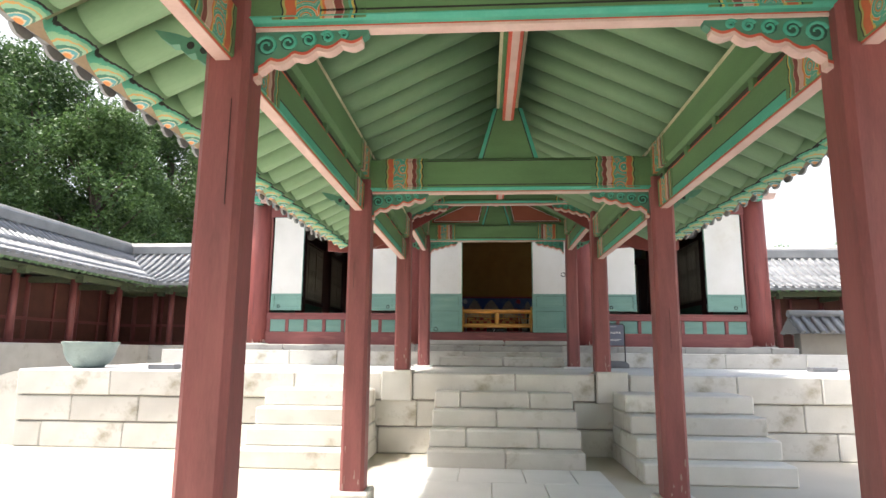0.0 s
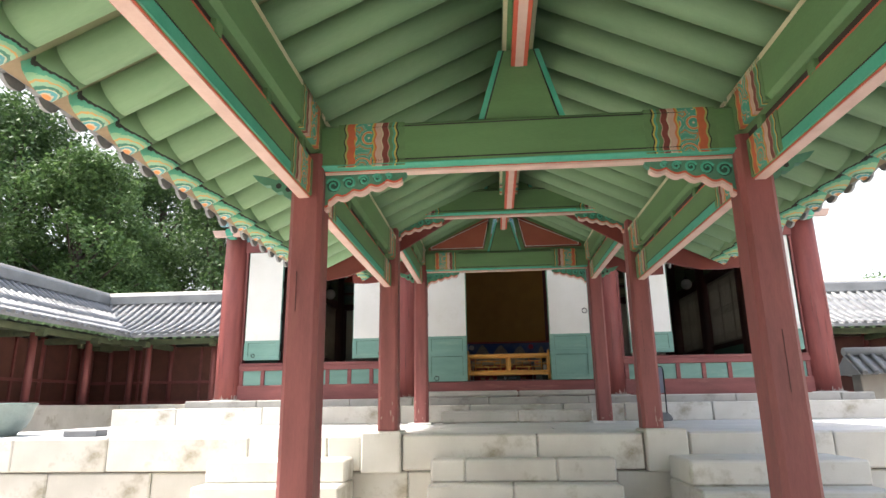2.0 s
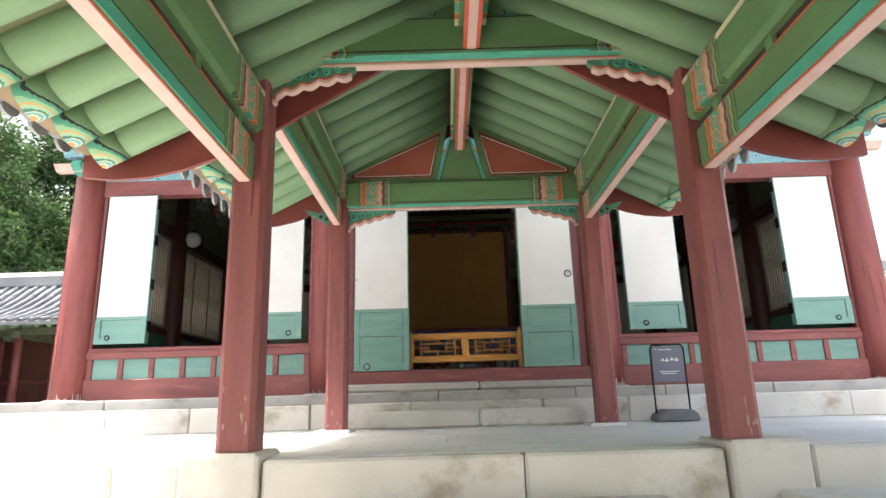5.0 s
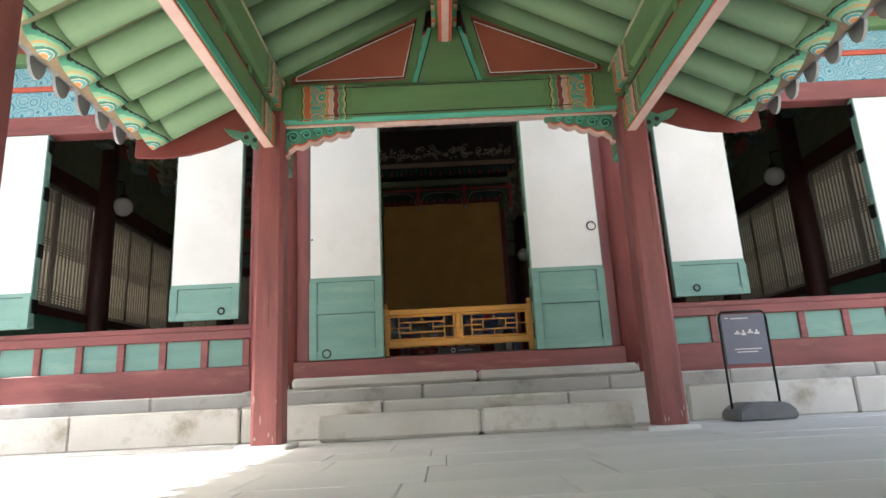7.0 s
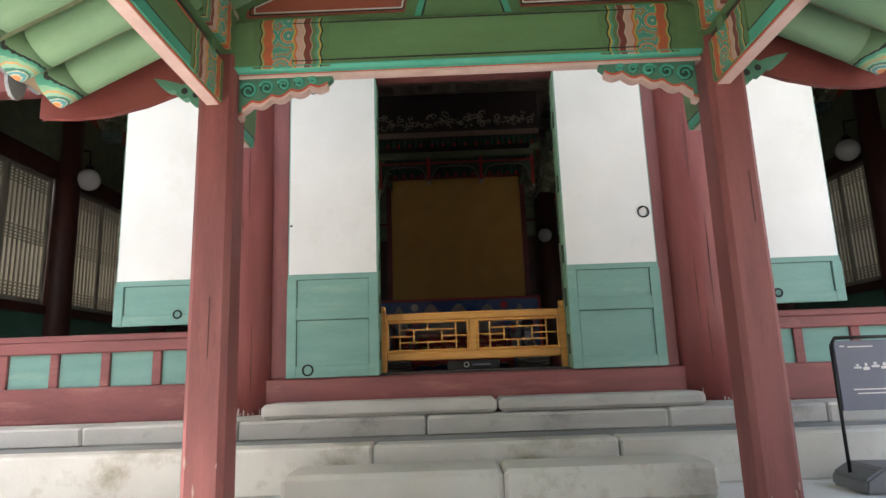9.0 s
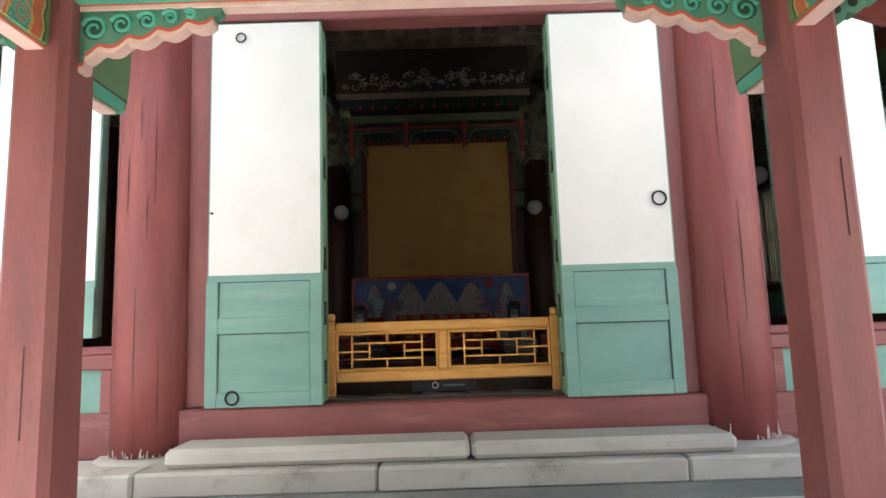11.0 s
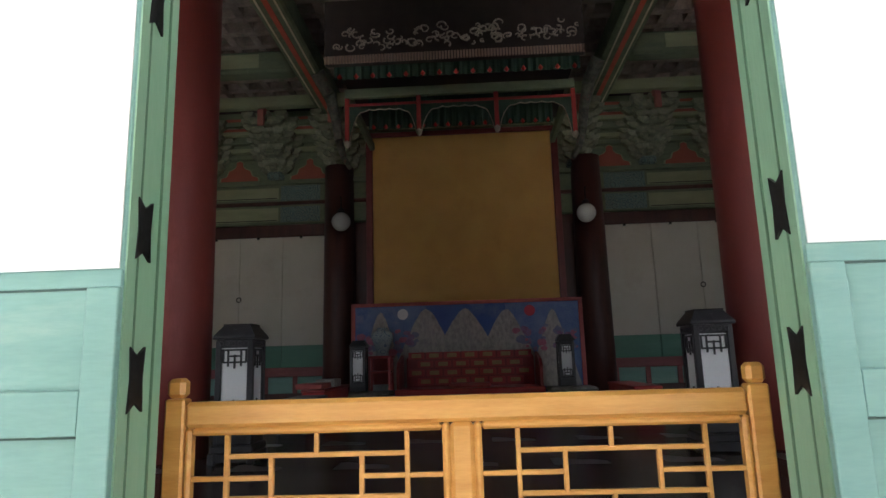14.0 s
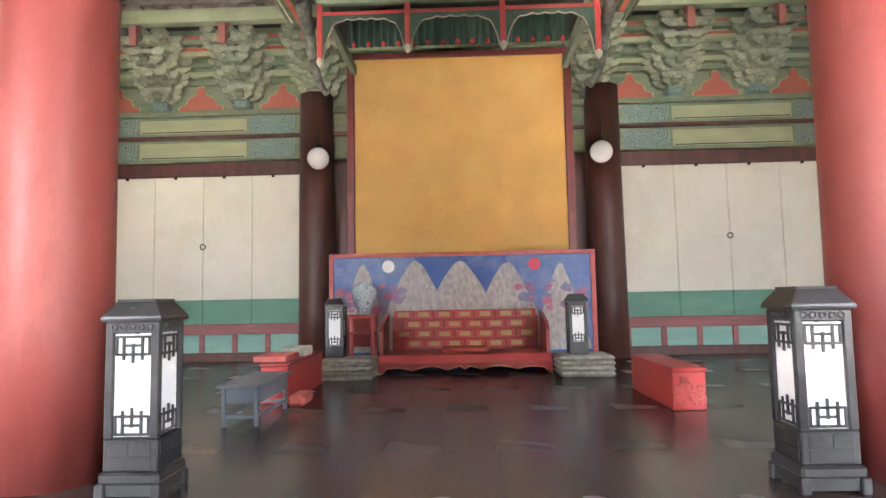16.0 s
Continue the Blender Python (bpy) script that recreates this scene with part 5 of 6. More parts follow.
M_bluetab = material("blue_grey_painted_wood", (0.10, 0.12, 0.15), (0.15, 0.175, 0.21), 0.5, 4, 40, 0.15)
M_mat = material("grey_patterned_cushion", (0.2, 0.19, 0.17), (0.36, 0.34, 0.3), 0.9, 16, 60, 0.3)
M_cush = material("red_silk_cushion", (0.42, 0.08, 0.07), (0.52, 0.13, 0.11), 0.6, 8, 60, 0.2)
M_fringe = material("dark_green_valance", (0.02, 0.05, 0.035), (0.045, 0.085, 0.055), 0.7, 8, 40, 0.2, (6, 1, 0.6))
M_reddot = material("vermilion_paint", (0.6, 0.03, 0.03), (0.66, 0.05, 0.04), 0.5)
M_bone = material("faded_bone_paint", (0.34, 0.29, 0.22), (0.46, 0.4, 0.31), 0.7, 10, 50, 0.2)

M_bonepink = material("faded_pink_fringe", (0.36, 0.24, 0.17), (0.48, 0.34, 0.26), 0.7, 10, 50, 0.2)
M_frame = material("maroon_lacquer", (0.13, 0.022, 0.022), (0.18, 0.032, 0.03), 0.45)
yb = thing("backing_board", (CX, 23.5, HALL), "tall ochre silk board framed in red behind the throne", "board")
part("board", cuboid(bmesh.new(), (-1.28, 23.45, 3.0), (1.755, 23.5, 6.42), 0.004), M_yellow, yb)
for xa, xb in ((-1.39, -1.28), (1.755, 1.865)):
    box("upright", (xa, 23.4, HALL), (xb, 23.53, 6.47), M_frame, yb, 0.01)
box("rail", (-1.39, 23.41, 6.42), (1.865, 23.52, 6.5), M_frame, yb, 0.01)

scr = thing("painted_screen", (CX + 0.0, 23.1, HALL), "low folding screen painted with blue sky and white peaks", "screen")
SX0, SX1, SZ0, SZ1, SY = -1.555, 2.005, 2.2, 3.505, 23.1
part("panel", cuboid(bmesh.new(), (SX0, SY, SZ0 - 0.2), (SX1, SY + 0.05, SZ1), 0.006), M_blue, scr, "deep blue painted sky")
for lo, hi in (((SX0 - 0.03, SY - 0.02, SZ1 - 0.02), (SX1 + 0.03, SY + 0.06, SZ1 + 0.035)), ((SX0 - 0.03, SY - 0.02, SZ0 - 0.2), (SX0 + 0.035, SY + 0.06, SZ1 - 0.021)), ((SX1 - 0.035, SY - 0.02, SZ0 - 0.2), (SX1 + 0.03, SY + 0.06, SZ1 - 0.021))):
    box("frame", lo, hi, M_cush, scr, 0.008)


def peak(cx, half, z1, layer, seed, mat=M_peak):
    r = random.Random(seed)
    ol = [(cx - half, SZ0)]
    n_ = 28
    for i in range(n_ + 1):
        u = i / n_ * 2 - 1
        zz = SZ0 + (z1 - SZ0) * (1 - (math.sqrt(u * u + 0.04) - 0.2) / 0.82)
        ol.append((cx + half * u, max(zz + r.uniform(-0.012, 0.012), SZ0 + 0.002)))
    ol.append((cx + half, SZ0))
    b_ = bmesh.new()
    a_ = [b_.verts.new((p, SY - 0.003 - 0.002 * layer, q)) for p, q in ol]
    bmesh.ops.triangle_fill(b_, edges=[b_.edges.new((a_[i], a_[(i + 1) % len(a_)])) for i in range(len(a_))], use_beauty=True)
    return part("painted_peak", b_, mat, scr, "painted grey-white peak" if mat is M_peak else "painted mauve pine trees")


for xa, xb in ((SX0 + 0.045, -0.4), (0.84, SX1 - 0.045)):
    b_ = bmesh.new()
    b_.faces.new([b_.verts.new(p) for p in ((xa, SY - 0.002, SZ0), (xb, SY - 0.002, SZ0), (xb, SY - 0.002, SZ1 - 0.03), (xa, SY - 0.002, SZ1 - 0.03))])
    part("painted_mist", b_, M_mist, scr, "faded pale blue painted mist")
peak(-1.12, 0.4, 3.4, 1, 1)
peak(1.56, 0.4, 3.36, 1, 2)
peak(-0.4, 0.66, 3.43, 2, 3)
peak(0.84, 0.64, 3.39, 2, 4)
peak(0.21, 0.74, 3.42, 3, 5)
peak(0.23, 1.5, 2.7, 3.5, 6)
tr = random.Random(21)
M_rose = material("rose_blossom_paint", (0.42, 0.13, 0.2), (0.5, 0.2, 0.27), 0.8, 12, 50, 0.03)
M_slate = material("slate_blue_foliage_paint", (0.16, 0.17, 0.28), (0.27, 0.27, 0.38), 0.8, 12, 50, 0.03)
for cx_, spread_, z0_, z1_ in ((-0.78, 0.26, 2.75, 3.12), (1.26, 0.28, 2.75, 3.16), (-1.34, 0.14, 2.75, 3.05), (1.76, 0.16, 2.75, 3.05)):
    for k_ in range(17):
        b_ = bmesh.new()
        rad = tr.uniform(0.03, 0.08)
        c_ = Vector((cx_ + tr.uniform(-spread_, spread_), SY - 0.0115 - 0.0002 * k_, tr.uniform(z0_, z1_)))
        vs_ = [b_.verts.new(c_ + Vector((rad * tr.uniform(0.7, 1.25) * math.cos(a_), 0, rad * tr.uniform(0.5, 0.95) * math.sin(a_)))) for a_ in [math.pi * 2 * q_ / 12 for q_ in range(12)]]
        b_.faces.new(vs_)
        part("painted_tree", b_, (M_slate, M_rose, M_tree)[k_ % 3], scr, "painted mauve and blue foliage")
for xx, mt, nm in ((-0.768, M_moon, "painted_moon"), (1.216, M_sunred, "painted_sun")):
    b_ = bmesh.new()
    bmesh.ops.create_circle(b_, cap_ends=True, segments=24, radius=0.085, matrix=Matrix.Translation((xx, SY - 0.017, 3.355)) @ Matrix.Rotation(radians(90), 4, "X"))
    part(nm, b_, mt, scr)

thr = thing("throne", (0.16, 22.6, HALL), "low red lacquered throne seat with gilded back panels", "throne")
TX0, TX1, TY0, TY1 = -0.80, 1.30, 22.2, 22.95
part("seat", cuboid(bmesh.new(), (TX0, TY0, HALL + 0.13), (TX1, TY1, HALL + 0.24), 0.015), M_lacq, thr)
ol = [(TX0, HALL + 0.13)]
for i in range(41):
    u = i / 40
    ol.append((TX0 + (TX1 - TX0) * u, HALL + 0.045 + 0.05 * abs(math.sin(u * math.pi * 5)) * (0.4 + 0.6 * math.sin(u * math.pi)) - (0.044 if i in (0, 1, 20, 39, 40) else 0)))
ol.append((TX1, HALL + 0.13))
ap = part("apron", prism(bmesh.new(), ol, TY0, TY0 + 0.04), M_throne, thr, "scalloped apron with gilt edge")
b_ = bmesh.new()
for (xa, za), (xb, zb) in zip(ol[1:-1], ol[2:-1]):
    rod(b_, (xa, TY0 - 0.004, za + 0.006), (xb, TY0 - 0.004, zb + 0.006), 0.007, 0.007, 5)
part("gilt_edge", b_, M_gold, ap)
for xx in (TX0 + 0.03, TX1 - 0.08):
    box("leg", (xx, TY1 - 0.08, HALL), (xx + 0.05, TY1 - 0.03, HALL + 0.13), M_throne, thr)
bk = part("backrest", prism(bmesh.new(), [(-0.70, HALL + 0.24), (-0.70, 2.66), (-0.6, 2.755), (1.12, 2.755), (1.22, 2.66), (1.22, HALL + 0.24)], TY1 - 0.05, TY1), M_throne, thr)
for r_ in range(4):
    n_ = 7 if r_ % 2 else 6
    for i in range(n_):
        xc = 0.26 + (i - (n_ - 1) / 2) * 0.27
        zc = HALL + 0.32 + r_ * 0.128
        rimb = box("panel_rim", (xc - 0.12, TY1 - 0.062, zc - 0.052), (xc + 0.12, TY1 - 0.048, zc + 0.052), M_lacq, bk, 0.006)
        box("gilt_panel", (xc - 0.072, TY1 - 0.068, zc - 0.03), (xc + 0.072, TY1 - 0.058, zc + 0.03), M_gold, rimb, 0.004)
for xa, s in ((TX0 + 0.02, 1), (TX1 - 0.06, -1)):
    ol = [(TY0 + 0.06, HALL + 0.24), (TY0 + 0.06, 2.52), (TY0 + 0.2, 2.62), (TY1 - 0.06, 2.72), (TY1 - 0.06, HALL + 0.24)]
    part("arm_panel", prism_x(bmesh.new(), ol, xa, xa + 0.04), M_throne, thr)
cu = thing("seat_cushion", (0.16, 22.5, HALL + 0.24), "thin red silk cushion on the throne", "cushion")
part("pad", cuboid(bmesh.new(), (-0.05, 22.33, HALL + 0.242), (0.55, 22.78, HALL + 0.30), 0.025), M_cush, cu)


def lantern(x, y, z, w, h, stand):
    """A standing four-sided lantern with a hipped cap, fretwork over white paper; its foot at (x, y, z)."""
    e = thing("standing_lantern", (x, y, z), "black wooden floor lantern with white paper and fretwork", "lantern", "standing lanterns")
    r = w / 2
    zb = z + stand
    if stand > 0.1:
        for sx in (-1, 1):
            for sy in (-1, 1):
                box("leg", (x + sx * (r * 1.02) - 0.022, y + sy * (r * 1.02) - 0.022, z), (x + sx * (r * 1.02) + 0.022, y + sy * (r * 1.02) + 0.022, zb - 0.05), M_blackwood, e, 0.006)
        ol = [(x - r * 1.1, y - r * 1.1), (x + r * 1.1, y + r * 1.1)]
        box("stand_top", (x - r * 1.12, y - r * 1.12, zb - 0.055), (x + r * 1.12, y + r * 1.12, zb), M_blackwood, e, 0.012)
        for zz in (z + 0.03,):
            for a_, b2 in (((x - r, y - r * 1.04), (x + r, y - r * 0.98)), ((x - r, y + r * 0.98), (x + r, y + r * 1.04)), ((x - r * 1.04, y - r), (x - r * 0.98, y + r)), ((x + r * 0.98, y - r), (x + r * 1.04, y + r))):
                box("stretcher", (a_[0], a_[1], zz), (b2[0], b2[1], zz + 0.03), M_blackwood, e, 0.004)
        for a_, b2 in (((x - r, y - r * 1.06), (x + r, y - r)), ((x - r * 1.06, y - r), (x - r, y + r)), ((x + r, y - r), (x + r * 1.06, y + r))):
            box("stand_apron", (a_[0], a_[1], zb - 0.11), (b2[0], b2[1], zb - 0.055), M_blackwood, e, 0.004)
    box("base_box", (x - r, y - r, zb), (x + r, y + r, zb + h * 0.19), M_blackwood, e, 0.008)
    hp = zb + h * 0.19
    ht = zb + h * 0.80
    for sx in (-1, 1):
        for sy in (-1, 1):
            cx_, cy_ = x + sx * (r - 0.02), y + sy * (r - 0.02)
            box("corner_post", (cx_ - 0.02, cy_ - 0.02, hp), (cx_ + 0.02, cy_ + 0.02, ht + h * 0.06), M_blackwood, e, 0.005)
    box("top_rail", (x - r + 0.002, y - r + 0.002, ht), (x + r - 0.002, y + r - 0.002, ht + h * 0.07), M_blackwood, e, 0.006)
    q = r - 0.018
    for face in range(4):
        rot = Matrix.Translation((x, y, 0)) @ Matrix.Rotation(face * math.pi / 2, 4, "Z")
        b1 = cuboid(bmesh.new(), (-q, -q, hp + 0.005), (q, -q + 0.004, ht - 0.004))
        b1.transform(rot)
        pp = part("paper", b1, M_lantpaper, e)
        b2 = bmesh.new()
        W, H_ = q - 0.012, ht - hp
        bars = []
        for zs, dr in ((hp, 1), (ht, -1)):
            for k_, (xa, xb) in enumerate(((-W, W), (-W * 0.45, W * 0.45), (-W * 0.8, W * 0.8))):
                zz = zs + dr * H_ * (0.035 + 0.085 * k_)
                bars.append((xa, xb, zz - 0.006, zz + 0.006))
            for xc, z_a, z_b in ((-W * 0.45, 0.03, 0.26), (W * 0.45, 0.03, 0.26), (0.0, 0.1, 0.29), (-W * 0.8, 0.03, 0.21), (W * 0.8, 0.03, 0.21)):
                za, zb_ = sorted((zs + dr * H_ * z_a, zs + dr * H_ * z_b))
                bars.append((xc - 0.006, xc + 0.006, za, zb_))
        b2.free()
        for xa, xb, za, zb_ in bars:
            b2 = cuboid(bmesh.new(), (xa, -q - 0.010, za), (xb, -q - 0.001, zb_))
            b2.transform(rot)
            part("fret_bar", b2, M_blackwood, pp)
        b3 = bmesh.new()
        for k_ in range(5):
            ring_pull(b3, ((k_ - 2) * q * 0.38, -r - 0.001, ht + h * 0.036), h * 0.018, 0.004, 8, 4)
        ring_pull(b3, (0, -r * 0.86, zb + h * 0.915), h * 0.035, 0.006, 10, 4)
        for k_ in (-1, 1):
            cuboid(b3, (k_ * q * 0.48 - q * 0.42, -r - 0.003, zb + h * 0.10), (k_ * q * 0.48 + q * 0.42, -r + 0.003, zb + h * 0.17), 0.002)
        cuboid(b3, (-q * 0.9, -r - 0.003, zb + h * 0.015), (q * 0.9, -r + 0.003, zb + h * 0.085), 0.002)
        b3.transform(rot)
        tagged(part("carving", b3, M_blackwood, e), kind="stuff")
    b4 = bmesh.new()
    prof = [(r * 1.1, ht + h * 0.07), (r * 1.13, ht + h * 0.085), (r * 1.1, ht + h * 0.1), (r * 0.72, ht + h * 0.185), (r * 0.74, ht + h * 0.2), (0.0001, ht + h * 0.2)]
    loops = []
    for rr, zz in prof:
        loops.append([b4.verts.new((x + sx * rr, y + sy * rr, zz)) for sx, sy in ((-1, -1), (1, -1), (1, 1), (-1, 1))])
    b4.faces.new(list(reversed(loops[0])))
    for p, q_ in zip(loops, loops[1:]):
        for i in range(4):
            b4.faces.new((p[i], p[(i + 1) % 4], q_[(i + 1) % 4], q_[i]))
    part("cap", b4, M_blackwood, e)
    return e


lantern(-1.315, 17.78, HALL, 0.26, 0.805, 0.125)
lantern(1.90, 17.78, HALL, 0.26, 0.805, 0.125)
lantern(-1.28, 22.1, HALL + 0.236, 0.22, 0.70, 0.0)
lantern(1.58, 22.1, HALL + 0.236, 0.22, 0.70, 0.0)

for x0, x1 in ((-1.42, -0.80), (1.31, 1.94)):
    for i in range(4):
        mt = thing("floor_cushion", ((x0 + x1) / 2, 22.2, HALL + 0.0585 * i), "grey patterned cushion in a flat stack", "cushion", "stacked cushions")
        j = rng.uniform(-0.012, 0.012)
        b_ = cuboid(bmesh.new(), (x0 + j, 21.75 + j, HALL + 0.001 + 0.0585 * i), (x1 + j, 22.35 + j, HALL + 0.0585 * (i + 1)), 0.028)
        part("pad", b_, M_mat, mt)
st = thing("low_stand", (-1.06, 22.66, HALL), "small red lacquered open stand beside the throne", "stand")
for xx in (-1.22, -0.91):
    for yy in (22.52, 22.80):
        box("leg", (xx - 0.02, yy - 0.02, HALL), (xx + 0.02, yy + 0.02, 2.68), M_lacq, st, 0.004)
box("top", (-1.26, 22.49, 2.68), (-0.87, 22.84, 2.72), M_lacq, st, 0.008)
box("shelf", (-1.23, 22.5, 2.47), (-0.90, 22.82, 2.50), M_lacq, st, 0.005)
box("back_panel", (-1.22, 22.80, 2.3), (-0.91, 22.815, 2.68), M_throne, st, 0.0)
va = thing("porcelain_vase", (-1.03, 22.66, 2.72), "blue and white porcelain jar on the red stand", "vase")
part("body", lathe(bmesh.new(), [(0.09, 0.0), (0.095, 0.02), (0.085, 0.05), (0.12, 0.14), (0.158, 0.24), (0.165, 0.29), (0.15, 0.34), (0.10, 0.375), (0.08, 0.385), (0.085, 0.41), (0.07, 0.41)], (-1.03, 22.66, 2.72), 28), M_porc, va)

# low tables on the floor
rt = thing("red_chest", (2.0, 20.2, HALL), "long bright red lacquered chest with a carved end", "chest")
bd = part("body", cuboid(bmesh.new(), (1.87, 19.68, HALL + 0.001), (2.13, 20.85, 2.30), 0.008), M_lacq, rt)
box("lid", (1.86, 19.67, 2.301), (2.14, 20.86, 2.335), M_lacq, rt, 0.008)
b_ = bmesh.new()
r_ = random.Random(8)
for i in range(16):
    ring_pull(b_, (1.9 + 0.2 * r_.random(), 19.678, HALL + 0.04 + 0.22 * r_.random()), 0.014 + 0.02 * r_.random(), 0.005, 8, 4)
tagged(part("carving", b_, M_cush, bd, "pale carved relief"), kind="stuff")
rc = thing("red_chest", (-1.44, 20.9, HALL), "long dark red lacquered chest", "chest")
part("body", cuboid(bmesh.new(), (-1.57, 20.25, HALL + 0.001), (-1.32, 21.55, 2.33), 0.008), M_lacq, rc)
box("lid", (-1.58, 20.24, 2.331), (-1.31, 21.56, 2.36), M_throne, rc, 0.006)
pb = thing("pink_box", (-1.52, 20.4, 2.41), "flat pink wrapped box on the red chest", "box")
part("body", cuboid(bmesh.new(), (-1.66, 20.3, 2.361), (-1.36, 20.75, 2.42), 0.01), M_cush, pb)
gb = thing("document_box", (-1.5, 21.0, 2.41), "small grey box on the red chest", "box")
part("body", cuboid(bmesh.new(), (-1.57, 20.85, 2.361), (-1.34, 21.2, 2.45), 0.008), M_mat, gb)
bt = thing("writing_table", (-1.40, 19.8, HALL), "narrow blue-grey painted low writing table", "table")
box("top", (-1.555, 19.22, 2.285), (-1.235, 20.06, 2.312), M_bluetab, bt, 0.006)
box("drawer_box", (-1.53, 19.28, 2.165), (-1.26, 20.02, 2.285), M_bluetab, bt, 0.004)
for xx in (-1.53, -1.29):
    for yy in (19.26, 19.98):
        box("leg", (xx, yy, HALL), (xx + 0.03, yy + 0.03, 2.285), M_bluetab, bt, 0.004)
for yy in (19.265, 19.985):
    box("stretcher", (-1.5, yy, HALL + 0.06), (-1.29, yy + 0.02, HALL + 0.085), M_bluetab, bt, 0.003)
for xx in (-1.525, -1.285):
    box("stretcher", (xx, 19.29, HALL + 0.06), (xx + 0.02, 19.98, HALL + 0.085), M_bluetab, bt, 0.003)
pc = thing("seat_cushion", (-1.42, 20.3, HALL), "folded pink cushion beside the chest", "cushion")
part("pad", cuboid(bmesh.new(), (-1.28, 20.05, HALL + 0.001), (-1.13, 20.4, HALL + 0.1), 0.03), M_cush, pc)

# canopy over the throne
can = thing("throne_canopy", (CX, 21.6, 5.5), "carved red and green canopy hanging over the throne", "canopy")
KX0, KX1 = -1.275, 1.78
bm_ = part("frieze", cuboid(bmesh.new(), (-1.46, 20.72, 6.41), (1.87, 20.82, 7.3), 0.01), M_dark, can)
b_ = bmesh.new()
r_ = random.Random(5)
for i in range(95):
    xx, zz = -1.38 + 3.17 * r_.random(), 6.60 + 0.27 * r_.random()
    rad, a0, turn = r_.uniform(0.025, 0.06), r_.uniform(0, 6.28), r_.choice((-1, 1)) * r_.uniform(3.2, 5.4)
    arc = [(xx + rad * (1 - 0.4 * q / 7) * math.cos(a0 + turn * q / 7) * 1.25, zz + rad * (1 - 0.4 * q / 7) * math.sin(a0 + turn * q / 7)) for q in range(8)]
    for q, (p, p2) in enumerate(zip(arc, arc[1:])):
        rod(b_, (p[0], 20.71, p[1]), (p2[0], 20.71, p2[1]), 0.013 - 0.0008 * q, 0.0125 - 0.0008 * q, 5)
tagged(part("cloud_carving", b_, M_bone, bm_), kind="stuff")
b_ = bmesh.new()
for i in range(86):
    xx = -1.44 + 3.29 * i / 85
    cuboid(b_, (xx - 0.014, 20.70, 6.41), (xx + 0.014, 20.73, 6.51))
tagged(part("fringe_teeth", b_, M_bonepink, bm_), kind="stuff")
# green valance folds behind the frieze, in two lengths
for yy, za, zb_, xa, xb in ((20.95, 6.3, 6.95, -1.38, 1.84), (22.3, 6.12, 6.62, -1.15, 1.65)):
    b_ = bmesh.new()
    n_ = 90
    vs = []
    for i in range(n_ + 1):
        xx = xa + (xb - xa) * i / n_
        dy = 0.018 * math.sin(i * 2.1)
        vs.append((b_.verts.new((xx, yy + dy, za)), b_.verts.new((xx, yy + dy * 0.6, zb_))))
    for p, q in zip(vs, vs[1:]):
        b_.faces.new((p[0], q[0], q[1], p[1]))
    vl = part("valance", b_, M_fringe, can, "dark green pleated valance")
    for i in range(15):
        part("red_finial", lathe(bmesh.new(), [(0.0, -0.035), (0.033, 0.0), (0.0, 0.05)], (xa + 0.08 + (xb - xa - 0.16) * i / 14, yy - 0.03, za + 0.02), 10), M_reddot, vl)
box("rail", (KX0 - 0.03, 21.25, 6.18), (KX1 + 0.03, 21.33, 6.31), M_olive, can, 0.01)
box("red_rail", (KX0, 21.27, 6.06), (KX1, 21.31, 6.10), M_lacq, can, 0.006)
for xs in (KX0, KX1):
    box("side_rail", (xs - 0.04, 21.34, 6.18), (xs + 0.04, 23.4, 6.31), M_olive, can, 0.01)
for xx, zb_ in ((KX0, 5.56), (-0.30, 5.69), (0.75, 5.69), (KX1, 5.56)):
    ps = box("hanging_post", (xx - 0.03, 21.26, zb_), (xx + 0.03, 21.32, 6.18), M_lacq, can, 0.008)
    part("bud", lathe(bmesh.new(), [(0.0, -0.07), (0.03, -0.04), (0.045, 0.0), (0.03, 0.04), (0.0, 0.05)], (xx, 21.29, zb_ - 0.02), 12), M_bone, ps)
for a, b2, da, db in ((KX0, -0.30, 0.5, 0.35), (-0.30, 0.75, 0.35, 0.35), (0.75, KX1, 0.35, 0.5)):
    low = []
    n_ = 30
    for i in range(n_ + 1):
        u = i / n_
        e_ = max(math.exp(-u * 15) * da, math.exp(-(1 - u) * 15) * db)
        low.append((a + 0.03 + (b2 - a - 0.06) * u, 6.06 - 0.035 - e_ - 0.02 * abs(math.sin(u * 21))))
    ol = [(a + 0.03, 6.06)] + low + [(b2 - 0.03, 6.06)]
    sp = part("carved_spandrel", prism(bmesh.new(), ol, 21.275, 21.30), M_fringe, can)
    b_ = bmesh.new()
    for p, q in zip(low, low[1:]):
        rod(b_, (p[0], 21.285, p[1]), (q[0], 21.285, q[1]), 0.012, 0.012, 5)
    part("carved_edge", b_, M_bone, sp)
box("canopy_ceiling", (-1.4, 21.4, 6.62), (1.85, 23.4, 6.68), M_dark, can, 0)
M_strut = material("dark_mottled_carving", (0.05, 0.055, 0.045), (0.16, 0.16, 0.12), 0.7, 16, 50, 0.4, worn=(0.28, 0.13, 0.1))
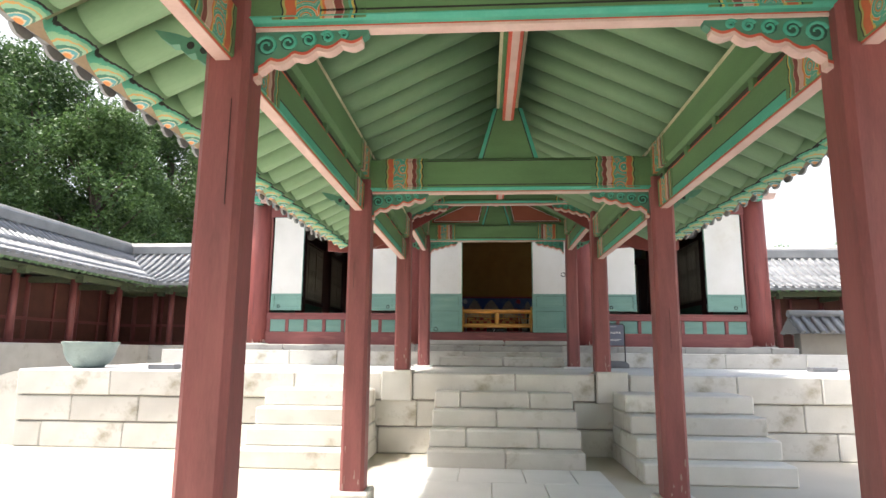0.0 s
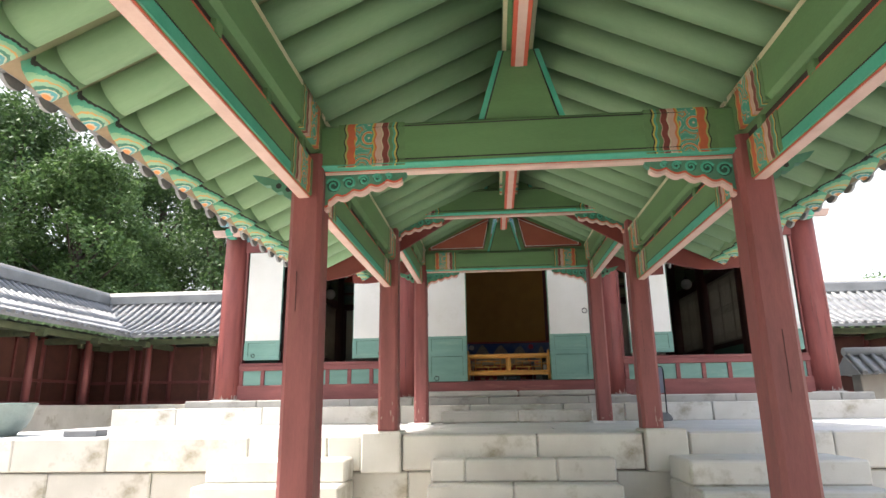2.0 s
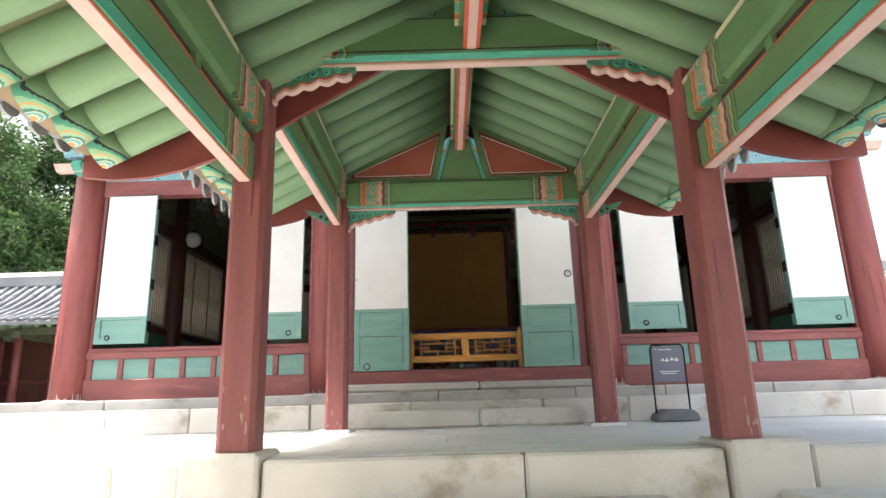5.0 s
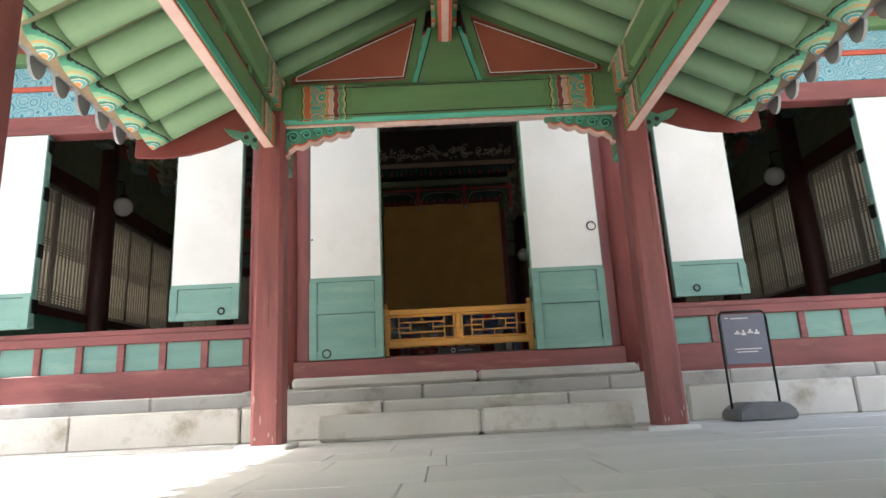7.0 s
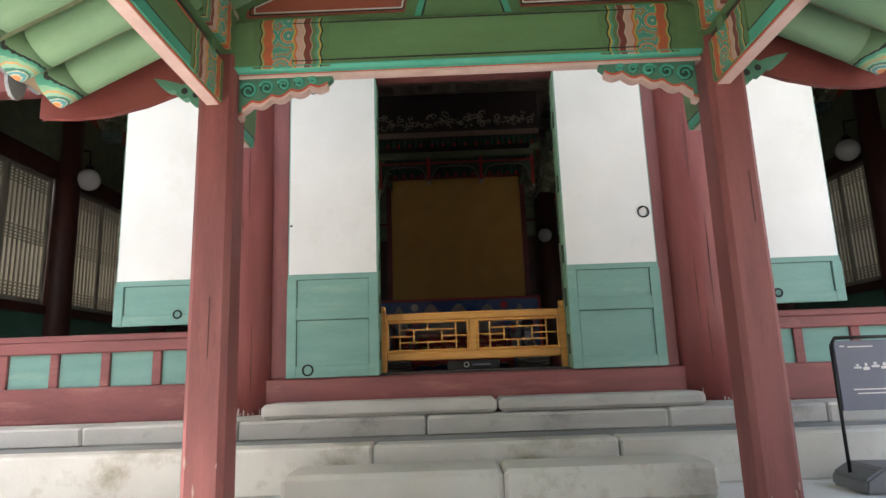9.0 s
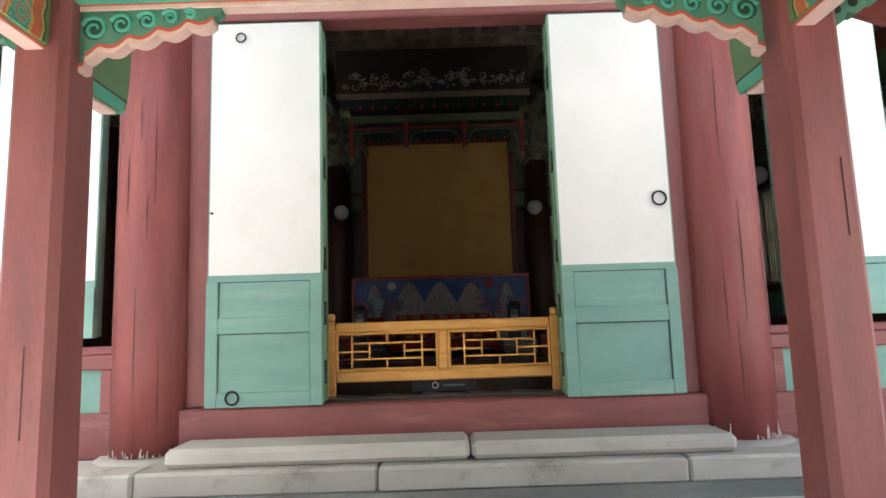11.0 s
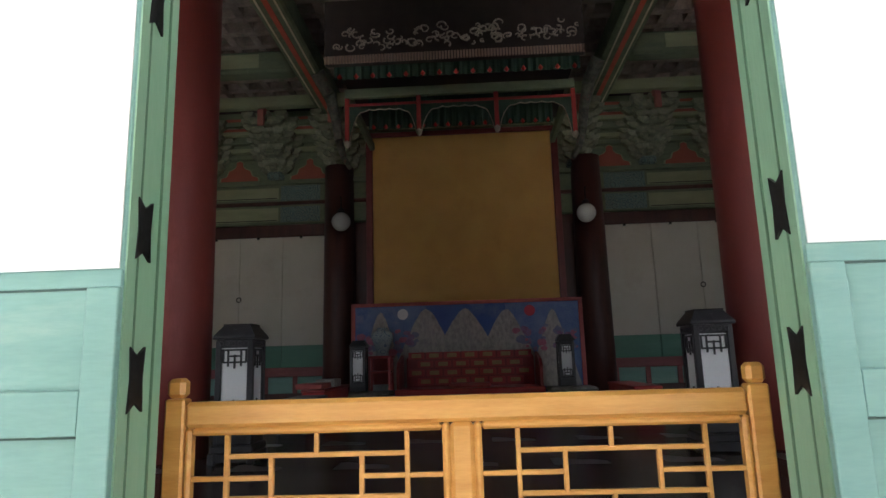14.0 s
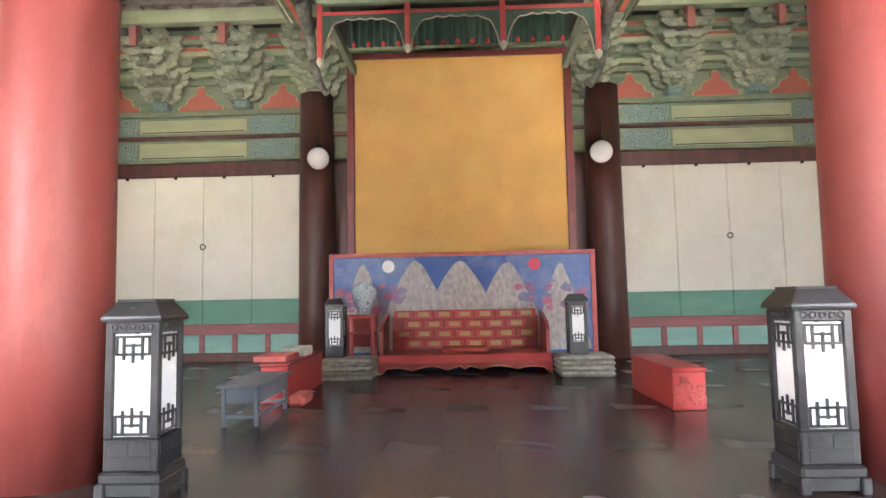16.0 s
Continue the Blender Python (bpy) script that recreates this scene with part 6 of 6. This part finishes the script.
# dragon-tail struts either side of the canopy
for s, xx in ((-1, -1.62), (1, 2.08)):
    stt = thing("carved_strut", (xx, 22.6, 5.6), "dark carved strut curling down beside the canopy", "bracket", "canopy struts")
    pts = [(xx + s * 0.25, 22.0, 6.95), (xx + s * 0.12, 22.2, 6.7), (xx + s * 0.08, 22.5, 6.4), (xx + s * 0.06, 22.6, 6.1), (xx - s * 0.02, 22.6, 5.8), (xx - s * 0.14, 22.5, 5.6)]
    for i, (p, q) in enumerate(zip(pts, pts[1:])):
        r0 = 0.11 - 0.015 * i
        part("section", rod(bmesh.new(), p, q, r0, r0 - 0.015, 9), M_strut, stt)


def globe(x, y, z, top, wall):
    g = thing("globe_lamp", (x, y, z), "unlit white glass globe lamp on a rod", "lamp", "globe lamps")
    part("globe", lathe(bmesh.new(), [(0.165 * math.sin(a), -0.165 * math.cos(a)) for a in [math.pi * i / 14 for i in range(15)]], (x, y, z), 22), M_glass, g)
    part("cap", lathe(bmesh.new(), [(0.06, 0.0), (0.06, 0.05), (0.03, 0.08)], (x, y, z + 0.155), 14), M_iron, g)
    part("rod", rod(bmesh.new(), (x, y, z + 0.2), (x, y, top), 0.012), M_iron, g)
    part("arm", rod(bmesh.new(), (x, y, top), wall, 0.014), M_iron, g)


M_glass = material("white_opal_glass", (0.62, 0.62, 0.6), (0.68, 0.68, 0.66), 0.15, 3, 20, 0.0)
globe(-1.877, 23.7, 5.03, 5.45, (-1.98, 24.0, 5.6))
globe(2.32, 23.7, 5.02, 5.45, (2.42, 24.0, 5.6))
globe(-5.2, 21.3, 5.0, 5.45, (-5.6, 21.3, 5.5))
globe(5.95, 21.3, 5.0, 5.45, (6.4, 21.3, 5.5))
globe(-5.35, 18.3, 5.0, 5.45, (-5.6, 18.3, 5.5))
globe(6.05, 18.3, 5.0, 5.45, (6.4, 18.3, 5.5))

# ---- yellow barrier in the doorway ----
fe = thing("wooden_barrier", (CX, 15.34, HALL), "varnished yellow wooden lattice barrier in the doorway", "barrier")
FX0, FX1, FZ0, FZ1, FY = -0.605, 1.145, 2.10, 2.545, 15.34
for xa in (FX0, FX1 - 0.06):
    pst = part("post", cuboid(bmesh.new(), (xa, FY - 0.028, HALL - 0.002), (xa + 0.06, FY + 0.028, FZ1 + 0.01), 0.006), M_fence, fe)
    part("post_cap", cuboid(bmesh.new(), (xa + 0.003, FY - 0.026, FZ1 + 0.012), (xa + 0.057, FY + 0.026, FZ1 + 0.07), 0.012), M_fence, pst)
box("top_rail", (FX0 + 0.06, FY - 0.026, FZ1 - 0.075), (FX1 - 0.06, FY + 0.026, FZ1), M_fence, fe, 0.012)
box("bottom_rail", (FX0 + 0.06, FY - 0.026, FZ0), (FX1 - 0.06, FY + 0.026, FZ0 + 0.08), M_fence, fe, 0.012)
mx = (FX0 + FX1) / 2
box("middle_post", (mx - 0.035, FY - 0.025, FZ0 + 0.08), (mx + 0.035, FY + 0.025, FZ1 - 0.075), M_fence, fe, 0.012)
for a, b2 in ((FX0 + 0.06, mx - 0.035), (mx + 0.035, FX1 - 0.06)):
    lw, lz0, lz1 = b2 - a, FZ0 + 0.08, FZ1 - 0.075
    lh = lz1 - lz0
    st_ = 0.022
    for lo, hi in (((a, FY - 0.022, lz0), (a + st_, FY + 0.018, lz1)), ((b2 - st_, FY - 0.022, lz0), (b2, FY + 0.018, lz1)), ((a + st_, FY - 0.022, lz0), (b2 - st_, FY + 0.018, lz0 + st_)), ((a + st_, FY - 0.022, lz1 - st_), (b2 - st_, FY + 0.018, lz1))):
        box("inner_frame", lo, hi, M_fence, fe, 0.008)
    X = lambda u: a + st_ + u * (lw - 2 * st_)
    Z = lambda v: lz0 + st_ + v * (lh - 2 * st_)
    t_ = 0.007
    for u, v0, v1 in ((0.14, 0, 1), (0.86, 0, 1), (0.32, 0.27, 0.75), (0.68, 0.27, 0.75), (0.5, 0.75, 1.0), (0.5, 0.0, 0.27)):
        box("lattice_bar", (X(u) - t_, FY - 0.012, Z(v0)), (X(u) + t_, FY + 0.006, Z(v1)), M_fence, fe, 0.002)
    for v, u0, u1 in ((0.75, 0.14, 0.86), (0.27, 0.14, 0.86), (0.5, 0.0, 0.32), (0.5, 0.68, 1.0)):
        box("lattice_bar", (X(u0), FY - 0.011, Z(v) - t_), (X(u1), FY + 0.005, Z(v) + t_), M_fence, fe, 0.002)

np_ = thing("floor_plate", (0.27, 15.5, HALL), "small dark plate with a pale mark on the sill", "sign")
plate = box("plate", (0.02, 15.45, HALL + 0.001), (0.52, 15.47, HALL + 0.09), M_black, np_, 0.003)
part("mark", ring_pull(bmesh.new(), (0.2, 15.448, HALL + 0.05), 0.022, 0.004, 14, 5), M_moon, plate)
box("print", (0.26, 15.447, HALL + 0.04), (0.43, 15.451, HALL + 0.055), M_bluetab, plate, 0)

# ---- loose things outside ----
sg_ = thing("sign_stand", (2.75, 13.6, PLAT), "grey notice board in a black tube stand", "sign")
M_sign = material("dark_grey_sign_board", (0.13, 0.14, 0.19), (0.155, 0.165, 0.215), 0.4, 3, 40, 0.02)
M_base = material("dark_grey_plastic", (0.14, 0.145, 0.155), (0.19, 0.195, 0.205), 0.5, 5, 80, 0.1)
sx0, sx1, sy = 2.54, 2.96, 13.6
b_ = bmesh.new()
pts = [(sx0, sy, PLAT + 0.06), (sx0, sy, 2.08), (sx0 + 0.03, sy, 2.13), (sx1 - 0.03, sy, 2.13), (sx1, sy, 2.08), (sx1, sy, PLAT + 0.06)]
for p, q in zip(pts, pts[1:]):
    rod(b_, p, q, 0.011, 0.011, 8)
part("tube_frame", b_, M_iron, sg_)
bdp = box("board", (sx0 + 0.015, sy - 0.008, 1.67), (sx1 - 0.015, sy + 0.008, 2.11), M_sign, sg_, 0.003)
b_ = bmesh.new()
for z_, xa, xb in ((2.075, 0.05, 0.08), (2.07, 0.1, 0.26), (1.8, 0.1, 0.34), (1.775, 0.12, 0.3)):
    cuboid(b_, (sx0 + xa, sy - 0.0105, z_ - 0.004), (sx0 + xb, sy - 0.007, z_ + 0.004))
for xa, zz, w_, h_ in ((0.12, 1.93, 0.05, 0.03), (0.18, 1.92, 0.04, 0.045), (0.235, 1.935, 0.05, 0.035), (0.295, 1.925, 0.045, 0.04)):
    cuboid(b_, (sx0 + xa, sy - 0.0105, zz), (sx0 + xa + w_, sy - 0.007, zz + h_ * 0.45))
    cuboid(b_, (sx0 + xa + w_ * 0.3, sy - 0.0105, zz + h_ * 0.5), (sx0 + xa + w_ * 0.7, sy - 0.007, zz + h_))
part("print", b_, M_moon, bdp)
ol = [(2.50, PLAT + 0.0), (3.0, PLAT + 0.0), (3.0, PLAT + 0.07), (2.92, PLAT + 0.14), (2.62, PLAT + 0.145), (2.51, PLAT + 0.08)]
bs = prism(bmesh.new(), [(a, c + 0.003) for a, c in ol], 13.4, 13.75)
bmesh.ops.bevel(bs, geom=list(bs.edges), offset=0.015, segments=2, affect="EDGES")
part("weight_base", bs, M_base, sg_)

bas = thing("water_basin", (-6.7, 10.3, PLAT), "wide pale green-grey basin on the platform", "basin")
M_basin = material("verdigris_glaze", (0.22, 0.28, 0.26), (0.3, 0.36, 0.33), 0.55, 4, 40, 0.2, worn=(0.18, 0.22, 0.2))
part("bowl", lathe(bmesh.new(), [(0.24, 0.0), (0.25, 0.03), (0.33, 0.1), (0.39, 0.22), (0.415, 0.36), (0.44, 0.40), (0.45, 0.425), (0.43, 0.43), (0.40, 0.40), (0.36, 0.2), (0.2, 0.08), (0.0, 0.07)], (-6.75, 10.3, PLAT), 36), M_basin, bas)
for xx, yy in ((-5.2, 9.9), (6.3, 12.3)):
    lv = thing("iron_drain_box", (xx, yy, PLAT), "low dark iron box on the platform", "box")
    part("body", cuboid(bmesh.new(), (xx - 0.22, yy - 0.12, PLAT + 0.001), (xx + 0.22, yy + 0.12, PLAT + 0.08), 0.01), M_base, lv)

# ---- side buildings ----
M_wall = material("brown_red_boards", (0.12, 0.045, 0.035), (0.17, 0.065, 0.05), 0.7, 3, 40, 0.2)
M_plast = material("grey_plaster", (0.34, 0.31, 0.27), (0.42, 0.39, 0.34), 0.9, 2, 50, 0.2)


def side_range(name, length, m, label):
    """A long low range with posts, boarded bays and a tiled roof; built along +x from the origin, its front towards -y, floor at 0."""
    e = thing(name, (0, 0, 0), label, "building", "side ranges")
    box("base", (-0.6, -0.7, -1.7), (length, 4.6, 0.0), M_stone, e, 0.02)
    n_ = int(length / 2.4)
    w = length / n_
    for i in range(n_ + 1):
        x_ = i * w
        part("post", rod(bmesh.new(), (x_, 0, 0), (x_, 0, 2.05), 0.11, 0.105, 12), M_red, e)
        part("rear_post", rod(bmesh.new(), (x_, 1.6, 0), (x_, 1.6, 2.2), 0.11, 0.105, 8), M_red, e)
        box("bearer", (x_ - 0.07, -0.35, 1.95), (x_ + 0.07, 1.6, 2.15), M_olive, e, 0.01)
    for i in range(n_):
        x_ = i * w
        box("boarding", (x_ + 0.1, 1.56, 0.12), (x_ + w - 0.1, 1.62, 2.1), M_wall, e, 0.004)
        box("sill", (x_, 1.5, 0.0), (x_ + w, 1.66, 0.14), M_redh, e, 0.004)
        box("rail", (x_, 1.5, 0.75), (x_ + w, 1.6, 0.85), M_redh, e, 0.004)
        box("upright", (x_ + w / 2 - 0.04, 1.5, 0.14), (x_ + w / 2 + 0.04, 1.58, 2.1), M_redh, e, 0.004)
    box("eave_beam", (-0.3, -0.09, 2.05), (length, 0.09, 2.25), M_olive, e, 0.01)
    box("rear_wall", (-0.3, 4.2, 0), (length, 4.4, 2.6), M_plast, e, 0.01)
    b_ = bmesh.new()
    k_ = int(length / 0.33)
    for i in range(k_):
        x_ = (i + 0.5) * length / k_
        rod(b_, (x_, -0.85, 2.2), (x_, 1.8, 3.3), 0.065, 0.065, 7)
    tagged(part("rafter_row", b_, M_raft, e), kind="stuff")
    # curved tiled slopes
    prof = [(-1.0, 2.3), (-0.4, 2.5), (0.4, 2.86), (1.2, 3.34), (1.9, 3.85)]
    full = prof + [(3.8 - y_, z_) for y_, z_ in reversed(prof[:-1])]
    ol = full + [(y_, z_ - 0.09) for y_, z_ in reversed(full)]
    part("tile_bed", prism_x(bmesh.new(), ol, -1.0, length + 1.0), M_tile, e)
    b_ = bmesh.new()
    k_ = int((length + 2.0) / 0.30)
    for i in range(k_ + 1):
        x_ = -1.0 + i * (length + 2.0) / k_
        for p, q in zip(full, full[1:]):
            rod(b_, (x_, p[0], p[1] + 0.02), (x_, q[0], q[1] + 0.02), 0.075, 0.075, 6)
    tagged(part("tile_ribs", b_, M_tile, e), kind="stuff")
    part("ridge_tiles", cuboid(bmesh.new(), (-1.0, 1.72, 3.8), (length + 1.0, 2.08, 4.2), 0.05), M_tile, e)
    part("ridge_cap", rod(bmesh.new(), (-1.0, 1.9, 4.22), (length + 1.0, 1.9, 4.22), 0.1, 0.1, 10), M_stone2, e)
    e.matrix_basis = m
    return e


side_range("side_range", 40.0, pose(-13.3, -16.0, 1.65, 0, 0, 90), "long low range with red posts and grey tiled roof")
side_range("side_range", 9.6, pose(-17.0, 23.2, 1.65, 0, 0, 0), "low range behind the hall with a grey tiled roof")
side_range("side_range", 22.0, pose(8.8, 24.6, 1.65, 0, 0, 0), "low range with a grey tiled roof beyond the hall")
side_range("side_range", 40.0, pose(16.0, 24.0, 1.65, 0, 0, -90), "long low range across the court with a tiled roof")

cw = thing("courtyard_wall", (11, 18.5, 0), "low plastered wall with a tiled coping", "wall", "courtyard walls")
box("wall_body", (8.9, 18.3, 0), (16, 18.7, 2.1), M_plast, cw, 0.02)
part("coping", prism_x(bmesh.new(), [(17.95, 2.1), (19.05, 2.1), (18.5, 2.55)], 8.7, 16), M_tile, cw)
b_ = bmesh.new()
for i in range(27):
    xx = 8.8 + i * 0.27
    rod(b_, (xx, 17.9, 2.12), (xx, 18.5, 2.6), 0.07, 0.07, 6)
    rod(b_, (xx, 18.5, 2.6), (xx, 19.1, 2.12), 0.07, 0.07, 6)
tagged(part("coping_ribs", b_, M_tile, cw), kind="stuff")
part("coping_ridge", rod(bmesh.new(), (8.7, 18.5, 2.66), (16, 18.5, 2.66), 0.11, 0.11, 8), M_tile, cw)
gt = thing("rear_gate_wall", (0, -17, 0), "plain plastered wall with a tiled top behind the court", "wall", "courtyard walls")
box("wall_body", (-13, -17.2, 0), (16, -16.8, 3.2), M_plast, gt, 0.02)
part("coping", prism_x(bmesh.new(), [(-17.6, 3.2), (-16.4, 3.2), (-17.0, 3.7)], -13.2, 16.2), M_tile, gt)

# ---- trees ----
M_bark = material("grey_brown_bark", (0.06, 0.045, 0.035), (0.1, 0.08, 0.06), 0.9, 4, 30, 0.6)


def leaf_material(name, a, b):
    m = bpy.data.materials.new(name)
    m.use_nodes = True
    n, l = m.node_tree.nodes, m.node_tree.links
    bsdf = n["Principled BSDF"]
    geo = n.new("ShaderNodeNewGeometry")
    ramp = n.new("ShaderNodeValToRGB")
    ramp.color_ramp.elements[0].color, ramp.color_ramp.elements[1].color = (*a, 1), (*b, 1)
    l.new(geo.outputs["Random Per Island"], ramp.inputs[0])
    l.new(ramp.outputs[0], bsdf.inputs["Base Color"])
    bsdf.inputs["Roughness"].default_value = 0.55
    tr, mx_ = n.new("ShaderNodeBsdfTranslucent"), n.new("ShaderNodeMixShader")
    l.new(ramp.outputs[0], tr.inputs[0])
    mx_.inputs[0].default_value = 0.3
    l.new(bsdf.outputs[0], mx_.inputs[1])
    l.new(tr.outputs[0], mx_.inputs[2])
    l.new(mx_.outputs[0], n["Material Output"].inputs[0])
    return m


M_leaf = leaf_material("broad_green_leaves", (0.06, 0.12, 0.036), (0.16, 0.26, 0.085))
M_leaf2 = leaf_material("dark_green_leaves", (0.04, 0.08, 0.028), (0.105, 0.18, 0.058))


def tree(name, height, spread, seed, mat, label, clumps=60, per=95):
    r = random.Random(seed)
    e = thing(name, (0, 0, 0), label, "tree", "trees beyond the wall")
    b_ = bmesh.new()
    h0 = height * 0.38
    rod(b_, (0, 0, -0.2), (0.1, 0.05, h0), height * 0.028, height * 0.018, 10)
    rod(b_, (0.1, 0.05, h0), (0.0, 0.2, height * 0.8), height * 0.018, height * 0.005, 8)
    centres = []
    for i in range(clumps):
        a, u = r.uniform(0, 2 * math.pi), r.random() ** 0.6
        zz = r.uniform(0.22, 1.0)
        rad = spread * u * math.sin(math.pi * min(1, (zz - 0.12) ** 0.75)) * r.uniform(0.8, 1.15)
        centres.append(Vector((rad * math.cos(a), rad * math.sin(a), zz * height)))
    for c in centres[::4]:
        base = Vector((0.05, 0.05, min(c.z * 0.75, height * 0.7)))
        rod(b_, base, c, height * 0.007, height * 0.002, 5)
    part("trunk", b_, M_bark, e)
    verts, faces = [], []
    for c in centres:
        cr = height * r.uniform(0.05, 0.1)
        for k_ in range(per):
            d = Vector((r.gauss(0, 1), r.gauss(0, 1), r.gauss(0, 0.75))).normalized() * cr * (0.55 + 0.5 * r.random())
            p = c + d
            q = Euler((r.uniform(-1.1, 1.1), r.uniform(-1.1, 1.1), r.uniform(0, 6.28))).to_matrix()
            w, h = r.uniform(0.045, 0.09), r.uniform(0.08, 0.145)
            i0 = len(verts)
            for lx, ly in ((-w * 0.2, -h), (w, -h * 0.1), (w * 0.15, h), (-w, 0.1 * h)):
                verts.append(p + q @ Vector((lx, ly, 0)))
            faces.append((i0, i0 + 1, i0 + 2, i0 + 3))
    me = bpy.data.meshes.new("crown")
    me.from_pydata(verts, [], faces)
    me.materials.append(mat)
    cr_ = new("crown", me)
    cr_.parent = e
    return e


t1 = tree("broadleaf_tree", 15.0, 5.0, 1, M_leaf, "tall leafy green tree behind the side range", 80, 400)
t2 = tree("broadleaf_tree", 17.0, 5.2, 2, M_leaf2, "tall dark green tree behind the side range", 88, 400)
t3 = tree("broadleaf_tree", 11.0, 4.2, 3, M_leaf, "rounded leafy tree beyond the roofs", 66, 300)
t1.matrix_basis = pose(-22.5, 21.0, 0)
t2.matrix_basis = pose(-24.0, 30.0, 0, 0, 0, 40)
t3.matrix_basis = pose(-19.5, 33.0, 0)
for src, x_, y_, a, s in ((t2, -16.0, 36.0, 120, 0.95), (t1, -28.5, 24.5, 75, 1.1), (t2, -30.0, 34.0, 10, 1.15), (t1, -12.0, 40.0, 200, 0.9), (t2, -22.0, 40.0, 260, 1.1), (t1, -19.0, 28.0, 300, 0.85), (t2, -27.0, 15.0, 150, 0.9), (t1, -36.0, 28.0, 30, 1.2), (t2, -8.0, 44.0, 80, 0.9),
                          (t3, 20.0, 46.0, 20, 0.85), (t3, 25.0, 44.0, 160, 0.8), (t3, 15.5, 48.0, 260, 0.8), (t3, 30.0, 42.0, 80, 0.85), (t3, 36.0, 40.0, 200, 0.9)):
    c = copy_thing(src, pose(x_, y_, 0, 0, 0, a))
    c.scale = (s, s, s)
